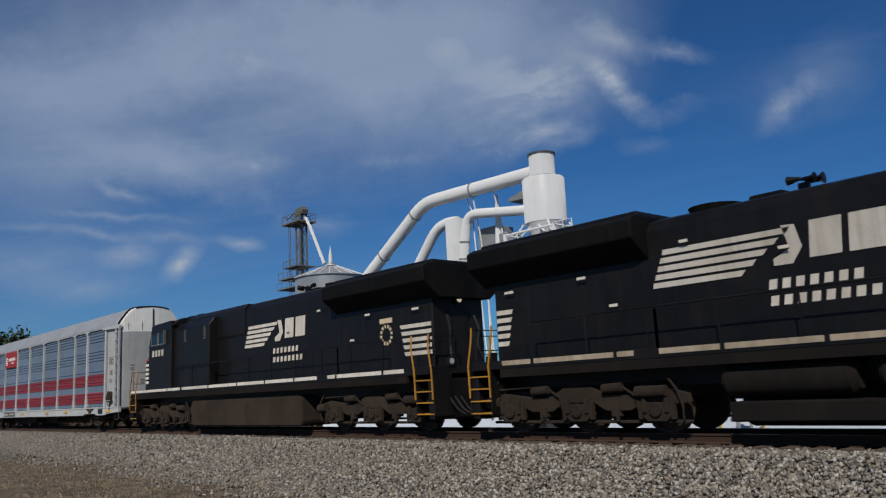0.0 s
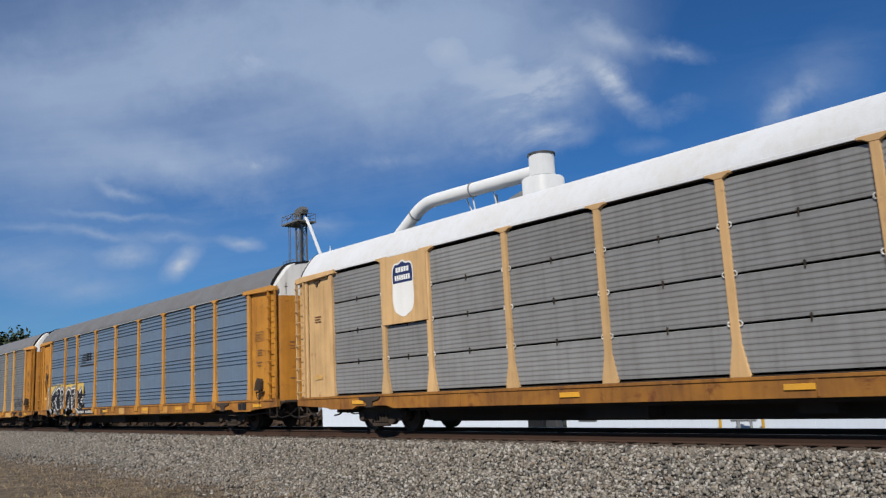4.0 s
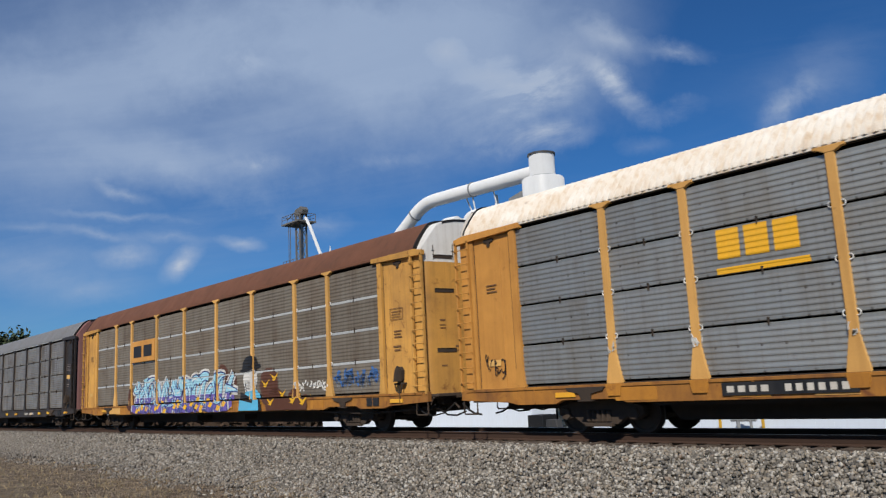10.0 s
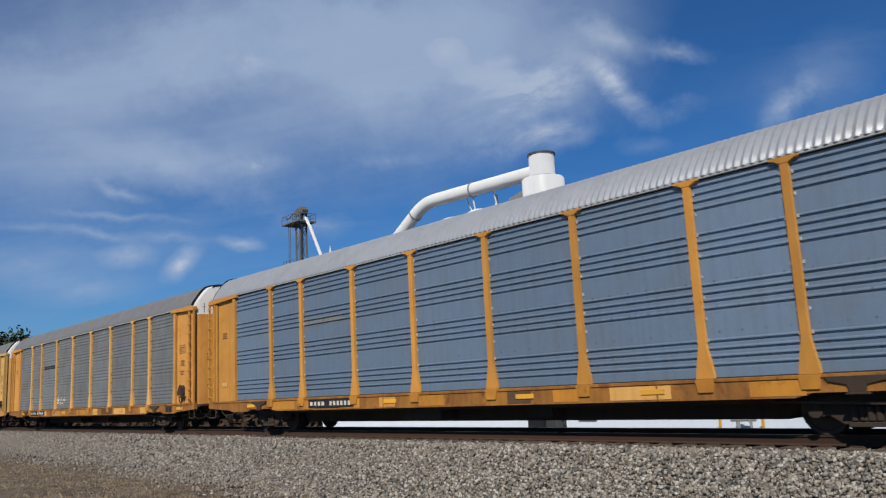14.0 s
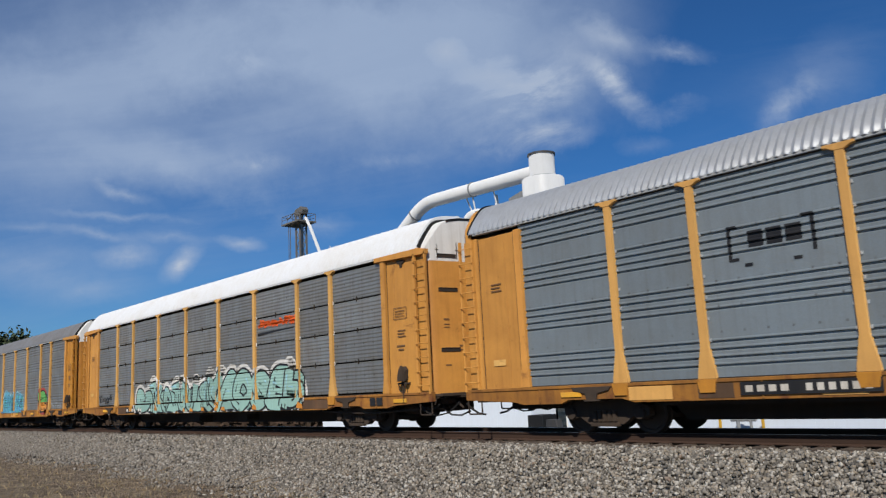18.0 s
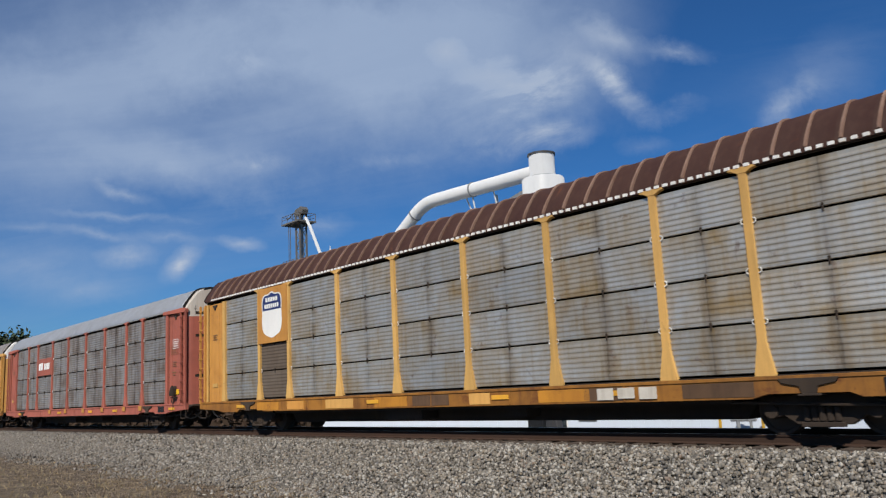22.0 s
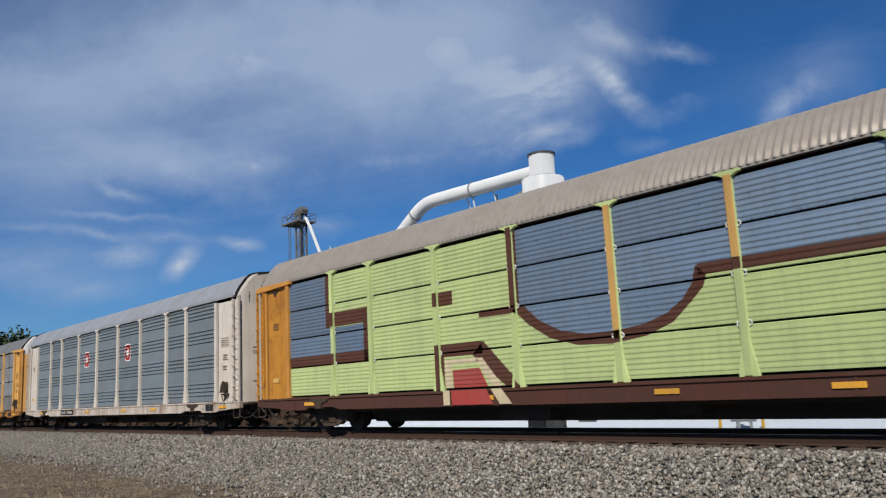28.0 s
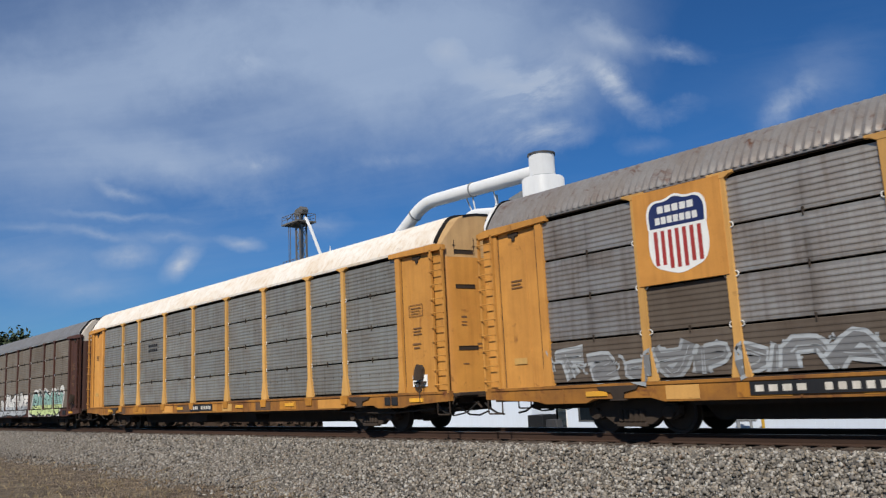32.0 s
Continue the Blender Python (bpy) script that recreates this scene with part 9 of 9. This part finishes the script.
def tree(x, y, height, seed):
    r = random.Random(seed)
    t = tagged(new("tree"), "dark green broadleaf tree with an uneven crown", "tree", "trees beyond the track")
    t.matrix_world = pose(x, y, GROUND + 0.2)
    g = Geo()
    g.tube([(0, 0, 0), (0.1, 0.05, height * 0.3), (0.0, 0.1, height * 0.6), (0.1, 0, height * 0.85)], [height * 0.035, height * 0.028, height * 0.016, 0.03], 8)
    tips = []
    for k in range(11):
        a, z0 = r.uniform(0, 6.28), height * r.uniform(0.25, 0.6)
        ln = height * r.uniform(0.22, 0.36)
        tip = (math.cos(a) * ln, math.sin(a) * ln, z0 + ln * r.uniform(0.4, 1.0))
        g.tube([(0, 0, z0), (tip[0] * 0.5, tip[1] * 0.5, z0 + (tip[2] - z0) * 0.6), tip], [height * 0.013, height * 0.009, 0.02], 5)
        tips.append(tip)
    put("trunk", g.mesh("trunk", smooth=True), BARK, t)
    tips += [(r.gauss(0, height * 0.16), r.gauss(0, height * 0.16), height * r.uniform(0.45, 0.95)) for _ in range(14)]
    vs, fs = [], []
    for tip in tips:
        for k in range(200):
            c = Vector((r.gauss(0, 1), r.gauss(0, 1), r.gauss(0, 0.75))) * height * 0.075 + Vector(tip)
            u = Vector((r.gauss(0, 1), r.gauss(0, 1), r.gauss(0, 1))).normalized()
            w = u.orthogonal().normalized()
            s = height * r.uniform(0.018, 0.036)
            i = len(vs)
            vs += [tuple(c - u * s), tuple(c + w * s * 0.5), tuple(c + u * s), tuple(c - w * s * 0.5)]
            fs.append((i, i + 1, i + 2, i + 3))
    me = bpy.data.meshes.new("crown")
    me.from_pydata(vs, [], fs)
    me.materials.append(None)
    put("crown", me, LEAF, t)


# unseen filler: dark leaf quads added to darken the gap below the train
rs = random.Random(77)
vs, fs = [], []
for k in range(12000):
    x, y = rs.uniform(-180, -63.5), rs.gauss(40, 1.0)
    tall = 1.5 + 0.6 * noise.noise((x * 0.12, 0, 1)) - (0.9 if -122 < x < -112 else 0.0)
    c = Vector((x, y, GROUND + rs.random() * max(0.3, tall)))
    u = Vector((rs.gauss(0, 1), rs.gauss(0, 1), rs.gauss(0, 1))).normalized()
    q = u.orthogonal().normalized()
    s = rs.uniform(0.3, 0.7)
    i = len(vs)
    vs += [tuple(c - u * s), tuple(c + q * s * 0.5), tuple(c + u * s), tuple(c - q * s * 0.5)]
    fs.append((i, i + 1, i + 2, i + 3))
me = bpy.data.meshes.new("scrub")
me.from_pydata(vs, [], fs)
me.materials.append(None)
tagged(put("scrub", me, surface("dark_strip_fill", (0.075, 0.045, 0.03), 0.9, dirt=(0.04, 0.035, 0.02), dirt_amount=0.5)), "added dark brown leaf clutter beyond the track", "scrub", kind="stuff")

for k, (x, y, h) in enumerate(((-103.0, 23.3, 11.0), (-108.0, 23.6, 12.2), (-115.0, 23.5, 10.0), (-130.0, 27.0, 13.0), (-146.0, 24.0, 12.0), (-170.0, 30.0, 14.0))):
    tree(x, y, h, 300 + k)


# ---------------------------------------------------------------- movement
def run(t):
    """Travel of the first car carrier's centre along the track."""
    u = (t - 16.0) / 16.0
    return 336.6345 + 398.6405 * u - 3.7641 * u ** 2 - 2.4271 * u ** 3 + END


NUDGE = {}


def motions():
    times = [k * 1.0 for k in range(33)]
    for n, car in enumerate(TRAIN):
        walk(car, [(t, pose(run(t) - n * PITCH_CARS + NUDGE.get(n, 0.0), TRACK, 0)) for t in times])
    walk(trail, [(t, pose(run(t) + 25.4, TRACK, 0)) for t in times])
    walk(lead, [(t, pose(run(t) + 47.7, TRACK, 0, 0, 0, 180)) for t in times])


motions()
